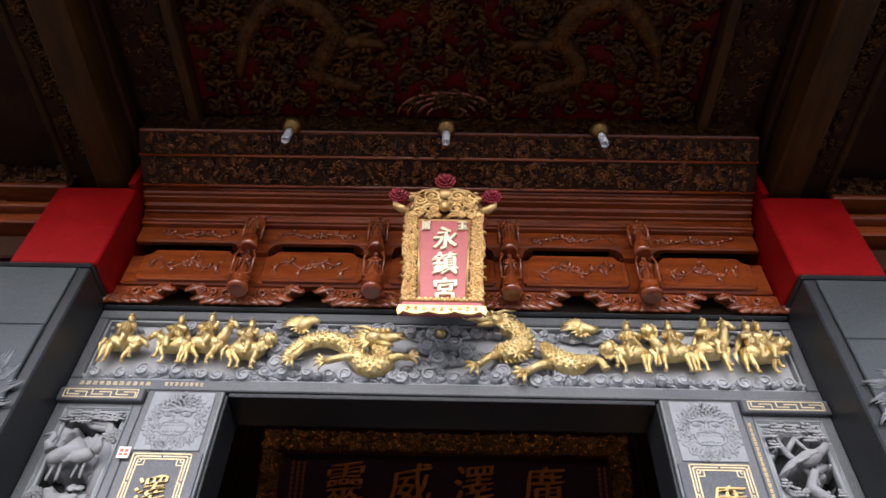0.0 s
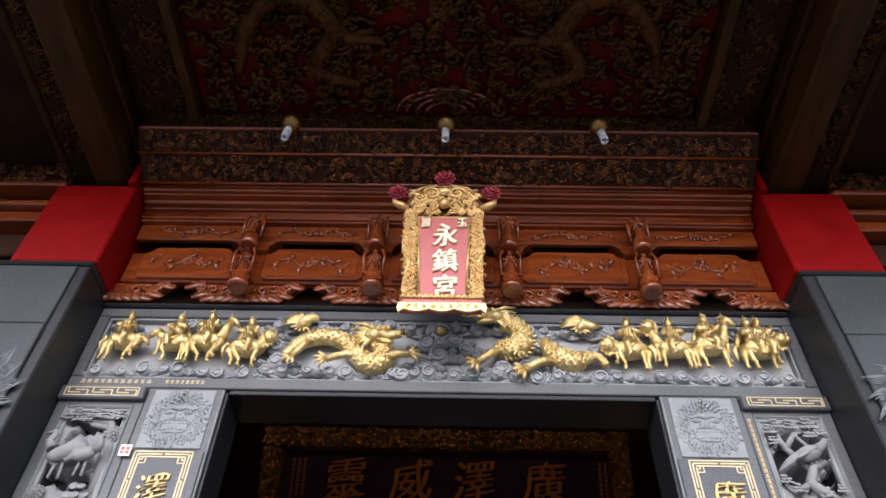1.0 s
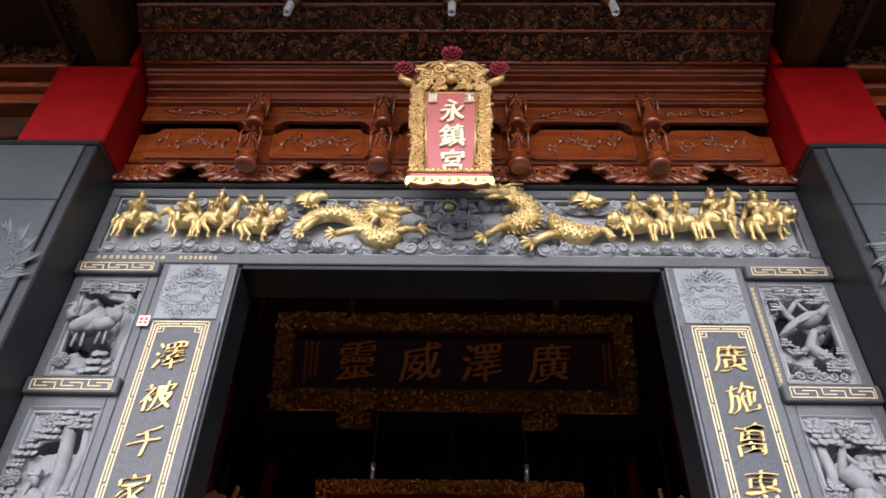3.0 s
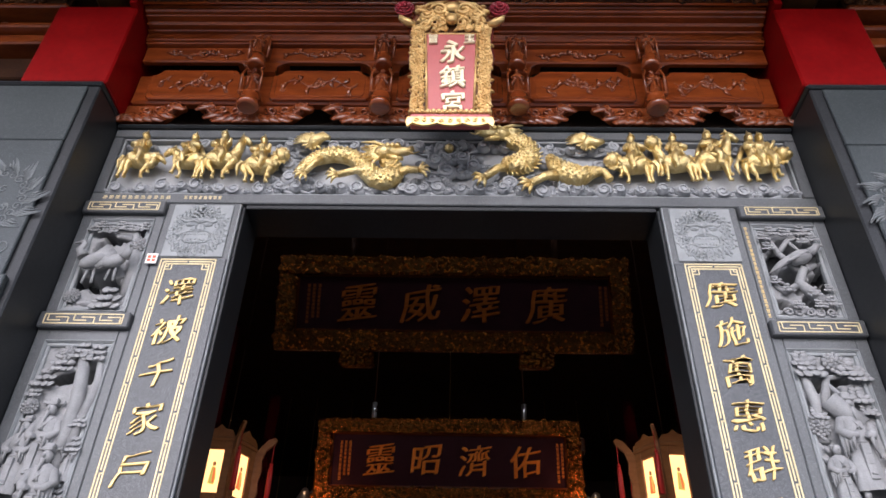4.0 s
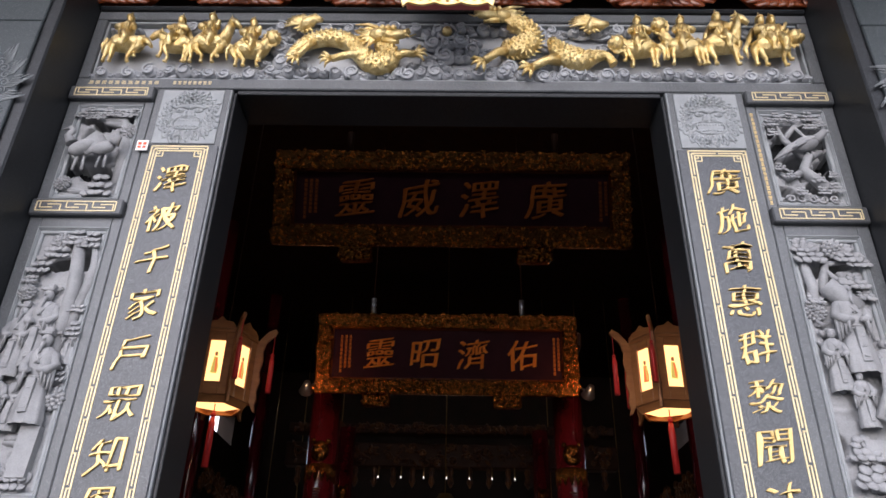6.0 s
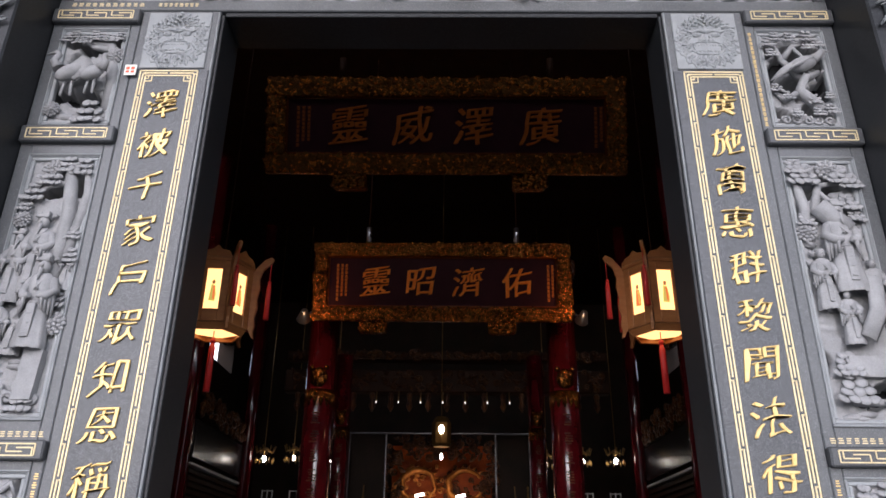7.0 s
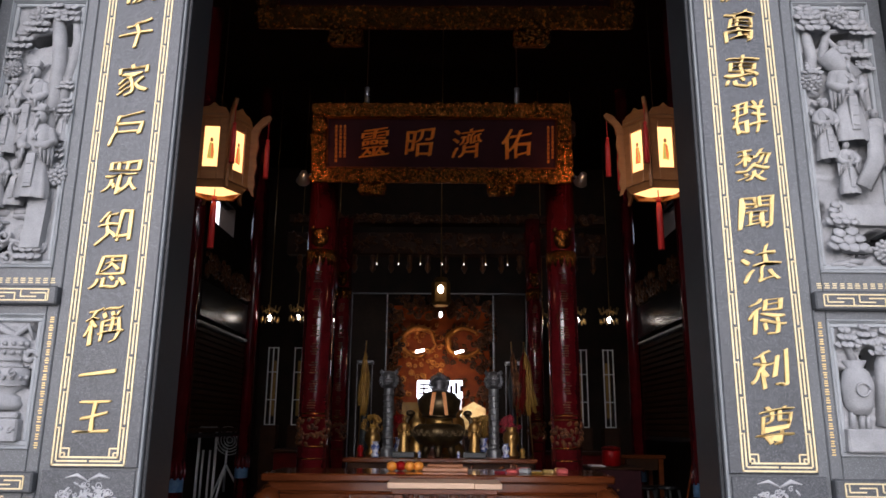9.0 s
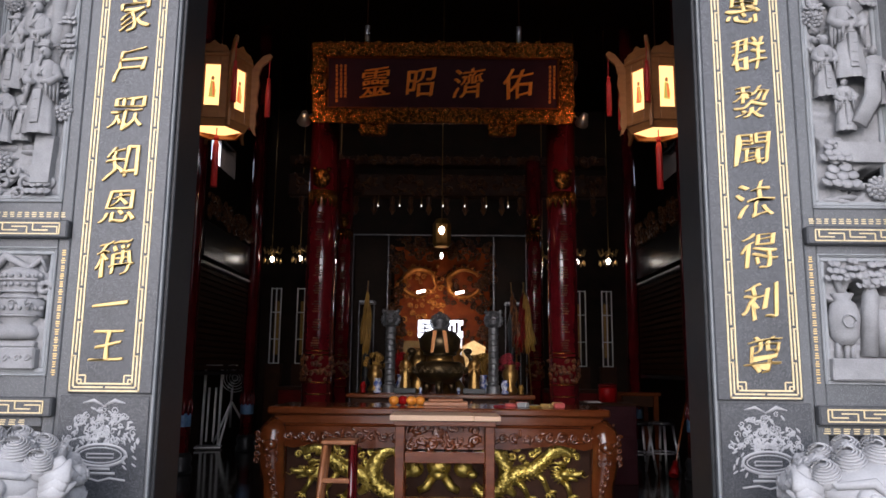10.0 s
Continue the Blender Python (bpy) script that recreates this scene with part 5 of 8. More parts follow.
# guardian lions on drum stones before the posts
def lion(sx):
    th = thing("stone_lion", "pale grey stone guardian lion on a drum base", "stone lion", "guardian lions beside the door")
    m = Mesh()
    r = random.Random(20)
    cx = sx * 1.40
    m.blob((cx, -0.30, 0.70), (0.24, 0.22, 0.26), None, 18, 10), m.blob((cx, -0.36, 0.90), (0.22, 0.19, 0.155), None, 20, 12)
    for i in range(95):
        a, e = r.uniform(-math.pi, math.pi), r.uniform(-0.6, 1.25)
        d = Vector((math.cos(a) * math.cos(e), math.sin(a) * math.cos(e), math.sin(e)))
        c = Vector((cx + 0.235 * d.x, -0.34 + 0.19 * d.y, 0.91 + 0.15 * d.z))
        if d.y > -0.35 and abs(d.x) < 0.99:
            u = d.cross(Vector((0, 0, 1)) if abs(d.z) < 0.9 else Vector((1, 0, 0))).normalized()
            w = d.cross(u)
            m.blob(c, 0.036, None, 10, 6)
            for q in range(3):
                rr = 0.03 - 0.009 * q
                m.tube([c + d * (0.014 + 0.009 * q) + (u * math.cos(t * 0.785) + w * math.sin(t * 0.785)) * rr for t in range(9)], 0.0055, 5)
    for s in (-1, 1):
        m.blob((cx + s * 0.085, -0.53, 0.935), (0.042, 0.03, 0.036), None, 12, 8), m.blob((cx + s * 0.085, -0.555, 0.935), (0.02, 0.012, 0.02), None, 10, 6)
        m.tube([(cx + s * 0.17, -0.42, 0.97), (cx + s * 0.235, -0.43, 0.985), (cx + s * 0.285, -0.42, 0.955)], [0.03, 0.04, 0.012], 8, 0.5)
        m.tube([(cx + s * 0.02, -0.545, 0.93), (cx + s * 0.08, -0.55, 0.985), (cx + s * 0.16, -0.49, 0.965), (cx + s * 0.19, -0.45, 1.0)], [0.012, 0.016, 0.012, 0.005], 8)
        m.tube(spiral(cx + s * 0.05, -0.59, 0.865, 0.028, 1.3, 0, s, 12), 0.012, 7)
        m.tube([(cx + s * 0.04, -0.57, 0.82), (cx + s * 0.12, -0.55, 0.815), (cx + s * 0.17, -0.5, 0.86)], 0.022, 8)
        m.tube([(cx + s * 0.14, -0.46, 0.68), (cx + s * 0.15, -0.52, 0.42)], [0.09, 0.075], 10), m.blob((cx + s * 0.15, -0.56, 0.36), (0.08, 0.1, 0.06), None, 12, 8)
    m.blob((cx, -0.54, 0.84), (0.13, 0.07, 0.06), None, 14, 8), m.blob((cx, -0.60, 0.88), (0.05, 0.03, 0.03), None, 12, 8), m.tube([(cx - 0.11, -0.55, 0.77), (cx, -0.6, 0.755), (cx + 0.11, -0.55, 0.77)], 0.024, 8)
    # snail curls along the brow, flame ears, a smooth crown
    m.blob((cx, -0.40, 0.94), (0.20, 0.16, 0.10), None, 20, 12)
    for k, (u, y, z, q) in enumerate(((-0.17, -0.44, 0.985, 0.046), (-0.09, -0.43, 1.02, 0.05), (0.0, -0.42, 1.035, 0.052), (0.09, -0.43, 1.02, 0.05), (0.17, -0.44, 0.985, 0.046), (-0.13, -0.34, 1.02, 0.048), (0.13, -0.34, 1.02, 0.048), (-0.045, -0.33, 1.045, 0.048), (0.045, -0.33, 1.045, 0.048))):
        d = Vector((u * 1.2, -0.25, 0.6)).normalized()
        e = d.cross(Vector((0, 1, 0.2))).normalized()
        w = d.cross(e)
        c = Vector((cx + u, y, z))
        m.blob(c, q * 0.99, None, 14, 9)
        for n in range(7):
            rr, up = q * math.cos(0.1 + n * 0.2), q * math.sin(0.1 + n * 0.2)
            m.tube([c + d * (up + 0.0016 * t) + (e * math.cos(t * 0.5236) + w * math.sin(t * 0.5236)) * rr for t in range(13)], 0.0032, 5)
    for s in (-1, 1):
        for n in range(3):
            m.tube([(cx + s * 0.20, -0.46, 0.90 + 0.02 * n), (cx + s * (0.25 + 0.01 * n), -0.47, 0.92 + 0.025 * n), (cx + s * (0.30 - 0.012 * n), -0.45, 0.945 + 0.035 * n)], [0.03, 0.032, 0.004], 8, 0.5)
    part("lion", m, STONE_LION, th)
    m = Mesh().box(cx - 0.27, cx + 0.27, -0.68, -0.012, -0.021, 0.2, 0.02).box(cx - 0.24, cx + 0.24, -0.66, -0.012, 0.2, 0.32, 0.03)
    part("drum_base", m, STONE_FRAME, th)


lion(-1), lion(1)

# piers with red tops
for sx in (-1, 1):
    th = tagged(thing("pier", "dark polished granite pier with a red painted top", "pier", "piers beside the facade"), kind="structure")
    a, b = sorted((sx * 1.841, sx * 3.7))
    part("core", Mesh().box(a, b, -0.27, 0.019, -0.02, 4.455, 0.008), STONE_DARK, th)
    part("cap_moulding", Mesh().box(*sorted((sx * 1.83, sx * 3.7)), -0.285, 0.019, 4.456, 4.485, 0.012), STONE_DARK, th)
    for z0, z1, x0, yy in ((4.045, 4.44, 1.90, 0.0), (3.24, 4.04, 1.90, 0.004), (0.0, 3.235, 1.87, 0.022)):
        part("face_slab", Mesh().box(*sorted((sx * x0, sx * 3.69)), -0.285 - yy, -0.2705, z0, z1, 0.005), STONE_PIER, th, "polished grey granite slab")
    m = Mesh()
    cx, cz, y = sx * 2.12, 3.66, -0.2905
    for k in range(15):
        a = 2 * math.pi * k / 15
        for q in range(6):
            r0, r1 = 0.165 + 0.006 * q, 0.29 - 0.02 * abs(q - 2.5) - (0.02 if k % 2 else 0)
            t = a + 0.062 * (q - 2.5)
            tip = a + 0.02 * (q - 2.5) + 0.16
            m.tube([(cx + r0 * math.cos(t), y, cz + r0 * math.sin(t)), (cx + (r0 + r1) / 2 * math.cos(t + 0.03), y, cz + (r0 + r1) / 2 * math.sin(t + 0.03)), (cx + r1 * math.cos(tip), y, cz + r1 * math.sin(tip))], [0.007, 0.006, 0.0015], 4, 0.25)
    for k in range(22):
        a = k * 0.2856
        m.tube(spiral(cx + 0.155 * math.cos(a), y, cz + 0.155 * math.sin(a), 0.026, 1.3, a, 1 if k % 2 else -1, 10), 0.0042, 4, 0.3)
    for k in range(16):
        a, r = rnd.uniform(0, 6.28), rnd.uniform(0, 0.11)
        m.tube(spiral(cx + r * math.cos(a), y, cz + r * math.sin(a), rnd.uniform(0.015, 0.035), 1.2, a, 1, 10), 0.004, 4, 0.3)
    m.tube(spiral(cx + sx * -0.16, y, cz - 0.27, 0.05, 1.3, 2, -sx, 14), 0.005, 4, 0.3)
    part("flame_etching", m, STONE_ETCH, th, "pale etched flame medallion")
    m = Mesh()
    x0, x1 = sorted((sx * 1.90, sx * 3.3))
    fret_border(m, x0, x1, 0.5, 3.20, -0.3072, w=0.009)
    part("key_fret", m, GOLD_LINE, th, "pale gold key fret")
    part("red_top", Mesh().box(*sorted((sx * 1.822, sx * 2.29)), -0.272, 0.3, 4.486, 5.14, 0.01), RED_PAINT, th, "red painted pier top")
    m = Mesh().prism([(-0.31, 5.12), (-0.1, 5.12), (-0.17, 5.44), (-0.30, 5.44)], 0, 0.04)
    o = part("red_cheek", m, RED_PAINT, th, "red painted cheek")
    me = o.data
    me.transform(pose(0, 0, 0, 0, 0, 90))
    me.transform(Matrix.Translation((sx * 1.84 + 0.02 * (1 if sx > 0 else 1), 0, 0)))

# ---- carved timber over the door ----
rnd = random.Random(31)


BOARD_GILT = mat("worn_gilt_board_carving", (0.018, 0.005, 0.0015), (0.19, 0.062, 0.011), 0.25, metal=0.4, scale=28, fine=90, bump=0.5, dist=0.006, contrast=0.12)
CEIL_GILT = mat("dark_gilt_ceiling_carving", (0.020, 0.007, 0.0015), (0.12, 0.046, 0.007), 0.4, metal=0.3, scale=9, fine=70, bump=0.5, dist=0.006)
CEIL_GILT.node_tree.nodes["Principled BSDF"].inputs["Specular IOR Level"].default_value = 0.2
BEAM_BROWN = mat("gilt_brown_beam_paint", (0.024, 0.009, 0.002), (0.075, 0.031, 0.006), 0.5, scale=5, fine=50, bump=0.3, stretch=(3, 0.6, 3))
BEAM_BROWN.node_tree.nodes["Principled BSDF"].inputs["Specular IOR Level"].default_value = 0.2


def scrolls(m, x0, x1, z0, z1, y, n, r0=0.012, r1=0.03, t=0.35, flat=0.8, leaf=0.5):
    """Dense carved scrollwork: curls and leaves at random over a field."""
    for _ in range(n):
        x, z, r = rnd.uniform(x0, x1), rnd.uniform(z0, z1), rnd.uniform(r0, r1)
        if rnd.random() > leaf:
            m.tube(spiral(x, y - rnd.uniform(0, 0.006), z, r, 1.2, rnd.uniform(0, 6.3), rnd.choice((-1, 1)), 9), r * t, 5, flat)
        else:
            m.blob((x, y, z), (r * 1.1, r * 0.5, r * 0.4), pose(0, 0, 0, rnd.uniform(-20, 20), rnd.uniform(0, 180), 0).to_3x3(), 6, 4)


POSTS = (-1.10, -0.385, 0.36, 1.10)
GAPS = (-1.80, -1.10, -0.385, 0.36, 1.10, 1.80)
th = thing("lower_beam", "carved brown lacquered beam above the stone ledge", "timber beam")
part("beam", Mesh().box(-1.81, 1.81, -0.04, 0.02, 4.583, 4.812, 0.012), WOOD, th)


def ogee(a, b, z0, z1, c=0.05):
    """A panel outline whose upper corners step down in a curve."""
    left = [(a, z0 + 0.02), (a + 0.02, z0)]
    right = [(b - 0.02, z0), (b, z0 + 0.02)]
    up = [(b, z1 - c), (b - c * 0.4, z1 - c * 0.95), (b - c * 0.9, z1 - c * 0.6), (b - c * 1.2, z1 - c * 0.12), (b - c * 1.7, z1)]
    return left + right + up + [(a + b - x, z) for x, z in up[::-1]]


def spray(m, x0, x1, zc, y, h):
    """Shallow flower spray: a bent stem, split leaves, a blossom in the middle."""
    n = max(5, int((x1 - x0) / 0.055))
    pts = [(x0 + (x1 - x0) * i / 14, y, zc + math.sin(i * 0.9 + x0 * 7) * h * 0.22) for i in range(15)]
    m.tube(pts, [0.003 + 0.005 * math.sin(math.pi * i / 14) for i in range(15)], 5, 0.8)
    for i in range(n):
        x, s = x0 + (x1 - x0) * (i + 0.5) / n, 1 if i % 2 else -1
        z = zc + math.sin((x - x0) / (x1 - x0) * 12.6 + x0 * 7) * h * 0.22
        tip = (x + rnd.uniform(-0.03, 0.05), y, z + s * h * rnd.uniform(0.28, 0.45))
        m.tube([(x, y, z), ((x + tip[0]) / 2 + 0.012 * s, y - 0.005, (z + tip[2]) / 2), tip], [0.005, 0.017, 0.002], 6, 0.5)
        m.tube([(x, y, z), (x - 0.03 * s, y - 0.004, z - s * h * 0.22)], [0.011, 0.003], 6, 0.6)
        if i % 3 == 0:
            m.tube(spiral(tip[0], y, tip[2], h * 0.13, 1.2, rnd.uniform(0, 6), s, 9), 0.0045, 5)
    c = (x0 + x1) / 2
    for k in range(7):
        t = k * 0.9
        m.blob((c + 0.024 * math.cos(t), y - 0.002, zc + 0.02 * math.sin(t)), (0.014, 0.008, 0.010), pose(0, 0, 0, 0, -math.degrees(t), 0).to_3x3(), 7, 4)


for a, b in zip(GAPS, GAPS[1:]):
    a, b = a + 0.075, b - 0.075
    part("beam_panel", Mesh().prism(ogee(a, b, 4.592, 4.835), -0.062, -0.0405, 0.006), WOOD, th)
    part("panel_field", Mesh().prism(ogee(a + 0.03, b - 0.03, 4.612, 4.812, 0.04), -0.067, -0.0625, 0.003), WOOD, th)
    m = Mesh()
    spray(m, a + 0.07, b - 0.07, 4.71, -0.069, 0.15)
    part("branch_carving", m, WOOD_CARVED, th)
th = thing("upper_beam", "second carved brown beam set behind figures", "timber beam")
part("beam", Mesh().box(-1.81, 1.81, -0.075, -0.035, 4.893, 5.02, 0.008), WOOD, th)
for x in POSTS:
    out = [(x - 0.15, 4.892), (x - 0.115, 4.882), (x - 0.09, 4.858), (x - 0.08, 4.8125), (x + 0.08, 4.8125), (x + 0.09, 4.858), (x + 0.115, 4.882), (x + 0.15, 4.892)]
    part("shoulder_block", Mesh().prism(out, -0.07, 0.0, 0.004), WOOD, th)
for a, b in zip(GAPS, GAPS[1:]):
    m = Mesh()
    spray(m, a + 0.12, b - 0.12, 4.955, -0.079, 0.075)
    part("branch_carving", m, WOOD_CARVED, th)
th = thing("cornice", "stepped brown wooden cornice mouldings", "cornice")
for y, z0, z1, b in ((-0.105, 5.021, 5.034, 0.006), (-0.118, 5.0345, 5.046, 0.006), (-0.112, 5.0465, 5.098, 0.003), (-0.135, 5.0985, 5.112, 0.006), (-0.175, 5.1125, 5.14, 0.012), (-0.21, 5.1405, 5.152, 0.006), (-0.235, 5.1525, 5.175, 0.008)):
    part("moulding", Mesh().box(-1.81, 1.81, y, 0.02, z0, z1, b), WOOD, th)
for z in (5.056, 5.066, 5.076, 5.086):
    part("reed", Mesh().tube([(-1.81, -0.111, z), (1.81, -0.111, z)], 0.004, 6), WOOD, th)
part("moulding", Mesh().tube([(-1.81, -0.235, 5.185), (1.81, -0.235, 5.185)], 0.012, 8), WOOD, th)
for y0, z0, a, ln, txt, n in ((-0.26, 5.19, 63.6, 0.172, "birds and scrolls", 1000), (-0.42, 5.268, 58.4, 0.134, "flowers below the lamps", 800)):
    th = thing("carved_frieze_board", "dark slanting carved wooden board with " + txt, "carved board", "carved boards under the ceiling")
    part("board", Mesh().box(-1.81, 1.81, 0.0, 0.03, 0.0, ln, 0.004), WOOD_DARK, th)
    m = Mesh()
    scrolls(m, -1.76, 1.76, 0.015, ln - 0.015, -0.006, n, 0.009, 0.024, 0.3, 0.9, 0.45)
    tagged(part("scrollwork", m, BOARD_GILT, th), kind="stuff")
    part("lower_bead", Mesh().tube([(-1.81, -0.005, 0.0), (1.81, -0.005, 0.0)], 0.011, 8), WOOD, th)
    th.matrix_world = pose(0, y0, z0, a, 0, 0)
part("backing", Mesh().box(-1.81, 1.81, -0.2, 0.02, 5.19, 5.337, 0), WOOD_DARK, th).matrix_parent_inverse = th.matrix_world.inverted()
setting("trim", Mesh().box(-1.81, 1.81, -0.55, 0.02, 5.338, 5.358, 0.008), WOOD, "brown moulding between carved boards and ceiling", "moulding")


th = thing("upper_fascia", "dark carved fascia between lamps and ceiling relief", "carved board")
part("board", Mesh().box(-1.81, 1.81, -0.53, -0.49, 5.3585, 5.588, 0.004), WOOD_DARK, th)
m = Mesh()
scrolls(m, -1.76, 1.76, 5.37, 5.53, -0.533, 700, 0.012, 0.03, 0.3, 0.9, 0.45)
tagged(part("scrollwork", m, CEIL_GILT, th), kind="stuff")


def bracket(cx, w):
    th = thing("scroll_bracket", "pierced brown wooden scroll bracket under the beam", "bracket", "scroll brackets above the frieze")

    def low(f):
        t = min(1, max(0, (f - 0.6) / 0.4))
        return 4.444 + 0.108 * t * t * (3 - 2 * t)
    m = Mesh()
    for s in (-1, 1):
        # broad leaves sweeping down and outward over the lower half
        for q in range(6):
            f = 0.06 + q * 0.165
            x, z = cx + s * w * f, low(f)
            m.tube([(x - s * 0.07, -0.06, min(4.555, z + 0.075)), (x - s * 0.05, -0.074, z + 0.05), (x - s * 0.012, -0.084, z + 0.022), (x + s * 0.03, -0.08, z + 0.008), (x + s * 0.05, -0.074, z + 0.02)], [0.006, 0.022, 0.028, 0.016, 0.003], 8, 0.45)
            for e in (-0.5, 0.5):
                m.tube([(x - s * 0.055, -0.078, z + 0.056 + 0.012 * e), (x - s * 0.012, -0.097, z + 0.024 + 0.016 * e), (x + s * 0.03, -0.086, z + 0.01 + 0.008 * e)], [0.002, 0.0035, 0.0015], 5)
        # curls and a fanned wing
        for f, dz, r in ((0.3, 0.082, 0.034), (0.52, 0.088, 0.031), (0.72, 0.102, 0.025), (0.88, 0.118, 0.018)):
            m.tube(spiral(cx + s * w * f, -0.074, 4.446 + dz, r, 1.5, f * 9, s, 14), [r * 0.27] * 12 + [r * 0.22, r * 0.18, r * 0.12], 6)
        for q in range(8):
            f = 0.56 + 0.055 * q
            m.tube([(cx + s * w * (f - 0.16), -0.066, low(f - 0.16) + 0.03), (cx + s * w * (f - 0.04), -0.083, low(f - 0.04) + 0.045), (cx + s * w * f, -0.076, min(4.579, low(f) + 0.06 + 0.006 * (q % 2)))], [0.004, 0.009, 0.002], 5)
    m.v = [(x, y + 0.045, 4.583 - (4.583 - z) * 1.06) for x, y, z in m.v]
    tagged(part("scroll_carving", m, WOOD_CARVED, th), kind="stuff")
    fs = [k / 12 for k in range(13)]
    out = [(cx + w * f * 0.97, low(f) + 0.012) for f in fs] + [(cx + w, 4.582), (cx - w, 4.582)] + [(cx - w * f * 0.97, low(f) + 0.012) for f in fs[::-1][:-1]]
    part("backboard", Mesh().prism(out, -0.018, 0.02, 0.004), WOOD_CARVED, th)


for x in POSTS:
    bracket(x, 0.325)
bracket(-1.79, 0.3), bracket(1.79, 0.3)

for i, x in enumerate(POSTS):
    th = thing("figure_post", "turned brown wooden post with two small carved figures", "carved post", "figure posts above the door")
    part("drum", Mesh().lathe([(0.045, 0), (0.06, 0.012), (0.062, 0.03), (0.05, 0.042), (0.052, 0.075), (0.056, 0.09), (0.05, 0.1)], (x, -0.13, 4.441), 18), WOOD, th)
    m = Mesh()
    robed(m, x, 4.545, 0.205, -0.14, rnd, i % 2 == 0)
    carve(part("figure", m, WOOD_CARVED, th, "small plain carved figure"), 0.0045)
    part("ledge", Mesh().box(x - 0.058, x + 0.058, -0.175, -0.06, 4.532, 4.545, 0.004), WOOD_CARVED, th)
    part("upper_drum", Mesh().lathe([(0.04, 0), (0.05, 0.01), (0.05, 0.03), (0.044, 0.06), (0.05, 0.075)], (x, -0.16, 4.745), 18), WOOD, th)
    m = Mesh()
    robed(m, x, 4.82, 0.19, -0.18, rnd, i % 2 == 1)
    carve(part("figure", m, WOOD_CARVED, th, "small plain carved figure"), 0.0045)
    for z in (4.545, 4.82):
        for q in (-1, 1):
            part("side_rail", Mesh().tube([(x + q * 0.052, -0.16, z), (x + q * 0.056, -0.17, z + 0.13), (x + q * 0.04, -0.17, z + 0.17), (x + q * 0.05, -0.16, z + 0.19)], 0.007, 6), WOOD_CARVED, th)
    part("neck", Mesh().box(x - 0.04, x + 0.04, -0.14, -0.03, 4.9, 5.03, 0.006), WOOD, th)

# beams over the side bays
for sx in (-1, 1):
    th = thing("side_beam", "stacked brown beams over the side bay, set-back ones darkened for shade", "timber beam", "side bay beams")
    # beams lying further back get the dark wood, which stands in for shade
    for y, z0, z1 in ((-0.05, 4.50, 4.62), (-0.03, 4.63, 4.70), (-0.1, 4.71, 4.80), (-0.05, 4.81, 4.95), (-0.15, 4.96, 5.04), (-0.2, 5.05, 5.09), (-0.1, 5.1, 5.2), (-0.22, 5.21, 5.25)):
        part("beam", Mesh().box(*sorted((sx * 2.295, sx * 3.7)), y, 0.02, z0, z1, 0.01), WOOD if y < -0.14 else WOOD_DARK, th)
    m = Mesh()
    scrolls(m, *sorted((sx * 2.32, sx * 3.5)), 5.11, 5.19, -0.105, 90, 0.014, 0.03), scrolls(m, *sorted((sx * 2.32, sx * 3.5)), 5.27, 5.42, -0.2, 120, 0.014, 0.034)
    part("scrollwork", m, WOOD_GILT, th)
    part("top_board", Mesh().box(*sorted((sx * 2.295, sx * 3.7)), -0.19, 0.02, 5.26, 5.435, 0.004), WOOD_DARK, th)

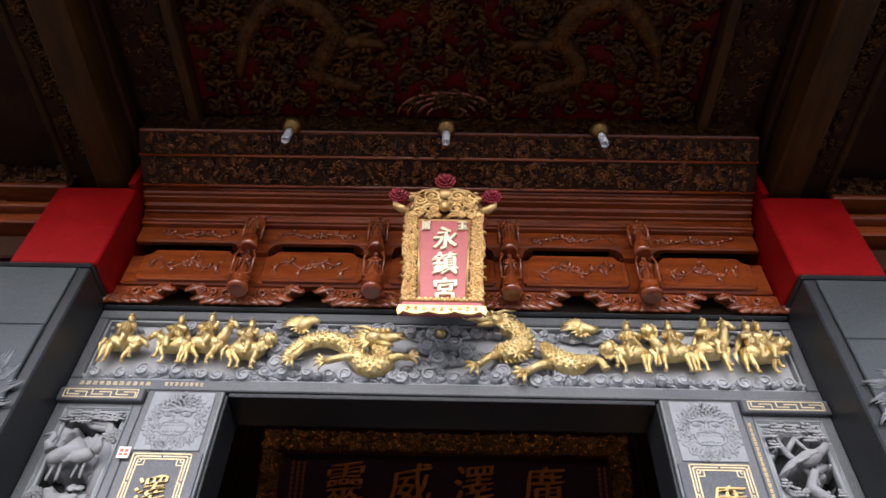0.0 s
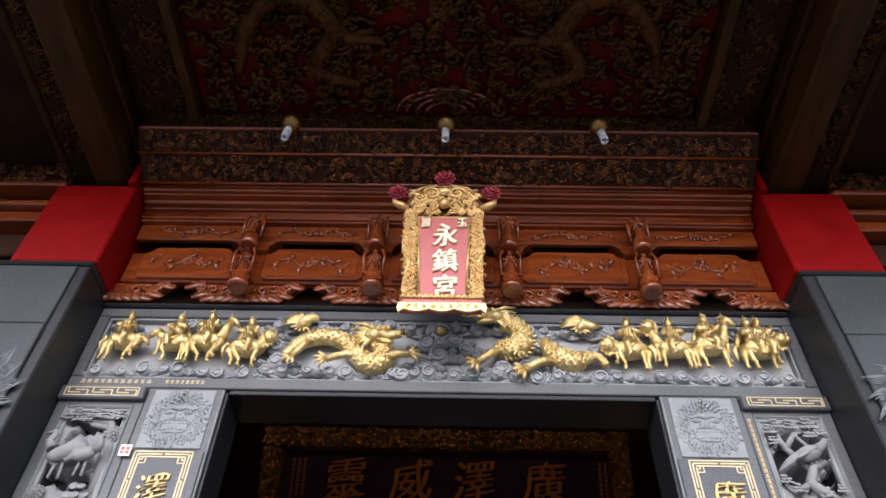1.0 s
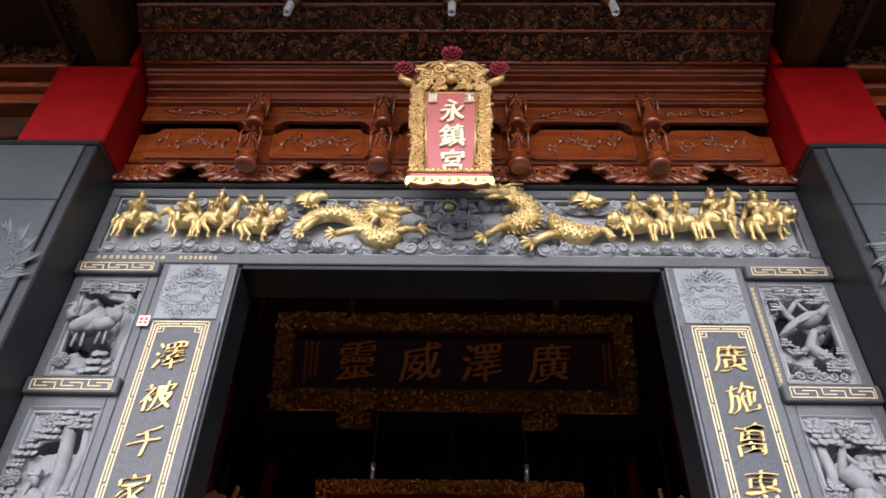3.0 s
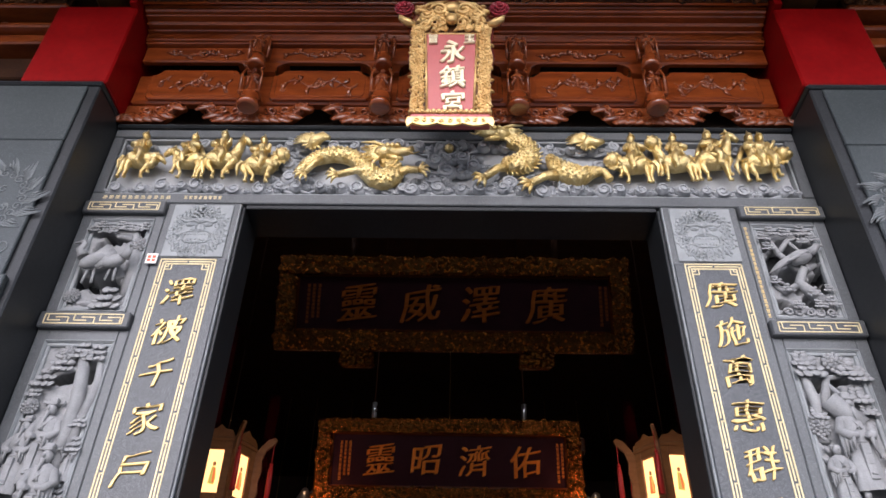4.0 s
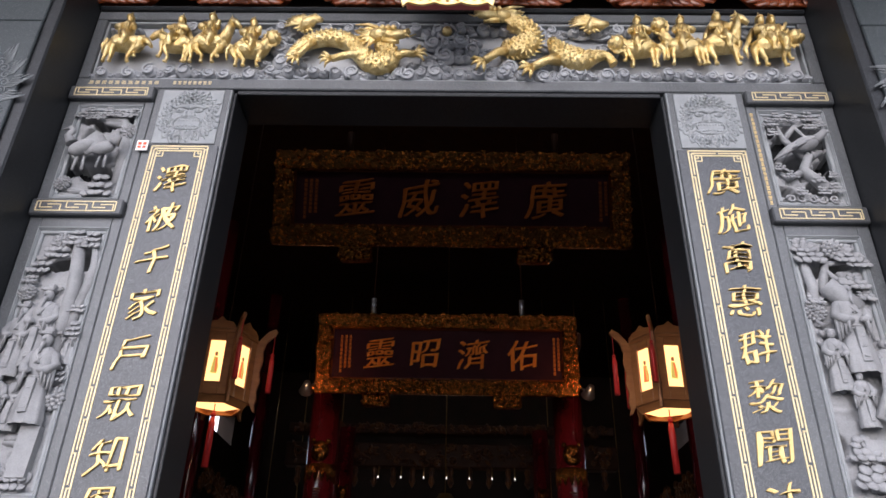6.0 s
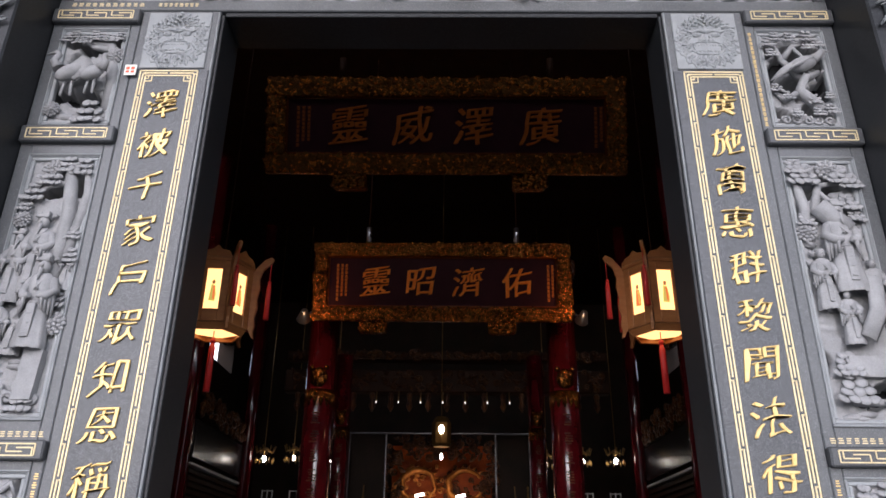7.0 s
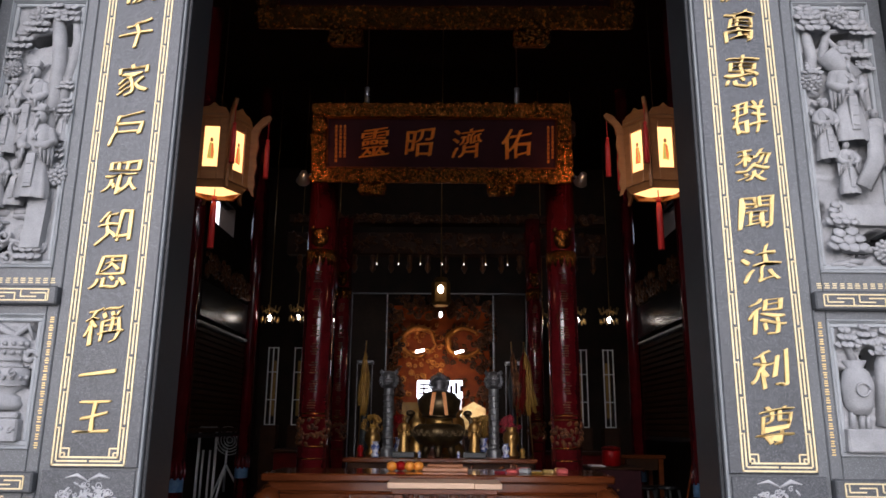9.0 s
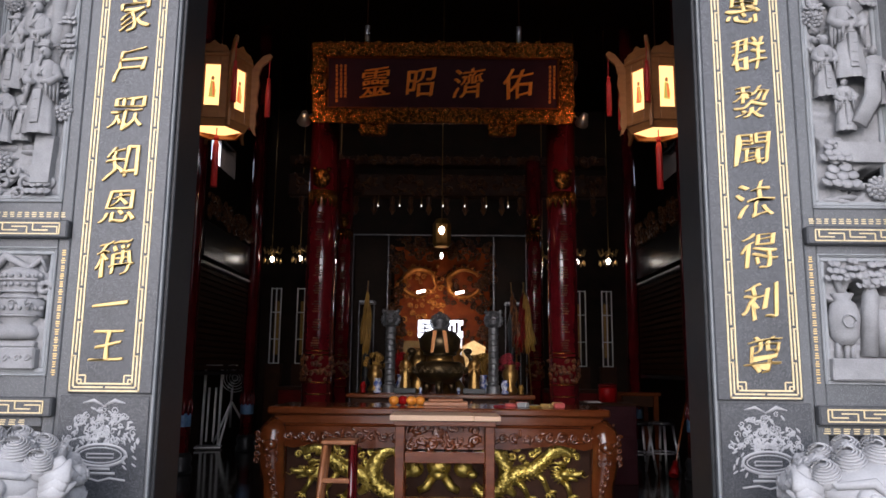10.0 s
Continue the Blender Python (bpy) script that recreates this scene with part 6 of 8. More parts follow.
# porch ceiling: beams, carved boards, a great relief in the middle bay
CZ = 5.44
m = Mesh().box(-6, 6, -1.95, 0.26, CZ + 0.15, CZ + 0.25, 0).box(-6, 6, -2.05, -1.951, CZ - 0.1, CZ + 0.25, 0.01)
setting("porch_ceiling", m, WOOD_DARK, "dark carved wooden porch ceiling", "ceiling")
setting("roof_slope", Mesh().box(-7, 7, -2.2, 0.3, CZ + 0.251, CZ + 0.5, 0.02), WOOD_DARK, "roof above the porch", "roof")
for sx in (-1, 1):
    th = thing("ceiling_beam", "brown carved beam along the porch ceiling", "timber beam", "porch ceiling beams")
    part("beam", Mesh().box(*sorted((sx * 1.90, sx * 2.09)), -1.94, 0.02, CZ - 0.26, CZ + 0.149, 0.015), BEAM_BROWN, th)
    part("outer_moulding", Mesh().box(*sorted((sx * 2.30, sx * 2.345)), -1.94, 0.02, CZ - 0.12, CZ + 0.149, 0.01), BEAM_BROWN, th)
    part("outer_board", Mesh().box(*sorted((sx * 2.091, sx * 2.299)), -1.94, 0.02, CZ - 0.10, CZ + 0.149, 0), WOOD_DARK, th)
    m = Mesh()
    for _ in range(170):
        y, r = rnd.uniform(-1.9, -0.3), rnd.uniform(0.014, 0.034)
        m.tube([(p[0], y + p[2], CZ - 0.105) for p in spiral(sx * rnd.uniform(2.12, 2.27), 0, 0, r, 1.2, rnd.uniform(0, 6), 1, 8)], r * 0.35, 5)
    tagged(part("outer_carving", m, CEIL_GILT, th), kind="stuff")
    part("edge_moulding", Mesh().box(*sorted((sx * 1.86, sx * 1.899)), -1.94, 0.02, CZ - 0.05, CZ - 0.005, 0.01), WOOD_DARK, th)
    part("inner_moulding", Mesh().box(*sorted((sx * 1.47, sx * 1.53)), -1.94, -0.51, CZ - 0.02, CZ + 0.149, 0.01), BEAM_BROWN, th)
    m = Mesh()
    for _ in range(150):
        y, r = rnd.uniform(-1.9, -0.5), rnd.uniform(0.014, 0.032)
        sp = [(p[0], y + (p[2] - 0), CZ + 0.10) for p in spiral(sx * rnd.uniform(1.56, 1.83), 0, 0, r, 1.2, rnd.uniform(0, 6), 1, 8)]
        m.tube(sp, r * 0.35, 5)
    part("carved_strip", m, WOOD_GILT, th)
    part("strip_board", Mesh().box(*sorted((sx * 1.535, sx * 1.855)), -1.94, -0.45, CZ + 0.105, CZ + 0.149, 0), WOOD_DARK, th)
th = thing("ceiling_relief", "dark gilt dragon relief on a red lacquer ceiling panel", "ceiling carving")
part("red_ground", Mesh().box(-1.465, 1.465, -1.94, -0.52, CZ + 0.10, CZ + 0.149, 0), RED_LACQ, th, "dark red lacquer ground")
m = Mesh()
for _ in range(1500):
    x, y, r = rnd.uniform(-1.42, 1.42), rnd.uniform(-1.85, -0.58), rnd.uniform(0.02, 0.06)
    if rnd.random() < 0.55:
        m.tube([(p[0], y + p[2], CZ + 0.075 - rnd.uniform(0, 0.02)) for p in spiral(x, 0, 0, r, 1.25, rnd.uniform(0, 6), 1, 9)], r * 0.3, 5)
    else:
        m.blob((x, y, CZ + 0.08), (r * 0.9, r * 0.4, 0.025), pose(0, 0, 0, 0, 0, rnd.uniform(0, 180)).to_3x3(), 6, 4)
tagged(part("scrollwork", m, CEIL_GILT, th), kind="stuff")
for s in (-1, 1):
    m = Mesh()
    tmp = Mesh()
    serpent(tmp, [(s * 0.5, -0.75), (s * 0.75, -0.85), (s * 0.62, -1.1), (s * 0.85, -1.3), (s * 1.1, -1.1), (s * 1.2, -0.8)], [0.03, 0.055, 0.06, 0.06, 0.05, 0.02], 0)
    dragon_head(tmp, s * 0.52, -1.05, 0.2, 0, -s)
    tmp.v = [(x, z, CZ + 0.06 + y) for x, y, z in tmp.v]
    part("dragon", tmp, CEIL_GILT, th, "dull gilt dragon")
m = Mesh()
for k in range(4):
    m.tube([((0.3 - 0.06 * k) * math.cos(a * math.pi / 14), -0.56 - (0.16 - 0.03 * k) * math.sin(a * math.pi / 14), CZ + 0.07) for a in range(15)], 0.012, 6)
part("arch_ribs", m, WOOD, th)
for i, x in enumerate((-0.905, -0.005, 0.88)):
    th = thing("ceiling_lamp", "brass lamp holder with a bare spiral bulb", "lamp", "bare bulbs under the ceiling")
    tilt = pose(0, 0, 0, -3, (4, 0, -4)[i], 0).to_3x3()
    part("holder", Mesh().lathe([(0.03, 0.03), (0.055, 0.012), (0.06, -0.01), (0.048, -0.028), (0.034, -0.045), (0.02, -0.05)], (x, -0.572, CZ - 0.08), 20, True, tilt), BRASS, th)
    part("bulb_base", Mesh().lathe([(0.018, -0.055), (0.023, -0.065), (0.023, -0.10), (0.018, -0.105)], (x, -0.572, CZ - 0.08), 16, True, tilt), WHITE_GLASS, th)
    m = Mesh()
    pts = [Vector((0.017 * math.cos(k * 0.7), 0.017 * math.sin(k * 0.7), -0.105 - k * 0.0019)) for k in range(32)]
    m.tube([Vector((x, -0.572, CZ - 0.08)) + tilt @ p for p in pts], 0.0075, 6)
    part("spiral_tube", m, WHITE_GLASS, th)

# the name plaque over the door
pl = thing("name_plaque", "red name plaque with gilt carved border and red roses", "plaque")
part("back_board", Mesh().prism([(-0.185, 0.12), (0.185, 0.12), (0.215, 0.3), (0.205, 0.42), (0.235, 0.56), (0.22, 0.68), (0.235, 0.8), (0.2, 0.9), (0.1, 0.96), (0, 0.98), (-0.1, 0.96), (-0.2, 0.9), (-0.235, 0.8), (-0.22, 0.68), (-0.235, 0.56), (-0.205, 0.42), (-0.215, 0.3)], 0.0, 0.03), RED_LACQ, pl)
part("gilt_ground", Mesh().prism([(-0.175, 0.125), (0.175, 0.125), (0.203, 0.3), (0.193, 0.42), (0.222, 0.56), (0.208, 0.68), (0.222, 0.8), (0.19, 0.89), (0.095, 0.945), (0, 0.965), (-0.095, 0.945), (-0.19, 0.89), (-0.222, 0.8), (-0.208, 0.68), (-0.222, 0.56), (-0.193, 0.42), (-0.203, 0.3)], -0.009, -0.0005), WOOD_GILT, pl, "dark gilt ground of the border")
part("red_panel", Mesh().prism([(-0.118, 0.12), (0.118, 0.12), (0.138, 0.72), (-0.138, 0.72)], -0.016, -0.0095), PINK_RED, pl, "faded red painted panel")
m = Mesh()
for s in (-1, 1):
    m.tube([(s * 0.12, -0.016, 0.12), (s * 0.14, -0.016, 0.72)], 0.007, 6)
m.tube([(-0.14, -0.012, 0.72), (0.14, -0.012, 0.72)], 0.008, 6)
part("gold_bead", m, GOLD_PALE, pl)
m = Mesh()
for s in (-1, 1):
    for k in range(130):
        f = k / 130
        x, z = s * (0.172 + 0.012 * f + 0.024 * math.sin(k * 2.4)), 0.14 + 0.64 * f
        m.tube(spiral(x, -0.014, z, rnd.uniform(0.010, 0.018), 1.2, rnd.uniform(0, 6), s, 10), 0.0042, 5)
        m.blob((x + s * rnd.uniform(-0.02, 0.02), -0.012, z), (0.016, 0.014, 0.006), pose(0, 0, 0, 0, rnd.uniform(0, 180), 0).to_3x3(), 7, 4)
    m.tube([(s * (0.192 + 0.022 * f / 10 + 0.014 * math.sin(f * 1.3)), -0.006, 0.13 + 0.066 * f) for f in range(11)], 0.008, 6)
    m.tube([(s * 0.2, -0.01, 0.79), (s * 0.235, -0.02, 0.8), (s * 0.275, -0.02, 0.83), (s * 0.285, -0.02, 0.87)], [0.02, 0.026, 0.02, 0.01], 7)
    m.tube(spiral(s * 0.07, -0.025, 0.9, 0.05, 1.5, 0, s, 14), 0.011, 6), m.tube(spiral(s * 0.14, -0.022, 0.87, 0.042, 1.5, 2, s, 14), 0.01, 6)
    m.tube(spiral(s * 0.06, -0.025, 0.8, 0.035, 1.3, 1, s, 12), 0.009, 6), m.tube(spiral(s * 0.15, -0.02, 0.78, 0.035, 1.4, 3, s, 12), 0.009, 6)
    m.blob((s * 0.025, -0.045, 0.83), 0.016, None, 8, 5)
    for k in range(40):
        m.tube(spiral(s * rnd.uniform(0.02, 0.19), -0.02, rnd.uniform(0.74, 0.93), rnd.uniform(0.014, 0.024), 1.2, rnd.uniform(0, 6), s, 9), 0.0055, 5)
        m.blob((s * rnd.uniform(0.02, 0.19), -0.02, rnd.uniform(0.74, 0.93)), (0.02, 0.014, 0.009), pose(0, 0, 0, 0, rnd.uniform(0, 180), 0).to_3x3(), 7, 4)
    m.tube([(s * 0.2, -0.012, 0.88), (s * 0.13, -0.016, 0.95), (0, -0.018, 0.975)], 0.012, 6)
m.blob((0, -0.04, 0.81), (0.035, 0.03, 0.04)), m.blob((0, -0.055, 0.78), (0.022, 0.02, 0.014)), m.blob((0, -0.02, 0.93), (0.05, 0.02, 0.04))
part("gilt_border", m, GOLD_PALE, pl, "gilt pierced carving")
# tray under the plaque
part("tray_body", Mesh().box(-0.205, 0.205, -0.075, 0.03, 0.055, 0.09, 0.006), PINK_RED, pl, "faded red tray")
m = Mesh()
for k in range(15):
    m.blob((-0.196 + k * 0.028, -0.078, 0.1), (0.016, 0.012, 0.016), None, 8, 5)
m.box(-0.212, 0.212, -0.084, 0.03, 0.088, 0.1, 0.004)
part("tray_rim", m, GOLD_PALE, pl)
out = [(-0.215, 0.055), (-0.225, 0.02), (-0.215, -0.012)] + [(-0.19 + 0.38 * i / 24, 0.012 - 0.016 * abs(math.sin(i * math.pi / 8))) for i in range(25)] + [(0.215, -0.012), (0.225, 0.02), (0.215, 0.055)]
part("tray_apron", Mesh().prism(out, -0.09, -0.076, 0.003), GOLD_PALE, pl)
m = Mesh()
for k in range(9):
    m.tube(spiral(-0.17 + k * 0.0425, -0.092, 0.03, 0.014, 1.2, k, 1, 9), 0.0032, 5)
tagged(part("apron_scrolls", m, GOLD_PALE, pl), kind="stuff")
for ch, x, z, s in (("永", 0.01, 0.575, 0.135), ("鎮", 0.01, 0.39, 0.135), ("宮", 0.012, 0.205, 0.135), ("旨", -0.098, 0.67, 0.055), ("玉", 0.098, 0.67, 0.055)):
    o = part("character", letters(ch, s, 0.010, -0.012, 0.0, 0.05, 0.06, 0.06), GOLD_CREAM, pl, "raised pale gilt character")
    o.location, o.scale = (x, -0.022, z), (1, 1, 1.28)


def rose(parent, x, z, r):
    m = Mesh()
    for ring, n in ((0, 1), (0.35, 5), (0.65, 8), (0.9, 11)):
        for i in range(n):
            a = 2 * math.pi * i / n + ring * 5
            d = Vector((math.cos(a) * ring, -0.9 + ring * 0.75, math.sin(a) * ring)) * r
            m.blob(Vector((x, -0.02, z)) + d, (r * 0.34, r * 0.12, r * 0.26), pose(0, 0, 0, 0, -math.degrees(a) + 90, 0).to_3x3() @ pose(0, 0, 0, 40, 0, 0).to_3x3(), 8, 5)
    m.blob((x, 0, z), (r * 0.85, r * 0.6, r * 0.85))
    part("rose", m, RED_ROSE, parent, "dark red cloth rose")


rose(pl, 0, 1.02, 0.055), rose(pl, -0.262, 0.90, 0.05), rose(pl, 0.262, 0.90, 0.05)
for s in (-1, 1):
    part("iron_arm", Mesh().tube([(s * 0.15, 0.03, 0.6), (s * 0.15, 0.33, 0.62)], 0.012, 6), BRASS, pl, "iron arm to the beam")
pl.matrix_world = pose(-0.003, -0.25, 4.128, 12, 0, 0) @ Matrix.Diagonal((0.97, 1, 0.865, 1))

# ---- lanterns ----
LAN_WOOD = mat("pale_orange_lantern_wood", (0.24, 0.085, 0.022), (0.37, 0.145, 0.042), 0.5, scale=8, fine=60, bump=0.15, stretch=(1, 1, 4))
PAPER = glow("lit_lantern_paper", (1.0, 0.56, 0.18), 1.15)
MOTIF_A = glow("red_ink_on_lit_paper", (0.8, 0.16, 0.04), 0.55)
MOTIF_B = glow("green_ink_on_lit_paper", (0.55, 0.42, 0.08), 0.5)
MOTIF_C = glow("brown_ink_on_lit_paper", (0.4, 0.16, 0.05), 0.3)
TASSEL = mat("red_silk_tassel", (0.42, 0.012, 0.01), (0.6, 0.03, 0.02), 0.55, scale=10, fine=200, bump=0.4, stretch=(4, 4, 0.3))


def lantern(loc, turn):
    th = thing("hexagonal_lantern", "hexagonal wooden lantern with lit paper panes and red tassels", "lantern", "hanging lanterns in the hall")
    R, H = 0.215, 0.47
    def pt(a, r, z):
        return Vector((r * math.cos(a), r * math.sin(a), z))
    for i in range(6):
        a, b = math.radians(60 * i), math.radians(60 * i + 60)
        mid = (a + b) / 2
        rot = pose(0, 0, 0, 0, 0, math.degrees(mid) - 90 + 180)
        ap = R * math.cos(math.pi / 6)
        off = Matrix.Translation(pt(mid, ap, 0)) @ rot
        w = R * 0.5
        m = Mesh()
        m.box(-w, -w * 0.47, -0.012, 0.012, 0.0, H, 0.004), m.box(w * 0.47, w, -0.012, 0.012, 0.0, H, 0.004)
        m.box(-w * 0.47, w * 0.47, -0.012, 0.012, 0.0, 0.09, 0.004), m.box(-w * 0.47, w * 0.47, -0.012, 0.012, H - 0.09, H, 0.004)
        m.prism([(-w, H), (w, H), (w * 0.75, H + 0.045), (w * 0.3, H + 0.055), (0, H + 0.085), (-w * 0.3, H + 0.055), (-w * 0.75, H + 0.045)], -0.012, 0.012)
        m.box(-w * 1.04, w * 1.04, -0.022, 0.01, H - 0.035, H - 0.012, 0.004)
        m.v = [tuple(off @ Vector(p)) for p in m.v]
        part("side_frame", m, LAN_WOOD, th)
        q = Mesh().box(-w * 0.47, w * 0.47, 0.002, 0.006, 0.09, H - 0.09, 0)
        q.v = [tuple(off @ Vector(p)) for p in q.v]
        pane = part("paper_pane", q, PAPER, th, "lit yellow paper pane")
        for nm, pts, c2 in (("painted_robe", [(-0.022, 0.15), (0.02, 0.145), (0.024, 0.19), (0.012, 0.26), (-0.012, 0.265), (-0.018, 0.2)], MOTIF_A if i % 2 else MOTIF_B),
                            ("painted_sash", [(0.004, 0.16), (0.016, 0.155), (0.014, 0.25), (0.0, 0.255)], MOTIF_B if i % 2 else MOTIF_A),
                            ("painted_top", [(-0.009, 0.27), (0.009, 0.268), (0.011, 0.29), (0.0, 0.3), (-0.01, 0.29)], MOTIF_C)):
            q = Mesh().prism(pts, -0.001 if nm != "painted_sash" else -0.002, 0.0015)
            q.v = [tuple(off @ Vector(p)) for p in q.v]
            part(nm, q, c2, pane)
        q = Mesh().prism([(0, 0.0), (w, 0.0), (w * 0.86, -0.05), (-w * 0.86, -0.05), (-w, 0.0)], -0.006, 0.006)
        q.v = [tuple(Matrix.Translation(pt(mid, ap * 0.97, 0)) @ rot @ pose(0, 0, 0, 28) @ Vector(p)) for p in q.v]
        part("skirt_board", q, LAN_WOOD, th)
        # scrolled fin at the corner, with its own tassel
        prof = [(0.0, 0.02), (0.035, -0.05), (0.055, -0.06), (0.045, -0.01), (0.055, 0.03), (0.045, 0.09), (0.06, 0.16), (0.05, 0.23), (0.065, 0.31), (0.055, 0.38), (0.075, 0.45), (0.13, 0.50), (0.145, 0.53), (0.125, 0.55), (0.08, 0.53), (0.03, 0.47), (0.0, 0.42)]
        f = Mesh().prism([(x, z) for x, z in prof], -0.011, 0.011, 0.004)
        f.v = [tuple(Matrix.Translation(pt(a, R * 1.0, 0)) @ pose(0, 0, 0, 0, 0, math.degrees(a)) @ Vector(p)) for p in f.v]
        fin = part("corner_fin", f, LAN_WOOD, th)
        c = pt(a, R + 0.125, 0)
        t = Mesh().tube([c + Vector((0, 0, 0.5)), c + Vector((0, 0, 0.36))], 0.003, 5).blob(c + Vector((0, 0, 0.355)), 0.014, None, 8, 5)
        t.tube([c + Vector((0, 0, 0.345)), c + Vector((0, 0, 0.31)), c + Vector((0, 0, 0.08))], [0.01, 0.017, 0.019], 8)
        part("tassel", t, TASSEL, fin, "red silk tassel")
    part("cap", Mesh().lathe([(R * 0.95, 0.0), (R * 0.6, 0.04), (0.03, 0.06), (0.02, 0.1)], (0, 0, H), 6, False), LAN_WOOD, th)
    part("floor_ring", Mesh().lathe([(R * 0.92, -0.002), (R * 0.92, 0.01), (R * 0.55, 0.01), (R * 0.55, -0.002)], (0, 0, 0), 6, False), LAN_WOOD, th)
    part("paper_floor", Mesh().lathe([(R * 0.84, -0.004), (R * 0.84, -0.0025)], (0, 0, -0.004), 6, False), PAPER, th, "lit paper underside")
    t = Mesh().blob((0, 0, -0.08), 0.02, None, 8, 5).tube([(0, 0, 0), (0, 0, -0.1)], 0.004, 5).tube([(0, 0, -0.1), (0, 0, -0.14), (0, 0, -0.43)], [0.014, 0.022, 0.024], 8)
    part("tassel", t, TASSEL, th, "long red silk tassel")
    part("chain", Mesh().tube([(0, 0, H + 0.09), (0, 0, 7.0 - loc[2])], 0.005, 5), WOOD_DARK, th)
    th.matrix_world = pose(*loc, 0, 0, turn)


lantern((-1.575, 2.1, 2.95), 4), lantern((1.49, 2.1, 2.96), 4)

# ---- inside the hall ----
rnd = random.Random(57)
STEEL = mat("bright_steel", (0.55, 0.56, 0.57), (0.7, 0.71, 0.72), 0.3, metal=0.9, scale=10, bump=0.05)
WHITE_PAINT = mat("white_painted_iron", (0.7, 0.7, 0.68), (0.8, 0.8, 0.78), 0.45, scale=10, bump=0.1)
BRONZE = mat("dark_bronze", (0.05, 0.035, 0.02), (0.14, 0.095, 0.04), 0.35, metal=0.8, scale=12, fine=80, bump=0.4)
GLOSS_BLACK = mat("black_lacquer_board", (0.012, 0.012, 0.013), (0.03, 0.03, 0.032), 0.22, scale=4, bump=0.05)
PALE_WOOD = mat("pale_new_wood", (0.55, 0.36, 0.23), (0.68, 0.47, 0.32), 0.45, scale=3, fine=50, bump=0.1, stretch=(0.5, 4, 4))
ORANGE_WOOD = mat("orange_brown_wood", (0.30, 0.11, 0.04), (0.42, 0.17, 0.07), 0.4, scale=5, fine=50, bump=0.1, stretch=(3, 3, 0.6))
RED_WOOD = mat("red_brown_lacquered_wood", (0.085, 0.019, 0.005), (0.165, 0.043, 0.011), 0.14, scale=5, fine=50, bump=0.12, coat=0.7, stretch=(0.6, 3, 3))
AMBER = mat("amber_gilt_backdrop", (0.17, 0.024, 0.003), (0.36, 0.07, 0.007), 0.5, metal=0.0, scale=8, fine=60, bump=0.4)
# the frieze gilding again, toned down for the weaker light inside the hall
GOLD_TABLE = mat("shaded_yellow_gilt_carving", (0.30, 0.21, 0.03), (0.72, 0.58, 0.16), 0.3, metal=0.85, scale=20, fine=90, bump=0.8, dist=0.010)
YELLOW = mat("yellow_silk", (0.20, 0.10, 0.01), (0.36, 0.20, 0.025), 0.6, scale=12, fine=120, bump=0.3)
LETTER_ORANGE = mat("orange_gilt_lettering", (0.80, 0.20, 0.022), (0.92, 0.32, 0.045), 0.5, metal=0.1, scale=25, fine=120, bump=0.2)
AMBER.node_tree.nodes["Principled BSDF"].inputs["Specular IOR Level"].default_value = 0.1
PEWTER = mat("dull_carved_pewter", (0.10, 0.105, 0.11), (0.24, 0.25, 0.26), 0.42, metal=0.6, scale=22, fine=90, bump=0.6, dist=0.008)
DULL_STEEL = mat("dull_steel_edge", (0.10, 0.105, 0.11), (0.2, 0.205, 0.21), 0.35, metal=0.8, scale=10, bump=0.05)
AMBER_GILT = mat("amber_gilt_carving", (0.42, 0.11, 0.015), (0.75, 0.3, 0.05), 0.35, metal=0.6, scale=20, fine=80, bump=0.5, dist=0.008)
TEMPLE_BLUE = mat("painted_blue_petals", (0.05, 0.13, 0.3), (0.16, 0.3, 0.45), 0.4, scale=20, bump=0.05)
# dimmer copies of the hall's gilt, with the upper plaque's shade in the colour
GOLD_SHADED = mat("shaded_gilt_carving", (0.03, 0.007, 0.002), (0.42, 0.15, 0.02), 0.25, metal=0.85, scale=32, fine=110, bump=0.8, dist=0.010, contrast=0.15)
LETTER_SHADED = mat("shaded_gilt_lettering", (0.38, 0.095, 0.012), (0.52, 0.15, 0.024), 0.6, metal=0.1, scale=25, fine=120, bump=0.2)
for dull in (LETTER_SHADED, LETTER_ORANGE):
    dull.node_tree.nodes["Principled BSDF"].inputs["Specular IOR Level"].default_value = 0.1
LAMP_FAINT = glow("faint_small_bulb", (1.0, 0.9, 0.75), 0.7)
LAMP = glow("lit_lamp_glass", (1.0, 0.9, 0.72), 9.0)
LAMP_SMALL = glow("lit_small_bulb", (1.0, 0.93, 0.82), 5.0)
SCREEN = glow("lit_sign_box", (0.95, 0.97, 1.0), 1.7)


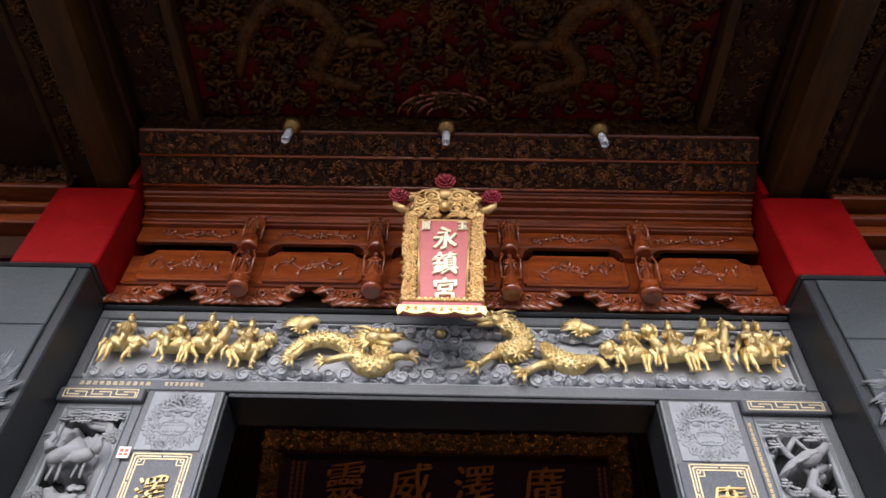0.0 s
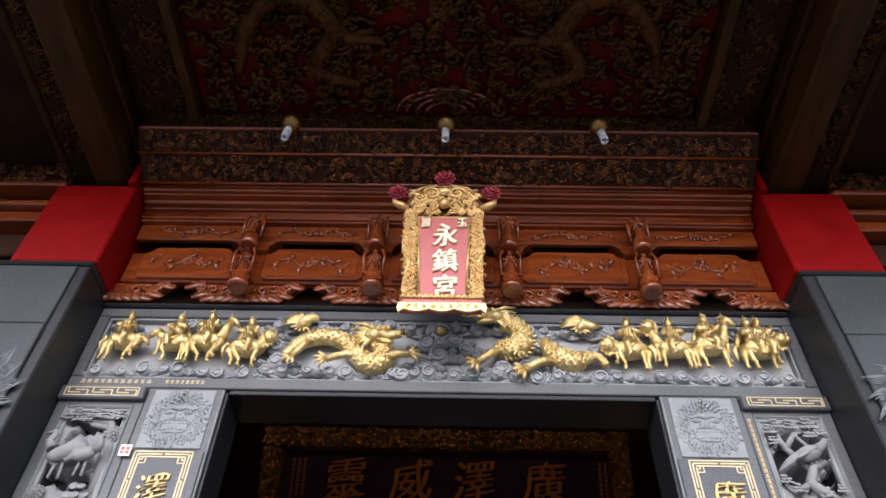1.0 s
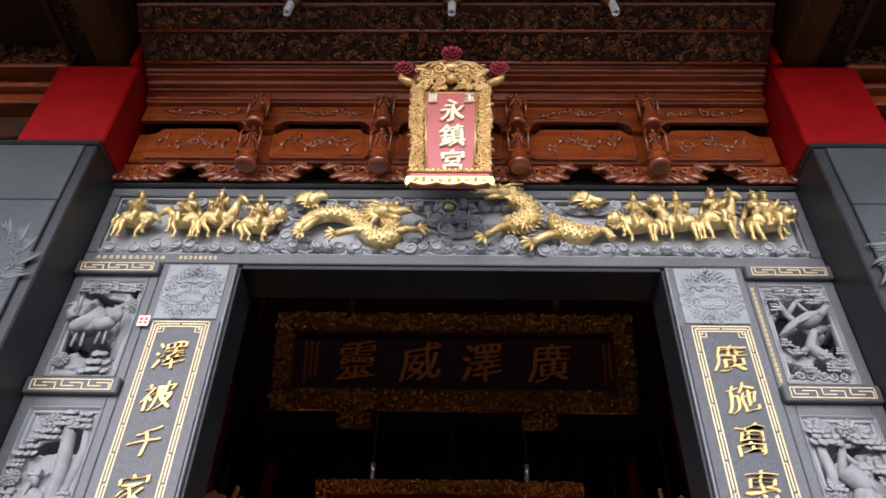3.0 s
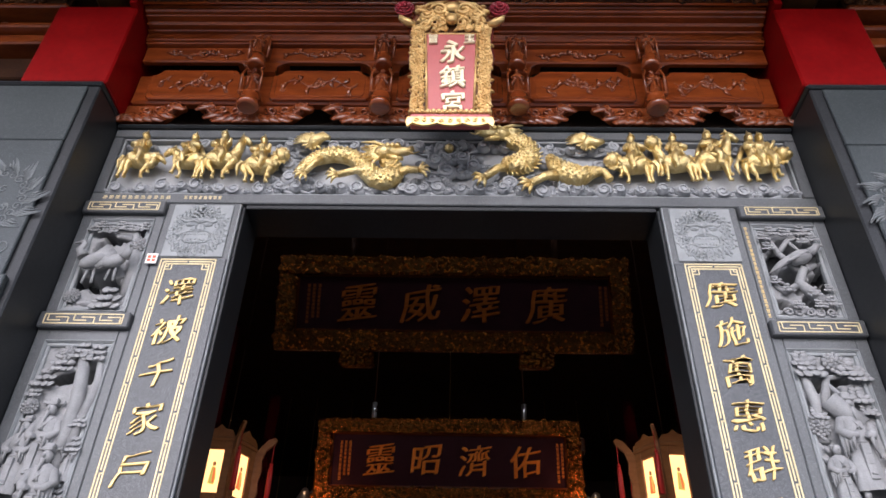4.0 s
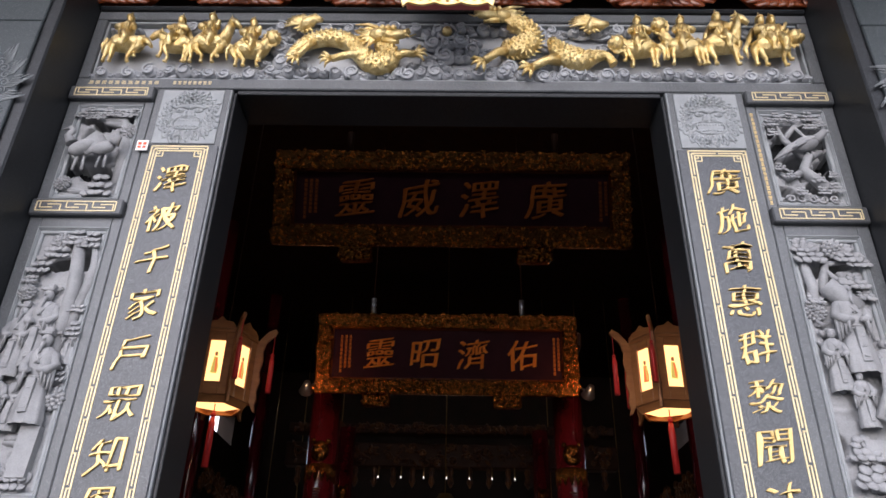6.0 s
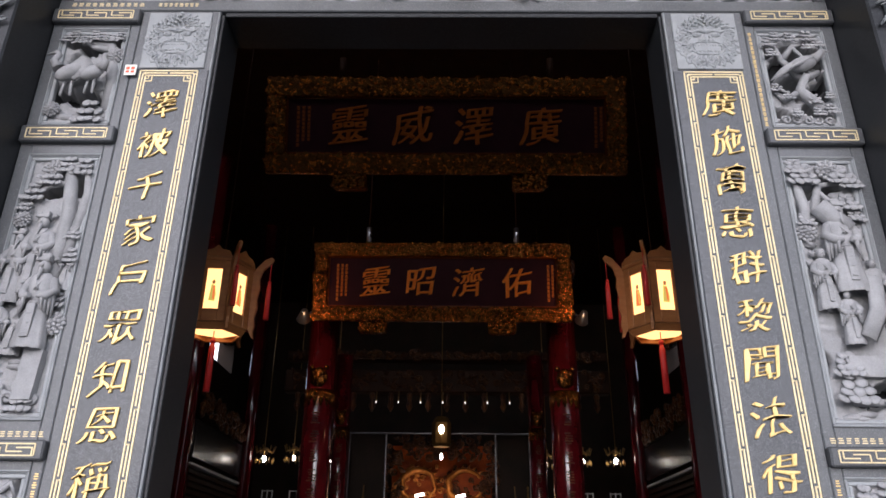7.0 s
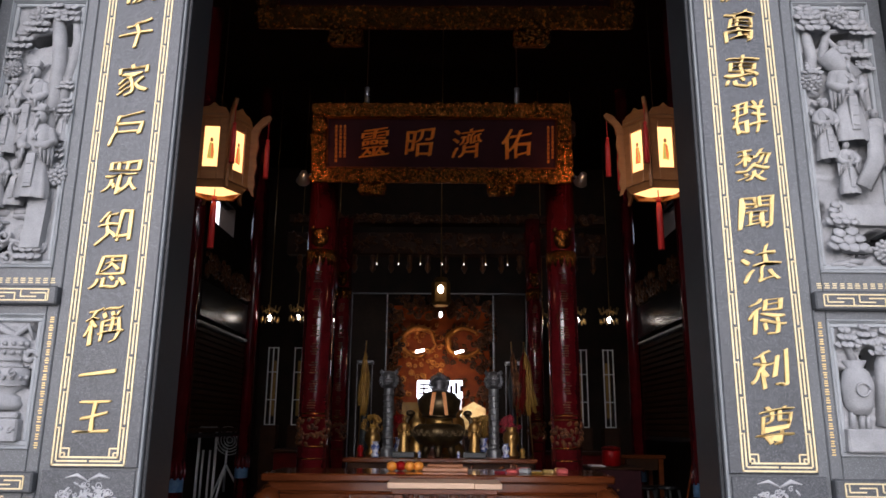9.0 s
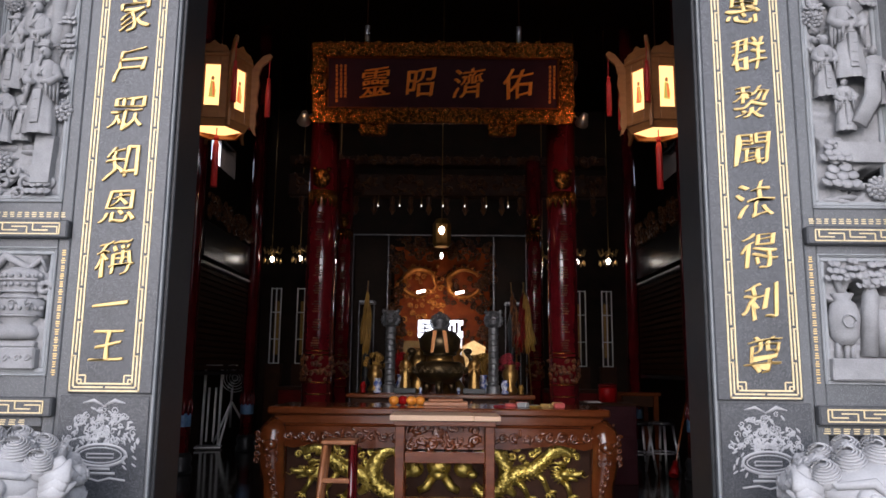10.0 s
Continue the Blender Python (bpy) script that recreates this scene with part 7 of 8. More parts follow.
def plaque(name, x0, x1, zb, zt, yb, lean, text, size, back, frame_w, label, shaded, letter_mat):
    th = thing(name, label, "plaque", "hanging plaques in the hall")
    w, h = x1 - x0, zt - zb
    m = Mesh().box(-w / 2 + 0.02, w / 2 - 0.02, 0.0, 0.05, 0.02, h - 0.02, 0.005)
    part("panel", m, back, th)
    f = frame_w
    for nm, (a, b, c, d) in (("top_rail", (-w / 2, w / 2, h - f, h)), ("bottom_rail", (-w / 2, w / 2, 0, f)), ("side_rail", (-w / 2, -w / 2 + f, f, h - f)), ("side_rail", (w / 2 - f, w / 2, f, h - f))):
        m = Mesh().box(a, b, -0.03, 0.04, c, d, 0.012)
        n = int((b - a) * (d - c) * 2600)
        for _ in range(n):
            r = rnd.uniform(0.012, 0.032)
            x, z = rnd.uniform(a + 0.01, b - 0.01), rnd.uniform(c + 0.01, d - 0.01)
            if rnd.random() < 0.5:
                m.tube(spiral(x, -0.034, z, r, 1.2, rnd.uniform(0, 6), 1, 8), r * 0.33, 5)
            else:
                m.blob((x, -0.032, z), (r, r * 0.6, r * 0.45), pose(0, 0, 0, 0, rnd.uniform(0, 180), 0).to_3x3(), 6, 4)
        # the upper plaque takes the gilt that has shade in its colour
        part(nm, m, GOLD_SHADED if shaded else GOLD_GLINT, th, "dark gilt carved rail")
    m = Mesh().box(-w / 2 + f, w / 2 - f, -0.012, 0.0, f, f + 0.02, 0.004).box(-w / 2 + f, w / 2 - f, -0.012, 0.0, h - f - 0.02, h - f, 0.004)
    m.box(-w / 2 + f, -w / 2 + f + 0.02, -0.012, 0.0, f + 0.02, h - f - 0.02, 0.004).box(w / 2 - f - 0.02, w / 2 - f, -0.012, 0.0, f + 0.02, h - f - 0.02, 0.004)
    part("inner_bead", m, RED_WOOD, th)
    for ch, u in text:
        o = part("character", letters(ch, size, 0.010, -0.017, 0.08, 0.06, 0.055, 0.12), letter_mat, th, "gilt character")
        o.location = (u, -0.012, h / 2)
    for u, n in ((-w / 2 + f + 0.1, 3), (w / 2 - f - 0.09, 2)):
        for k in range(n):
            b = bars("inscription", u - 0.01 + k * 0.045, u + 0.012 + k * 0.045, f + 0.06 + (0.05 if k else 0), h - f - 0.08, -0.0015, 9, True, letter_mat, th)
    for u in (-0.31 * w * 0.85, 0.27 * w * 0.85):
        m = Mesh().box(u - 0.14, u + 0.14, -0.04, 0.1, -0.13, -0.005, 0.02)
        for _ in range(40):
            m.blob((u + rnd.uniform(-0.13, 0.13), -0.045, rnd.uniform(-0.12, -0.01)), (0.03, 0.02, 0.02), None, 6, 4)
        part("gilt_block", m, GOLD_GLINT, th, "gilt carved support block")
    for u in (-0.29 * w, 0.29 * w):
        part("hanger", Mesh().tube([(u, 0.0, h - 0.02), (u, 0.0, h + 0.17)], 0.028, 8), WOOD_DARK if shaded else STEEL, th)
        rise = 7.0 - zb - (h + 0.15) * math.cos(radians(lean))
        part("hanger_rod", Mesh().tube([(u, 0.0, h + 0.15), (u, rise * math.sin(radians(lean)), h + 0.15 + rise * math.cos(radians(lean)))], 0.006, 6), WOOD_DARK, th)
    th.matrix_world = pose((x0 + x1) / 2, yb, zb, lean, 0, 0)
    return th


plaque("upper_plaque", -1.475, 1.485, 4.41, 5.22, 2.5, 17, (("靈", -0.80), ("威", -0.28), ("澤", 0.23), ("廣", 0.78)), 0.34, BLUE_BLACK, 0.16, "dark plaque, shade put into its gilt frame and four characters", True, LETTER_SHADED)
plaque("lower_plaque", -1.385, 1.31, 3.80, 4.64, 4.5, 9, (("靈", -0.70), ("昭", -0.23), ("濟", 0.27), ("佑", 0.78)), 0.33, BLUE_BLACK, 0.15, "purple-black plaque with gilt frame and orange characters", False, LETTER_ORANGE)


def column(x, y, r, h, decorated, label):
    th = thing("column", label, "column", "red lacquer columns in the hall")
    part("shaft", Mesh().lathe([(r, 0.25), (r, h)], (x, y, 0), 28), COL_RED, th)
    part("stone_base", Mesh().lathe([(r * 1.5, 0), (r * 1.5, 0.06), (r * 1.25, 0.1), (r * 1.45, 0.18), (r * 1.1, 0.249)], (x, y, 0), 24), STONE_DARK, th)
    if not decorated:
        part("painted_foot", Mesh().lathe([(r * 1.02, 0.56), (r * 1.03, 0.60), (r * 1.03, 0.70), (r * 1.02, 0.72)], (x, y, 0), 24, False), TEMPLE_BLUE, th, "blue painted band")
        m = Mesh()
        for k in range(10):
            t = k * math.pi / 5
            d = Vector((math.cos(t), math.sin(t), 0))
            m.tube([Vector((x, y, 0.70)) + d * r * 1.0, Vector((x, y, 0.78)) + d * r * 1.03, Vector((x, y, 0.9)) + d * r], [0.022, 0.03, 0.006], 6, 0.4)
        part("painted_petals", m, COL_RED, th, "red painted petals")
    if decorated:
        z1 = 3.3 if decorated == 1 else 3.45
        m = Mesh()
        for z in (1.02, 1.14, 1.42, 1.46):
            m.lathe([(r * 1.02, z), (r * 1.04, z + 0.008), (r * 1.02, z + 0.016)], (x, y, 0), 28)
        part("gilt_rings", m, GOLD_GLINT, th)
        m = Mesh()
        for k in range(50):
            a, z = rnd.uniform(math.pi, 2 * math.pi), rnd.uniform(1.17, 1.41)
            m.blob((x + r * math.cos(a), y + r * math.sin(a), z), (0.02, 0.012, 0.03), pose(0, 0, 0, 0, rnd.uniform(0, 180), 0).to_3x3(), 6, 4)
        part("painted_band", m, WOOD_GILT, th, "faded painted flower band")
        m = Mesh().blob((x, y - r * 0.95, z1), (r * 0.62, 0.05, 0.11), None, 12, 8)
        for s in (-1, 1):
            m.blob((x + s * r * 0.3, y - r - 0.045, z1 + 0.03), 0.026, None, 8, 5).blob((x + s * r * 0.5, y - r, z1 + 0.1), 0.03, None, 7, 5)
        m.blob((x, y - r - 0.055, z1 - 0.02), (0.03, 0.025, 0.022))
        part("gilt_mask", m, GOLD_GLINT, th, "gilt beast mask")
        m = Mesh()
        for k in range(40):
            a = math.pi + k * math.pi / 40
            m.tube([(x + r * 1.02 * math.cos(a), y + r * 1.02 * math.sin(a), z1 - 0.12), (x + r * 1.02 * math.cos(a), y + r * 1.02 * math.sin(a), z1 - 0.2 - 0.1 * abs(math.sin(k * 0.6)))], 0.006, 4)
        part("gilt_fringe", m, GOLD_GLINT, th)
        m = Mesh()
        for k in range(9):
            z = z1 - 0.42 - k * 0.19
            if z > 1.5:
                for q in range(5):
                    m.box(x - 0.05 + rnd.uniform(0, 0.03), x + 0.05 - rnd.uniform(0, 0.03), y - r * 1.03 - 0.004, y - r * 0.9, z - 0.06 + q * 0.026, z - 0.048 + q * 0.026, 0.003)
        part("couplet_bars", m, WOOD_GILT, th, "dull gilt lettering bars")
    return th


column(-1.33, 5.0, 0.155, 4.5, 1, "red lacquer column with gilt mask behind the offering table")
column(1.255, 5.0, 0.155, 4.5, 1, "red lacquer column with gilt mask behind the offering table")
column(-1.52, 8.0, 0.12, 4.39, 2, "slim dark red column beside the shrine")
column(1.30, 8.0, 0.12, 4.39, 2, "slim dark red column beside the shrine")
for x, y in ((-3.24, 6.5), (3.09, 6.5), (-3.12, 9.0), (2.98, 9.0)):
    column(x, y, 0.1, 7.0, 0, "plain dark red side column")
for x in (-1.53, 1.46):
    th = thing("spot_lamp", "small grey spot lamp clamped to a column", "lamp", "spot lamps on the columns")
    part("body", Mesh().lathe([(0.03, 0.1), (0.05, 0.04), (0.075, -0.03), (0.06, -0.05)], (x, 4.78, 3.93), 14, True, pose(0, 0, 0, 50, 20, 0).to_3x3()), STEEL, th)
    sp = new("spot_lamp_light", bpy.data.lights.new("spot_lamp_light", "POINT"))
    sp.data.energy, sp.data.color, sp.data.shadow_soft_size = 2.4, (1.0, 0.5, 0.2), 0.05
    sp.location = (x * 0.95, 4.15, 3.86)
    part("bracket", Mesh().tube([(x, 4.8, 3.95), (x * 0.93, 4.9, 4.06)], 0.012, 6), STEEL, th)

# side screens between the side columns, with black boards above
for sx in (-1, 1):
    x = sx * 3.13 - 0.06
    th = thing("side_screen", "dark slatted side screen under a black lacquer board", "screen", "side screens of the hall")
    part("header_board", Mesh().box(x - 0.04, x + 0.04, 6.62, 8.88, 2.72, 3.2, 0.01), GLOSS_BLACK, th, "black lacquer board")
    part("white_rail", Mesh().box(x - 0.05, x + 0.05, 6.62, 8.88, 2.62, 2.66, 0.008), WHITE_PAINT, th)
    for k in range(17):
        part("slat", Mesh().box(x - 0.02, x + 0.02, 6.62, 8.88, 1.25 + k * 0.08, 1.305 + k * 0.08, 0.006), WOOD_DARK, th)
    part("lower_rail", Mesh().box(x - 0.025, x + 0.025, 6.62, 8.88, 1.18, 1.24, 0.006), GLOSS_BLACK, th)
    m = Mesh()
    for k in range(110):
        y = rnd.uniform(6.65, 8.85)
        m.blob((x - sx * 0.05, y, 3.25 + rnd.uniform(0, 0.32)), (0.03, 0.07, 0.04), pose(0, 0, 0, rnd.uniform(0, 180)).to_3x3(), 6, 4)
    carve(part("carved_crest", m, WOOD_GILT, th, "dim carved crest"), 0.02)
    th2 = thing("window_1" if sx < 0 else "window_2", "small high side window letting daylight in", "window", kind="structure")
    xx = sx * 4.1
    m = Mesh().box(xx - 0.04, xx + 0.04, 9.2, 10.6, 4.72, 4.75, 0.004).box(xx - 0.04, xx + 0.04, 9.2, 10.6, 5.3, 5.33, 0.004).box(xx - 0.04, xx + 0.04, 9.88, 9.92, 4.75, 5.3, 0.004)
    part("window_frame", m, STEEL, th2)

# hall beams with dark carving, seen between plaques and columns
for y, z0, z1, x1 in ((4.9, 4.501, 4.68, 1.45), (8.2, 3.9, 4.25, 2.45), (8.25, 4.4, 4.55, 2.45)):
    th = thing("hall_beam", "dark carved and gilt cross beam in the hall", "timber beam", "cross beams of the hall")
    part("beam", Mesh().box(-x1, x1, y, y + 0.2, z0, z1, 0.02), WOOD_DARK, th)
    m = Mesh()
    scrolls(m, -x1 + 0.1, x1 - 0.1, z0 + 0.03, z1 - 0.03, y - 0.01, 160, 0.03, 0.07)
    part("scrollwork", m, WOOD_GILT, th)
for k in range(17):
    x = -2.24 + k * 0.28
    th = thing("hanging_post", "short dark gilt pendant post under a beam", "pendant", "pendant posts under the beam")
    part("pendant", Mesh().lathe([(0.01, -0.28), (0.05, -0.2), (0.03, -0.12), (0.045, -0.04), (0.03, 0)], (x, 8.25, 3.899), 10), WOOD_GILT, th)

# offering table
tb = thing("offering_table", "long red-brown carved offering table with gilt dragon front", "table")
part("top", Mesh().box(-1.42, 1.365, 3.28, 4.1, 0.925, 0.985, 0.012), RED_WOOD, tb, "polished red-brown top")
part("waist", Mesh().box(-1.37, 1.315, 3.33, 4.05, 0.845, 0.924, 0.006), RED_WOOD, tb)
part("waist_bead", Mesh().tube([(-1.40, 3.32, 0.842), (1.345, 3.32, 0.842)], 0.014, 8), RED_WOOD, tb)
m = Mesh().prism([(-1.44, 0.83), (-1.44, 0.72), (-1.2, 0.66), (-1.0, 0.70), (-0.6, 0.66), (-0.03, 0.69), (0.55, 0.66), (0.95, 0.70), (1.15, 0.66), (1.385, 0.72), (1.385, 0.83)], 3.30, 3.36)
scr = Mesh()
for k in range(28):
    x = -1.33 + k * 0.096
    scr.tube(spiral(x, 3.29, 0.755, rnd.uniform(0.03, 0.05), 1.4, rnd.uniform(0, 6), rnd.choice((-1, 1)), 12), 0.011, 6)
    scr.blob((x + 0.045, 3.292, 0.78 + rnd.uniform(-0.06, 0.03)), (0.04, 0.012, 0.014), pose(0, 0, 0, 0, rnd.uniform(0, 180), 0).to_3x3(), 7, 4)
part("apron", m, RED_WOOD, tb)
tagged(part("scroll_carving", scr, RED_WOOD, tb, "carved scrolls"), kind="stuff")
for s, x in ((-1, -1.33), (1, 1.275)):
    m = Mesh().tube([(x + s * 0.0, 3.38, 0.84), (x + s * 0.04, 3.34, 0.77), (x + s * 0.055, 3.33, 0.68), (x + s * 0.04, 3.33, 0.54), (x + s * 0.02, 3.36, 0.38), (x + s * 0.02, 3.36, 0.22), (x + s * 0.05, 3.34, 0.1), (x + s * 0.08, 3.32, 0.03)], [0.10, 0.115, 0.12, 0.105, 0.095, 0.09, 0.10, 0.09], 16)
    # a beast mask on the knee, curls down the shin
    m.blob((x + s * 0.04, 3.225, 0.69), (0.06, 0.04, 0.045), None, 10, 7).blob((x + s * 0.06, 3.205, 0.655), (0.035, 0.03, 0.02), None, 8, 5)
    for q in (-1, 1):
        m.blob((x + s * 0.06 + q * 0.035, 3.205, 0.715), 0.018, None, 8, 5)
        for k in range(5):
            m.tube(spiral(x + s * 0.07 + q * 0.075, 3.24, 0.77 - k * 0.05, 0.026, 1.3, k, q, 10), 0.008, 5)
    for k in range(6):
        m.tube(spiral(x + s * (0.05 - 0.012 * k), 3.225 + 0.006 * k, 0.58 - k * 0.055, 0.034 - 0.002 * k, 1.4, k * 1.1, 1 if k % 2 else -1, 12), 0.009, 6)
    part("leg", m, RED_WOOD, tb, "carved cabriole leg")
    part("back_leg", Mesh().box(x - 0.06, x + 0.06, 3.92, 4.04, 0.0, 0.845, 0.01), RED_WOOD, tb)
part("front_board", Mesh().box(-1.27, 1.22, 3.40, 3.44, 0.12, 0.72, 0.005), WOOD_DARK, tb)
part("foot_rail", Mesh().box(-1.3, 1.24, 3.36, 3.44, 0.04, 0.119, 0.01), RED_WOOD, tb)
for cx, hand in ((-0.87, 1), (0.80, -1)):
    m = Mesh()
    serpent(m, [(cx - hand * 0.26, 0.62), (cx - hand * 0.14, 0.66), (cx - hand * 0.04, 0.58), (cx + hand * 0.06, 0.50), (cx + hand * 0.20, 0.46), (cx + hand * 0.28, 0.38), (cx + hand * 0.2, 0.3)], [0.03, 0.045, 0.05, 0.06, 0.065, 0.05, 0.02], 3.375, scale_r=0.33)
    dragon_head(m, cx - hand * 0.2, 0.47, 0.17, 3.385, -hand)
    paw(m, (cx + hand * 0.04, 0.48), (cx - hand * 0.06, 0.34), 0.032, 3.38), paw(m, (cx + hand * 0.2, 0.42), (cx + hand * 0.1, 0.29), 0.032, 3.38), paw(m, (cx - hand * 0.18, 0.42), (cx - hand * 0.24, 0.31), 0.03, 3.38)
    for k in range(16):
        f = k / 15
        m.tube(spiral(cx + hand * (-0.3 + 0.6 * f), 3.385, 0.60 + 0.06 * math.sin(k * 1.7), 0.032, 1.2, k, hand, 9), 0.013, 6)
    part("gilt_dragon", m, GOLD_TABLE, tb, "gilt carved dragon")
for cx, hand in ((-0.43, 1), (0.40, -1)):
    m = Mesh()
    pts = [(cx + hand * 0.14, 0.62), (cx - hand * 0.02, 0.64), (cx - hand * 0.12, 0.52), (cx - hand * 0.1, 0.38), (cx + hand * 0.04, 0.3), (cx + hand * 0.14, 0.38)]
    serpent(m, pts, [0.02, 0.05, 0.06, 0.065, 0.055, 0.03], 3.37, scale_r=0.33)
    part("gilt_coil", m, GOLD_TABLE, tb, "gilt carved coil")
m = Mesh().blob((-0.02, 3.37, 0.52), (0.10, 0.06, 0.10), None, 14, 9).blob((-0.02, 3.33, 0.46), (0.07, 0.05, 0.04), None, 12, 8)
for s in (-1, 1):
    m.blob((-0.02 + s * 0.05, 3.32, 0.55), 0.026), m.tube([(-0.02 + s * 0.03, 3.35, 0.6), (-0.02 + s * 0.12, 3.36, 0.66)], [0.03, 0.01], 6)
    m.tube([(-0.02 + s * 0.05, 3.36, 0.44), (-0.02 + s * 0.10, 3.35, 0.36), (-0.02 + s * 0.16, 3.36, 0.33)], [0.04, 0.035, 0.03], 7)
    m.blob((-0.02 + s * 0.2, 3.37, 0.5), (0.08, 0.05, 0.07), None, 12, 8).blob((-0.02 + s * 0.27, 3.35, 0.46), (0.045, 0.04, 0.035), None, 10, 6)
    for k in range(7):
        m.tube(spiral(-0.02 + s * (0.12 + 0.025 * k), 3.37, 0.58 + 0.02 * math.sin(k * 2), 0.03, 1.2, k, s, 9), 0.012, 6)
tagged(part("gilt_mask", m, GOLD_TABLE, tb, "gilt carved beast masks"), kind="stuff")

# plain stand in front of it
st = thing("front_stand", "plain brown wooden stand with a pale board on top", "stand")
part("pale_board", Mesh().box(-0.375, 0.24, 2.68, 3.1, 0.925, 0.966, 0.004).box(0.242, 0.437, 2.68, 3.1, 0.925, 0.963, 0.004), PALE_WOOD, st, "pale wooden board")
part("frame_top", Mesh().box(-0.345, 0.405, 2.71, 3.08, 0.885, 0.924, 0.005), RED_WOOD, st)
for x in (-0.33, 0.33):
    for y in (2.72, 3.01):
        part("leg", Mesh().box(x - 0.005, x + 0.065, y, y + 0.06, 0, 0.884, 0.005), RED_WOOD, st)
part("rail", Mesh().box(-0.264, 0.324, 2.73, 2.77, 0.62, 0.7, 0.005), RED_WOOD, st)
part("rail", Mesh().box(-0.264, 0.324, 2.73, 2.77, 0.3, 0.38, 0.005), RED_WOOD, st)
m = Mesh()
scrolls(m, -0.25, 0.31, 0.72, 0.87, 2.86, 60, 0.02, 0.045)
part("carved_insert", m.box(-0.264, 0.324, 2.87, 2.89, 0.705, 0.88, 0), RED_WOOD, st)
# light stool with slanting legs
ch = thing("wooden_stool", "orange-brown wooden stool with slanting legs", "stool")
part("seat", Mesh().box(-0.84, -0.6, 2.52, 2.74, 0.765, 0.795, 0.006), ORANGE_WOOD, ch)
for x, dx in ((-0.815, -0.08), (-0.625, 0.0)):
    for y in (2.55, 2.71):
        o = part("leg", Mesh().tube([(x, y, 0.765), (x + dx, y, 0.0)], 0.024, 4), ORANGE_WOOD if dx else COL_RED, ch)
for z in (0.5, 0.22):
    part("rung", Mesh().box(-0.86, -0.61, 2.54, 2.56, z, z + 0.035, 0.004), ORANGE_WOOD, ch)

# things on the offering table
def fruit(x, y, z, r, col, name, label):
    th = thing(name, label, "fruit", "fruit on the offering table")
    part("flesh", Mesh().lathe([(r * 0.2, 0), (r * 0.75, r * 0.2), (r, r * 0.8), (r * 0.85, r * 1.4), (r * 0.3, r * 1.75), (0.004, r * 1.65)], (x, y, z), 14), col, th)
    part("stem", Mesh().tube([(x, y, z + r * 1.6), (x + 0.004, y, z + r * 1.95)], 0.003, 5), WOOD_DARK, th)


ORANGE = mat("orange_peel", (0.75, 0.24, 0.02), (0.85, 0.33, 0.04), 0.45, scale=20, fine=200, bump=0.3)
for k in range(4):
    fruit(-0.42 + 0.075 * k, 3.7 + 0.03 * (k % 2), 0.986, 0.045, ORANGE if k != 1 else RED_PAINT, "orange" if k != 1 else "apple", "round ripe fruit on the offering table")
th = thing("offering_tray", "low orange wooden tray with blocks on the table", "tray")
part("tray", Mesh().box(-0.16, 0.22, 3.62, 3.82, 0.986, 1.02, 0.006), ORANGE_WOOD, th)
part("block", Mesh().box(-0.12, 0.18, 3.66, 3.78, 1.021, 1.045, 0.008), ORANGE_WOOD, th)
cols = (RED_ROSE, PINK_RED, STONE_LIGHT, YELLOW, GOLD_PALE, PINK_RED, STONE_PIER)
for k in range(12):
    th = thing("offering_packet", "small coloured packet lying on the offering table", "packet", "packets on the offering table")
    x = 0.48 + (k % 6) * 0.1
    part("wrapper", Mesh().box(-0.045, 0.045, -0.03, 0.03, 0, 0.018 + 0.012 * (k % 3), 0.008), cols[k % 7], th)
    th.matrix_world = pose(x, 3.5 + 0.1 * (k // 6), 0.986, 0, 0, rnd.uniform(-40, 40))

# altar table behind, with censer, candle pillars and vessels
at = thing("altar_table", "dark red altar table behind the offering table", "table")
part("top", Mesh().box(-1.05, 0.98, 5.2, 6.0, 0.98, 1.03, 0.01), RED_WOOD, at)
part("front", Mesh().box(-1.0, 0.93, 5.26, 5.3, 0.2, 0.979, 0.005), WOOD_DARK, at)
for x in (-0.98, 0.85):
    part("leg", Mesh().box(x, x + 0.09, 5.3, 5.42, 0, 0.979, 0.01), RED_WOOD, at)
    part("leg", Mesh().box(x, x + 0.09, 5.86, 5.98, 0, 0.979, 0.01), RED_WOOD, at)
m = Mesh()
scrolls(m, -0.95, 0.88, 0.5, 0.94, 5.255, 150, 0.025, 0.055)
tagged(part("front_carving", m, RED_WOOD, at, "dark carved scrolls"), kind="stuff")
cs = thing("censer", "large dark bronze censer with gilt fittings on the altar", "censer")
CX, CY = -0.05, 5.5
part("bowl", Mesh().lathe([(0.10, 0.10), (0.20, 0.13), (0.27, 0.20), (0.285, 0.27), (0.26, 0.32), (0.22, 0.345)], (CX, CY, 1.031), 28), BRONZE, cs)
part("neck", Mesh().lathe([(0.16, 0.345), (0.15, 0.37), (0.15, 0.41)], (CX, CY, 1.031), 24), BRASS, cs, "polished brass neck")
part("rim", Mesh().lathe([(0.15, 0.41), (0.19, 0.42), (0.19, 0.435), (0.14, 0.44)], (CX, CY, 1.031), 28), BRONZE, cs)
m = Mesh()
for k in range(26):
    a = math.pi * (1 + k / 25)
    m.tube(spiral(CX + 0.28 * math.cos(a), CY + 0.29 * math.sin(a), 1.27 + 0.03 * (k % 2), 0.022, 1.2, k, 1, 9), 0.006, 5)
tagged(part("relief_band", m, BRONZE, cs), kind="stuff")
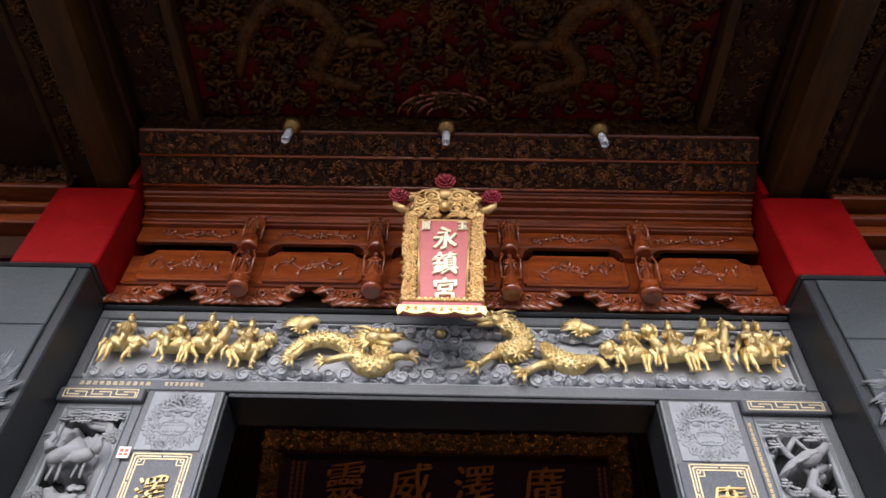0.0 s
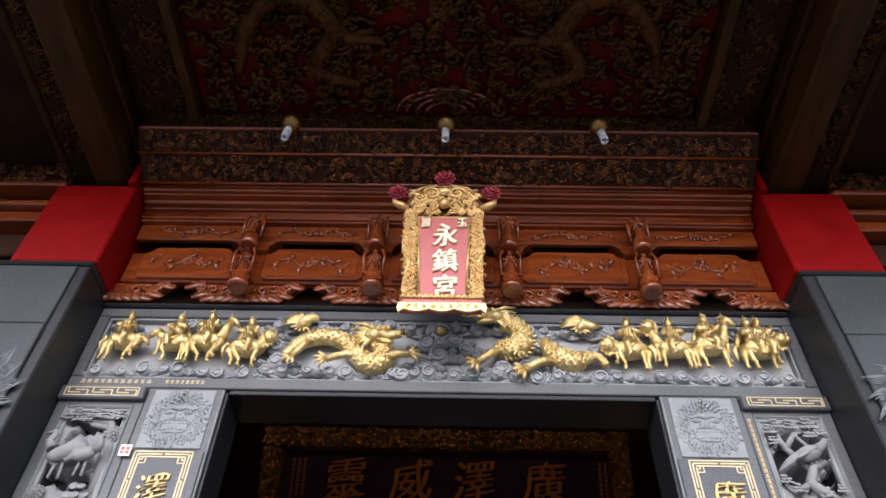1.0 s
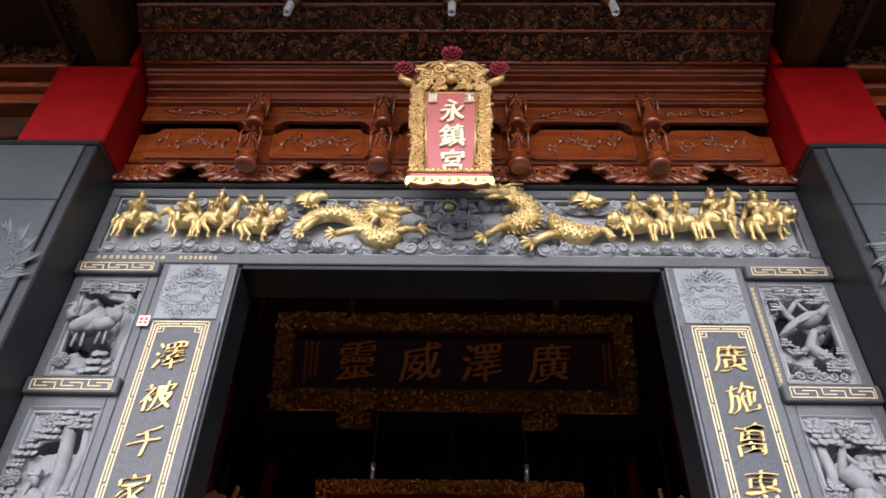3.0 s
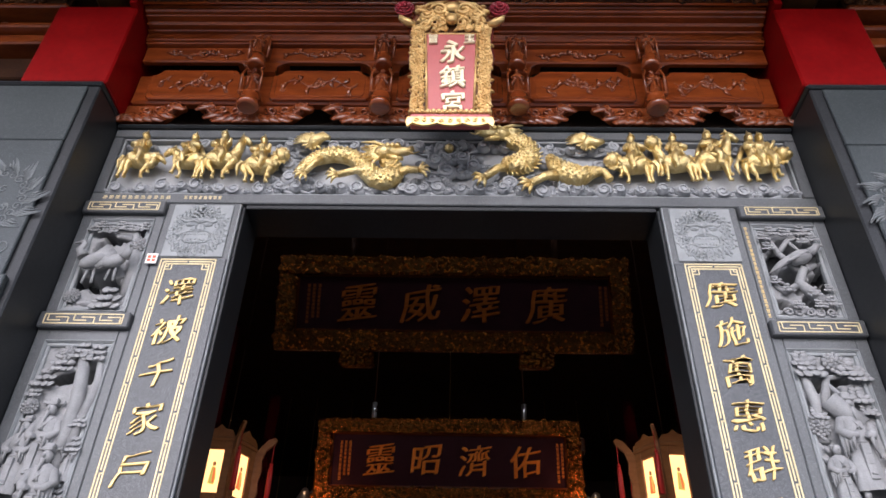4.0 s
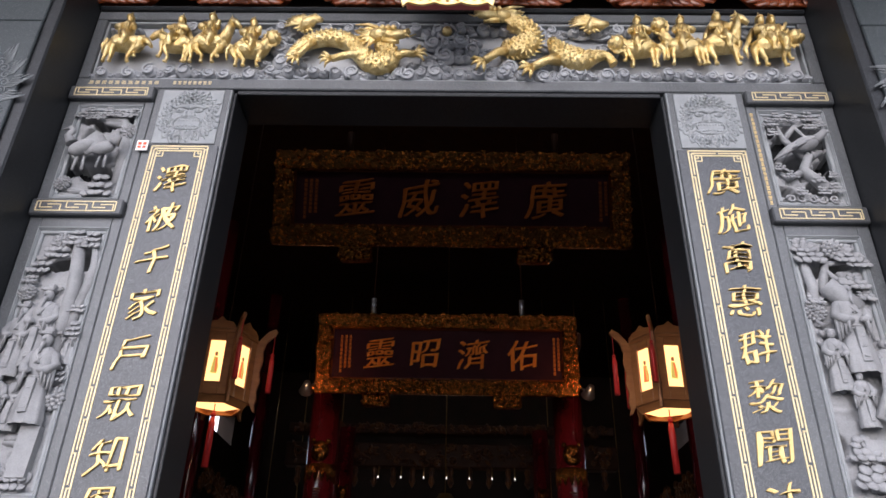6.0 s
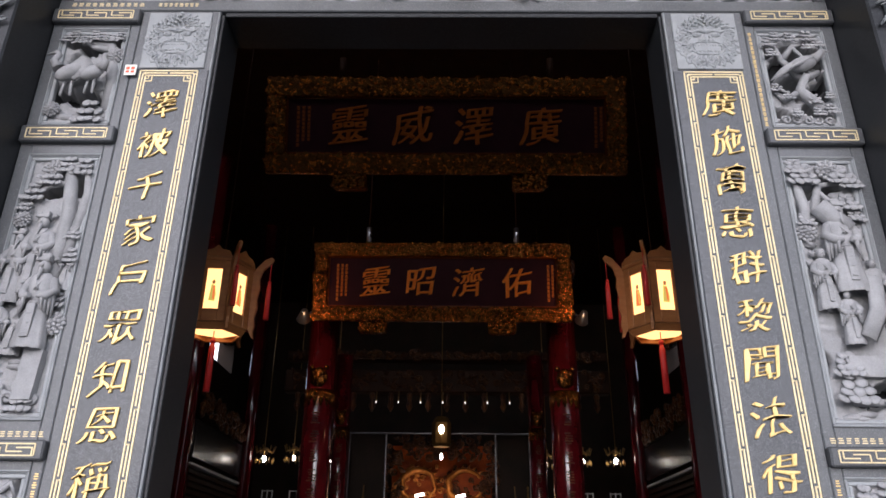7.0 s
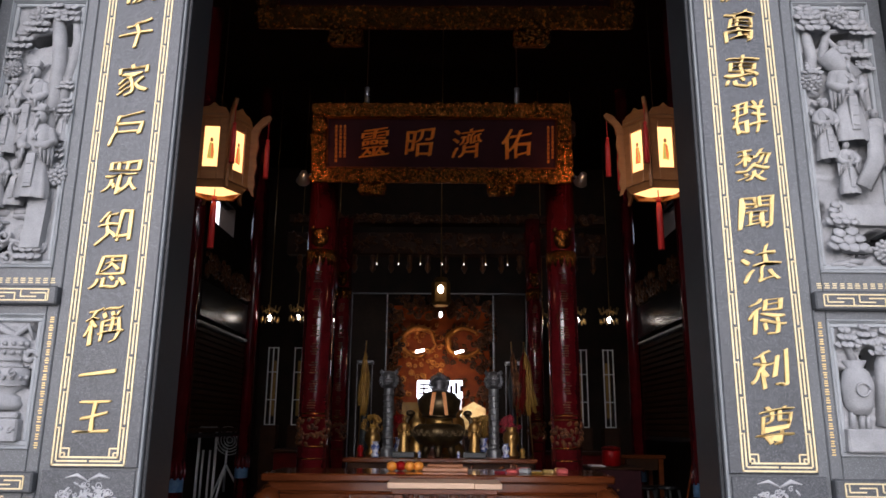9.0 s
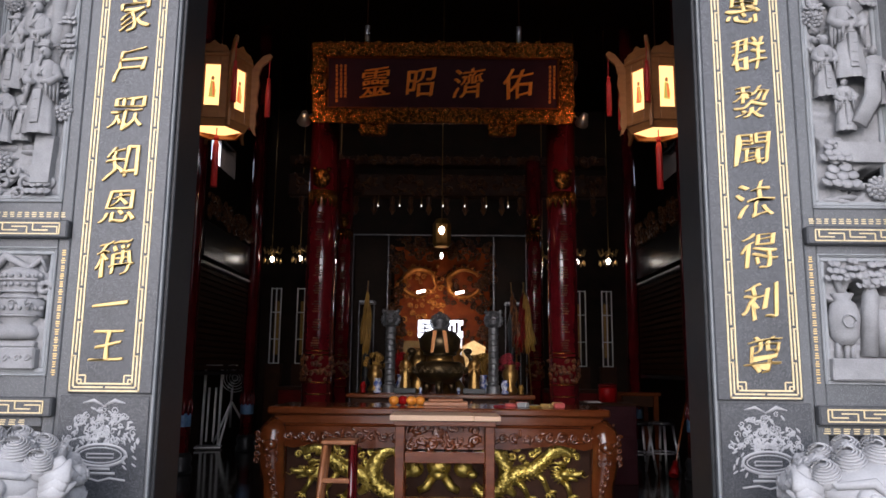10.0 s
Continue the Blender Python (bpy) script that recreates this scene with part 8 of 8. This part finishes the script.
for a in (0.6, 2.6, 4.7):
    part("foot", Mesh().tube([(CX + 0.15 * math.cos(a), CY + 0.15 * math.sin(a), 1.16), (CX + 0.19 * math.cos(a), CY + 0.19 * math.sin(a), 1.031)], [0.05, 0.03], 8), BRONZE, cs)
for s in (-1, 1):
    m = Mesh().tube([(CX + s * 0.27, CY, 1.26), (CX + s * 0.36, CY - 0.02, 1.30), (CX + s * 0.35, CY - 0.02, 1.42), (CX + s * 0.29, CY - 0.02, 1.47)], [0.03, 0.035, 0.03, 0.02], 8)
    m.blob((CX + s * 0.31, CY - 0.04, 1.49), (0.05, 0.04, 0.035))
    part("dragon_handle", m, BRONZE, cs, "bronze dragon handle")
part("lid", Mesh().lathe([(0.18, 0), (0.22, 0.06), (0.24, 0.16), (0.17, 0.24), (0.07, 0.27)], (CX, CY, 1.465), 22), BRONZE, cs, "dark domed lid")
m = Mesh().lathe([(0.06, 0), (0.10, 0.02), (0.06, 0.05), (0.075, 0.10), (0.05, 0.15), (0.02, 0.2)], (CX, CY, 1.73), 14)
for k in range(20):
    a = k * 0.314
    m.tube([(CX + 0.06 * math.cos(a), CY - 0.05, 1.80 + 0.05 * math.sin(a)), (CX + 0.10 * math.cos(a), CY - 0.06, 1.81 + 0.09 * math.sin(a)), (CX + 0.12 * math.cos(a + 0.3), CY - 0.05, 1.81 + 0.11 * math.sin(a + 0.3))], [0.018, 0.014, 0.004], 5)
part("finial", m, PEWTER, cs, "carved pewter beast finial")
for s in (-1, 1):
    m = Mesh().prism([(CX + s * 0.05 - 0.022, 1.71), (CX + s * 0.05 + 0.022, 1.71), (CX + s * 0.085 + 0.018, 1.47), (CX + s * 0.085 - 0.018, 1.47)], CY - 0.252, CY - 0.246)
    part("ribbon", m, ORANGE, cs, "orange ribbon")
for x in (-0.60, 0.545):
    th = thing("candle_pillar", "carved grey stone candle pillar on the altar", "candle stand", "pillars on the altar")
    m = Mesh().lathe([(0.075, 0.003), (0.075, 0.08), (0.055, 0.1), (0.055, 0.72), (0.08, 0.74)], (x, 5.45, 1.031), 16, False)
    for k in range(9):
        m.lathe([(0.056, 0.12 + k * 0.065), (0.063, 0.13 + k * 0.065), (0.056, 0.14 + k * 0.065)], (x, 5.45, 1.031), 16, False)
    part("shaft", m, PEWTER, th)
    # beast head: brow, muzzle, ears and mane
    m = Mesh().blob((x, 5.44, 1.85), (0.085, 0.08, 0.095), None, 14, 9).blob((x, 5.37, 1.82), (0.05, 0.045, 0.035), None, 12, 8).blob((x, 5.345, 1.79), (0.045, 0.04, 0.014), None, 10, 6)
    for s in (-1, 1):
        m.blob((x + s * 0.035, 5.365, 1.875), (0.022, 0.018, 0.018), None, 9, 6)
        m.tube([(x + s * 0.06, 5.44, 1.91), (x + s * 0.085, 5.43, 1.935), (x + s * 0.08, 5.43, 1.955)], [0.03, 0.022, 0.008], 7)
        for k in range(6):
            t = -0.7 + k * 0.35
            m.tube([(x + s * 0.075 * math.cos(t), 5.42, 1.84 + 0.08 * math.sin(t)), (x + s * 0.098 * math.cos(t), 5.41, 1.835 + 0.09 * math.sin(t)), (x + s * 0.092 * math.cos(t), 5.40, 1.85 + 0.095 * math.sin(t))], [0.025, 0.018, 0.006], 6)
    part("carved_head", m, PEWTER, th)
    part("wooden_foot", Mesh().box(x - 0.08, x + 0.08, 5.35, 5.36 + 0.18, 1.0305, 1.031 + 0.002, 0), ORANGE_WOOD, th)
for x, z in ((-0.42, 1.3), (0.33, 1.3)):
    th = thing("gilt_ornament", "small gilt figure ornament on a dark stand", "ornament", "ornaments beside the censer")
    m = Mesh()
    robed(m, x, 1.09, 0.38, 5.35, rnd, False)
    part("figure", m, BRASS, th)
    part("stand", Mesh().box(x - 0.12, x + 0.12, 5.27, 5.43, 1.031, 1.09, 0.008), STONE_PIER, th)
th = thing("yellow_card", "yellow folded cloth sign behind the censer", "sign")
part("cloth", Mesh().prism([(-0.5, 1.35), (-0.18, 1.35), (-0.2, 1.62), (-0.48, 1.62)], 5.9, 5.92), YELLOW, th)
part("foot", Mesh().box(-0.48, -0.2, 5.86, 5.96, 1.031, 1.349, 0.004), WOOD_DARK, th)
th = thing("pale_card", "pale five-sided card standing on the altar", "sign")
part("card", Mesh().prism([(0.2, 1.32), (0.47, 1.32), (0.48, 1.55), (0.34, 1.63), (0.2, 1.55)], 5.88, 5.9), GOLD_PALE, th)
part("foot", Mesh().box(0.24, 0.44, 5.86, 5.96, 1.031, 1.319, 0.004), WOOD_DARK, th)
for x, lean, c in ((-1.02, 3, YELLOW), (1.05, -4, YELLOW), (0.82, 6, RED_LACQ), (0.90, -4, WOOD_GILT)):
    th = thing("altar_flag", "furled silk flag on a pole beside the altar", "flag", "flags beside the altar")
    part("pole", Mesh().tube([(0, 0, 0), (0, 0, 1.5)], 0.01, 6), BRASS, th)
    m = Mesh()
    for k in range(9):
        x1, ph = 0.012 * (k - 2), rnd.uniform(0, 6)
        top, low = 1.36 - 0.02 * abs(k - 3), 0.5 + rnd.uniform(0, 0.22)
        m.tube([(x1 * (0.5 + 0.16 * q) + 0.012 * math.sin(ph + q * 1.1), -0.02 + 0.014 * math.cos(ph + q), top + (low - top) * q / 6) for q in range(7)], [0.01, 0.016, 0.02, 0.022, 0.022, 0.022, 0.016], 6)
    tagged(part("cloth", m, c, th), kind="stuff")
    th.matrix_world = pose(x, 6.2, 0.98, 0, lean, 0) @ Matrix.Diagonal((0.8, 1, 0.92, 1))
    part("floor_stand", Mesh().lathe([(0.1, -1.064), (0.08, -1.0), (0.03, -0.85), (0.02, 0.02)], (0, 0, 0), 12), WOOD_DARK, th)

# the shrine: glazed cabinet with an amber dragon screen
sh = thing("shrine_cabinet", "glazed shrine cabinet with an amber dragon screen and lit sign", "shrine")
part("screen_panel", Mesh().box(-0.82, 0.68, 8.75, 8.8, 0.6, 3.2, 0), AMBER, sh, "amber gilt screen")
for s, cx in ((-1, -0.42), (1, 0.28)):
    m = Mesh()
    ring = [(cx + (0.25 + 0.02 * math.sin(a * 1.9)) * math.cos(a * 0.3 + 0.5 * s), 8.68 + 0.02 * math.sin(a * 1.3), 2.62 + 0.22 * math.sin(a * 0.3 + 0.5 * s)) for a in range(20)]
    m.tube(ring, [0.02 + 0.03 * math.sin(math.pi * k / 19) for k in range(20)], 8)
    for k, p in enumerate(ring[1:-1]):
        d = Vector((p[0] - cx, 0, p[2] - 2.62)).normalized()
        m.tube([Vector(p) + d * 0.03, Vector(p) + d * 0.075 + Vector((0.02, -0.01, 0))], [0.022, 0.004], 5)
    part("gilt_dragon", m, AMBER_GILT, sh, "gilt coiled dragon")
    m = Mesh()
    for k in range(70):
        m.tube(spiral(cx + rnd.uniform(-0.38, 0.38), 8.72, 1.5 + 1.4 * rnd.random() ** 0.8, rnd.uniform(0.025, 0.06), 1.2, rnd.uniform(0, 6), 1, 9), rnd.uniform(0.01, 0.02), 5)
    tagged(part("gilt_clouds", m, AMBER_GILT if s < 0 else WOOD_GILT, sh, "dim gilt cloud scrolls"), kind="stuff")
for x in (-0.86, 0.70):
    part("post", Mesh().box(x - 0.010, x + 0.010, 7.97, 8.02, 0.0, 3.25, 0.003), DULL_STEEL, sh, "bright metal post")
for x in (-1.38, 1.18):
    part("post", Mesh().box(x - 0.006, x + 0.006, 7.97, 8.02, 0.0, 3.25, 0.002), DULL_STEEL, sh, "bright metal post")
part("top_rail", Mesh().box(-1.386, 1.186, 7.97, 8.02, 3.251, 3.268, 0.003), DULL_STEEL, sh)
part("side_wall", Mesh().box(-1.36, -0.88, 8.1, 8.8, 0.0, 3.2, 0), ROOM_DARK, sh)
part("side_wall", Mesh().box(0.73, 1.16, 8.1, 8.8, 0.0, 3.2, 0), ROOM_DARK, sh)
part("base", Mesh().box(-0.84, 0.68, 8.1, 8.74, 0.0, 1.2, 0.01), RED_WOOD, sh)
sg = part("sign_box", Mesh().box(-0.40, 0.25, 7.9, 7.95, 1.74, 1.99, 0.006), SCREEN, sh, "lit white sign box")
part("sign_leg", Mesh().box(-0.39, -0.36, 7.9, 7.95, 0.0, 1.739, 0.003).box(0.21, 0.24, 7.9, 7.95, 0.0, 1.739, 0.003), STEEL, sh)
o = part("sign_character", letters("王", 0.17, 0.004, 0.02), WOOD_DARK, sg)
o.location = (-0.30, 7.897, 1.87)
m = Mesh()
for k in range(6):
    m.box(-0.14 + k * 0.07, -0.10 + k * 0.07, 7.893, 7.899, 1.77 + 0.03 * (k % 3), 1.96 - 0.04 * (k % 2), 0.003)
part("sign_bars", m, WOOD_DARK, sg)
for x, z in ((-0.38, 2.42), (0.2, 2.41)):
    part("tube_lamp", Mesh().tube([(x - 0.06, 8.2, z), (x + 0.07, 8.2, z + 0.03)], 0.02, 8), LAMP_SMALL, sh, "short lit tube")
al = new("shrine_light", bpy.data.lights.new("shrine_light", "POINT"))
al.data.energy, al.data.color, al.data.shadow_soft_size = 1.3, (1.0, 0.66, 0.34), 0.12
al.location = (-0.08, 8.3, 2.3)

# carved surround and small vessels before the shrine
m = Mesh()
scrolls(m, -0.85, -0.62, 1.2, 3.2, 8.05, 90, 0.03, 0.07), scrolls(m, 0.5, 0.7, 1.2, 3.2, 8.05, 90, 0.03, 0.07), scrolls(m, -0.62, 0.5, 2.92, 3.24, 8.05, 90, 0.03, 0.07)
tagged(part("pierced_surround", m, WOOD_GILT, sh, "dark gilt pierced surround"), kind="stuff")
BLUE_WHITE = mat("blue_and_white_porcelain", (0.08, 0.12, 0.35), (0.6, 0.62, 0.66), 0.2, scale=25, fine=80, bump=0.02, contrast=0.08)
for x, y, h, c, nm in ((-0.72, 5.32, 0.16, BLUE_WHITE, "porcelain"), (-0.78, 5.6, 0.3, BRASS, "brass"), (0.66, 5.3, 0.15, BLUE_WHITE, "porcelain"), (0.74, 5.55, 0.32, BRASS, "brass"), (-0.88, 5.34, 0.12, RED_PAINT, "red glazed"), (0.84, 5.34, 0.1, YELLOW, "yellow glazed"),
                       (-0.25, 5.24, 0.07, BLUE_WHITE, "porcelain"), (0.16, 5.24, 0.07, BLUE_WHITE, "porcelain"), (-0.3, 5.85, 0.5, BRASS, "brass"), (0.1, 5.85, 0.5, BRASS, "brass")):
    th = thing("altar_vessel", "small " + nm + " vessel standing on the altar table", "vessel", "vessels on the altar")
    part("body", Mesh().lathe([(h * 0.22, 0), (h * 0.3, h * 0.1), (h * 0.16, h * 0.3), (h * 0.3, h * 0.6), (h * 0.26, h * 0.8), (h * 0.16, h * 0.88), (h * 0.24, h)], (x, y, 1.031), 16), c, th)
for x, c in ((-0.8, YELLOW), (0.75, RED_ROSE), (-0.5, RED_PAINT), (0.45, YELLOW)):
    th = thing("flower_bunch", "bunch of cloth flowers standing on the altar", "flowers", "flower bunches on the altar")
    part("vase", Mesh().lathe([(0.05, 0), (0.06, 0.08), (0.035, 0.16), (0.05, 0.2)], (x, 5.8, 1.031), 14), BLUE_WHITE, th)
    m = Mesh()
    for k in range(24):
        a, e = rnd.uniform(0, 6.28), rnd.uniform(0.2, 1.4)
        q = Vector((x + 0.13 * math.cos(a) * math.cos(e), 5.8 + 0.1 * math.sin(a) * math.cos(e), 1.26 + 0.2 * math.sin(e)))
        m.tube([(x, 5.8, 1.2), q], 0.004, 4)
        for w in range(5):
            t = w * 1.257
            m.blob(q + Vector((0.018 * math.cos(t), -0.004, 0.018 * math.sin(t))), (0.014, 0.008, 0.014), None, 6, 4)
    tagged(part("flower_head", m, c, th), kind="stuff")

# lamps
th = thing("hanging_lamp", "glass hanging lamp with a bright bulb before the shrine", "lamp")
part("glass_shade", Mesh().lathe([(0.1, 0), (0.13, 0.04), (0.13, 0.3), (0.08, 0.38)], (-0.06, 7.0, 2.92), 10, False), BRASS, th)
part("bulb", Mesh().blob((-0.06, 6.85, 3.12), (0.038, 0.035, 0.055), None, 12, 8), LAMP, th, "bright bulb")
part("drop", Mesh().blob((-0.06, 7.0, 2.8), (0.02, 0.02, 0.045)), LAMP_SMALL, th)
part("chain", Mesh().tube([(-0.06, 7.0, 3.3), (-0.06, 7.0, 7.0)], 0.006, 5), BRASS, th)
for x, z, r in ((-2.84, 3.02, 0.06), (-2.38, 3.04, 0.05), (2.10, 3.02, 0.06), (2.62, 3.03, 0.06), (-1.77, 3.0, 0.055), (1.55, 2.98, 0.04)):
    th = thing("chandelier", "small glass chandelier with a bright bulb", "chandelier", "chandeliers at the back")
    part("bulb", Mesh().blob((x, 9.0, z), (r * 0.65, r * 0.65, r * 0.8), None, 10, 6), LAMP, th, "bright bulb")
    m = Mesh().tube([(x, 9.0, z + 0.05), (x, 9.0, 7.0)], 0.006, 5)
    for k in range(8):
        a = k * math.pi / 4
        m.tube([(x, 9.05, z + 0.18), (x + 0.13 * math.cos(a), 9.05 + 0.13 * math.sin(a), z + 0.1), (x + 0.16 * math.cos(a), 9.05 + 0.16 * math.sin(a), z + 0.2)], 0.01, 5)
        m.blob((x + 0.14 * math.cos(a), 9.05 + 0.14 * math.sin(a), z - 0.02), (0.015, 0.015, 0.05), None, 6, 4)
    tagged(part("crystal_frame", m, BRASS, th), kind="stuff")
for k in range(7):
    x = -1.05 + k * 0.33
    th = thing("beam_bulb", "tiny lit bulb under a beam", "bulb", "row of tiny bulbs under the beam")
    part("bulb", Mesh().blob((x, 8.15, 3.74), (0.01, 0.01, 0.02), None, 8, 5), LAMP_FAINT, th)
    part("cap", Mesh().tube([(x, 8.15, 3.76), (x, 8.22, 3.91)], 0.01, 6), BRASS, th)

# white window grilles and side altars at the back
for x0, x1 in ((-2.96, -2.80), (-2.52, -2.28), (2.16, 2.34), (2.62, 2.78)):
    th = thing("white_grille", "white painted iron grille with yellow hangings behind", "grille", "white grilles at the back")
    for k in range(3):
        x = x0 + (x1 - x0) * k / 2
        part("bar", Mesh().box(x - 0.008, x + 0.008, 9.6, 9.63, 1.35, 2.62, 0.003), WHITE_PAINT, th)
    for z in (1.35, 1.75, 2.2, 2.6):
        part("cross_bar", Mesh().box(x0 - 0.01, x1 + 0.01, 9.605, 9.625, z, z + 0.014, 0.003), WHITE_PAINT, th)
    part("hanging", Mesh().box(x0 + 0.04, x0 + 0.12, 9.7, 9.72, 1.5, 2.4, 0.004), YELLOW, th, "yellow hanging")
    part("sill", Mesh().box(x0 - 0.05, x1 + 0.05, 9.55, 9.75, 0.0, 1.349, 0.01), WOOD_DARK, th)
for sx, x in ((-1, -2.1), (1, 1.95)):
    th = thing("side_altar", "dark side altar table with red cloth", "table", "side altar tables")
    part("top", Mesh().box(x - 0.5, x + 0.5, 8.6, 9.2, 0.95, 1.0, 0.01), WOOD_DARK, th)
    part("front", Mesh().box(x - 0.46, x + 0.46, 8.66, 8.7, 0.0, 0.949, 0.005), RED_LACQ, th)
o = part("front_lettering", letters("宮", 0.14, 0.006, 0.015), GOLD_FLAT, th)
o.location = (-4.1, 8.655, 0.72)
for x in (-1.12, 0.95):
    th = thing("glass_case", "tall glass case with a pale ornament", "display case", "glass cases beside the shrine")
    part("case_frame", Mesh().box(x - 0.11, x + 0.11, 7.6, 7.8, 0.9, 0.95, 0.004).box(x - 0.11, x + 0.11, 7.6, 7.8, 2.2, 2.24, 0.004).box(x - 0.11, x - 0.1, 7.6, 7.62, 0.95, 2.2, 0).box(x + 0.1, x + 0.11, 7.6, 7.62, 0.95, 2.2, 0), DULL_STEEL, th)
    part("ornament", Mesh().lathe([(0.05, 0.95), (0.07, 1.2), (0.05, 1.6), (0.08, 1.9), (0.03, 2.15)], (x, 7.72, 0), 12), STONE_PIER, th)
    part("pedestal", Mesh().box(x - 0.14, x + 0.14, 7.55, 7.85, 0, 0.899, 0.01), WOOD_DARK, th)

# loose things on the floor
fan = thing("stand_fan", "round electric fan on a chrome tripod stand", "fan")
part("pole", Mesh().tube([(0, 0, 0.3), (0, 0, 1.0)], 0.02, 8), STEEL, fan)
for a in (0.4, 2.5, 4.6):
    part("tripod_leg", Mesh().tube([(0, 0, 0.72), (0.42 * math.cos(a), 0.42 * math.sin(a), 0.02)], 0.02, 6), WHITE_PAINT, fan)
part("motor", Mesh().lathe([(0.06, -0.15), (0.09, -0.1), (0.09, 0.05), (0.05, 0.12)], (0, 0.08, 1.08), 14, True, pose(0, 0, 0, 70, 0, 40).to_3x3()), GLOSS_BLACK, fan)
m = Mesh()
R3 = pose(0, 0, 0, 75, 0, 40).to_3x3()
for k in range(5):
    r = 0.05 + 0.045 * k
    m.tube([Vector((0, -0.02, 1.08)) + R3 @ Vector((r * math.cos(a * 0.3142), r * math.sin(a * 0.3142), 0.12 - r * 0.2)) for a in range(21)], 0.006, 5)
part("cage", m, WHITE_PAINT, fan)
m = Mesh()
for k in range(3):
    a = k * 2.1
    m.blob(Vector((0, -0.02, 1.08)) + R3 @ Vector((0.11 * math.cos(a), 0.11 * math.sin(a), 0.06)), (0.11, 0.05, 0.012), R3 @ pose(0, 0, 0, 20, 0, math.degrees(a)).to_3x3(), 8, 4)
part("blades", m, STONE_FRAME, fan)
fan.matrix_world = pose(-3.55, 9.62, 0, 0, 0, 0)
cart = thing("folding_trolley", "folded aluminium trolley leaning upright", "trolley")
for x in (-0.13, 0.13):
    part("rail", Mesh().tube([(x, 0, 0.05), (x, 0.1, 1.3)], 0.022, 8), WHITE_PAINT, cart)
    part("inner_rail", Mesh().tube([(x * 0.4, -0.05, 0.1), (x * 0.4, 0.05, 0.95)], 0.018, 8), WHITE_PAINT, cart)
part("cross_bar", Mesh().tube([(-0.13, 0.1, 1.3), (0.13, 0.1, 1.3)], 0.022, 8), WHITE_PAINT, cart)
part("base_plate", Mesh().box(-0.2, 0.2, -0.35, 0.0, 0.02, 0.05, 0.006), STEEL, cart)
cart.matrix_world = pose(-3.79, 9.35, 0, 0, 0, 12)


def stool(x, y, turn):
    th = thing("metal_stool", "tubular steel stool with a dark seat", "stool", "steel stools in the hall")
    part("seat", Mesh().lathe([(0.16, 0.6), (0.17, 0.63), (0.15, 0.65)], (0, 0, 0), 18), GLOSS_BLACK, th)
    for a in range(4):
        t = a * math.pi / 2 + 0.78
        part("leg", Mesh().tube([(0.13 * math.cos(t), 0.13 * math.sin(t), 0.6), (0.22 * math.cos(t), 0.22 * math.sin(t), 0.0)], 0.016, 6), STEEL, th)
    part("ring", Mesh().tube([(0.18 * math.cos(a * 0.3927), 0.18 * math.sin(a * 0.3927), 0.25) for a in range(17)], 0.011, 6), STEEL, th)
    th.matrix_world = pose(x, y, 0, 0, 0, turn)


stool(2.52, 7.0, 10), stool(2.85, 7.1, 40)
tb2 = thing("side_table", "dark wooden side table with small objects on it", "table")
part("top", Mesh().box(2.35, 3.0, 7.6, 8.3, 0.95, 1.0, 0.01), RED_WOOD, tb2)
for x in (2.38, 2.9):
    for y in (7.64, 8.2):
        part("leg", Mesh().box(x, x + 0.07, y, y + 0.07, 0, 0.949, 0.006), RED_WOOD, tb2)
part("drawer", Mesh().box(2.46, 2.89, 7.62, 8.2, 0.8, 0.949, 0.006), WOOD_DARK, tb2)
th = thing("red_canister", "round red canister on a dark cabinet", "canister")
part("body", Mesh().lathe([(0.11, 0), (0.11, 0.16), (0.1, 0.18)], (1.98, 6.3, 0.92), 16), RED_PAINT, th)
part("lid", Mesh().lathe([(0.112, 0), (0.112, 0.03), (0.03, 0.045)], (1.98, 6.3, 1.101), 16), RED_LACQ, th)
cab = thing("low_cabinet", "low dark purple painted cabinet with drawers", "cabinet")
part("body", Mesh().box(1.7, 2.25, 6.0, 6.6, 0.0, 0.89, 0.01), BLUE_BLACK, cab)
part("top", Mesh().box(1.66, 2.29, 5.96, 6.62, 0.89, 0.919, 0.006), WOOD_DARK, cab)
for z in (0.55, 0.28):
    d = part("drawer", Mesh().box(1.74, 2.21, 5.982, 5.999, z, z + 0.24, 0.004), BLUE_BLACK, cab)
    part("knob", Mesh().blob((1.97, 5.97, z + 0.12), 0.014), BRASS, d)
th = thing("paper_sheet", "white papers lying on the low cabinet", "papers")
part("sheets", Mesh().box(1.7, 1.86, 6.05, 6.35, 0.9195, 0.93, 0.002), WHITE_PAINT, th)
br = thing("broom", "red-tipped broom leaning by the side wall", "broom")
part("handle", Mesh().tube([(3.3, 7.3, 1.15), (2.86, 6.6, 0.18)], 0.014, 6), WOOD, br)
part("head", Mesh().tube([(2.86, 6.6, 0.2), (2.80, 6.5, 0.04)], [0.03, 0.06], 8), RED_PAINT, br)
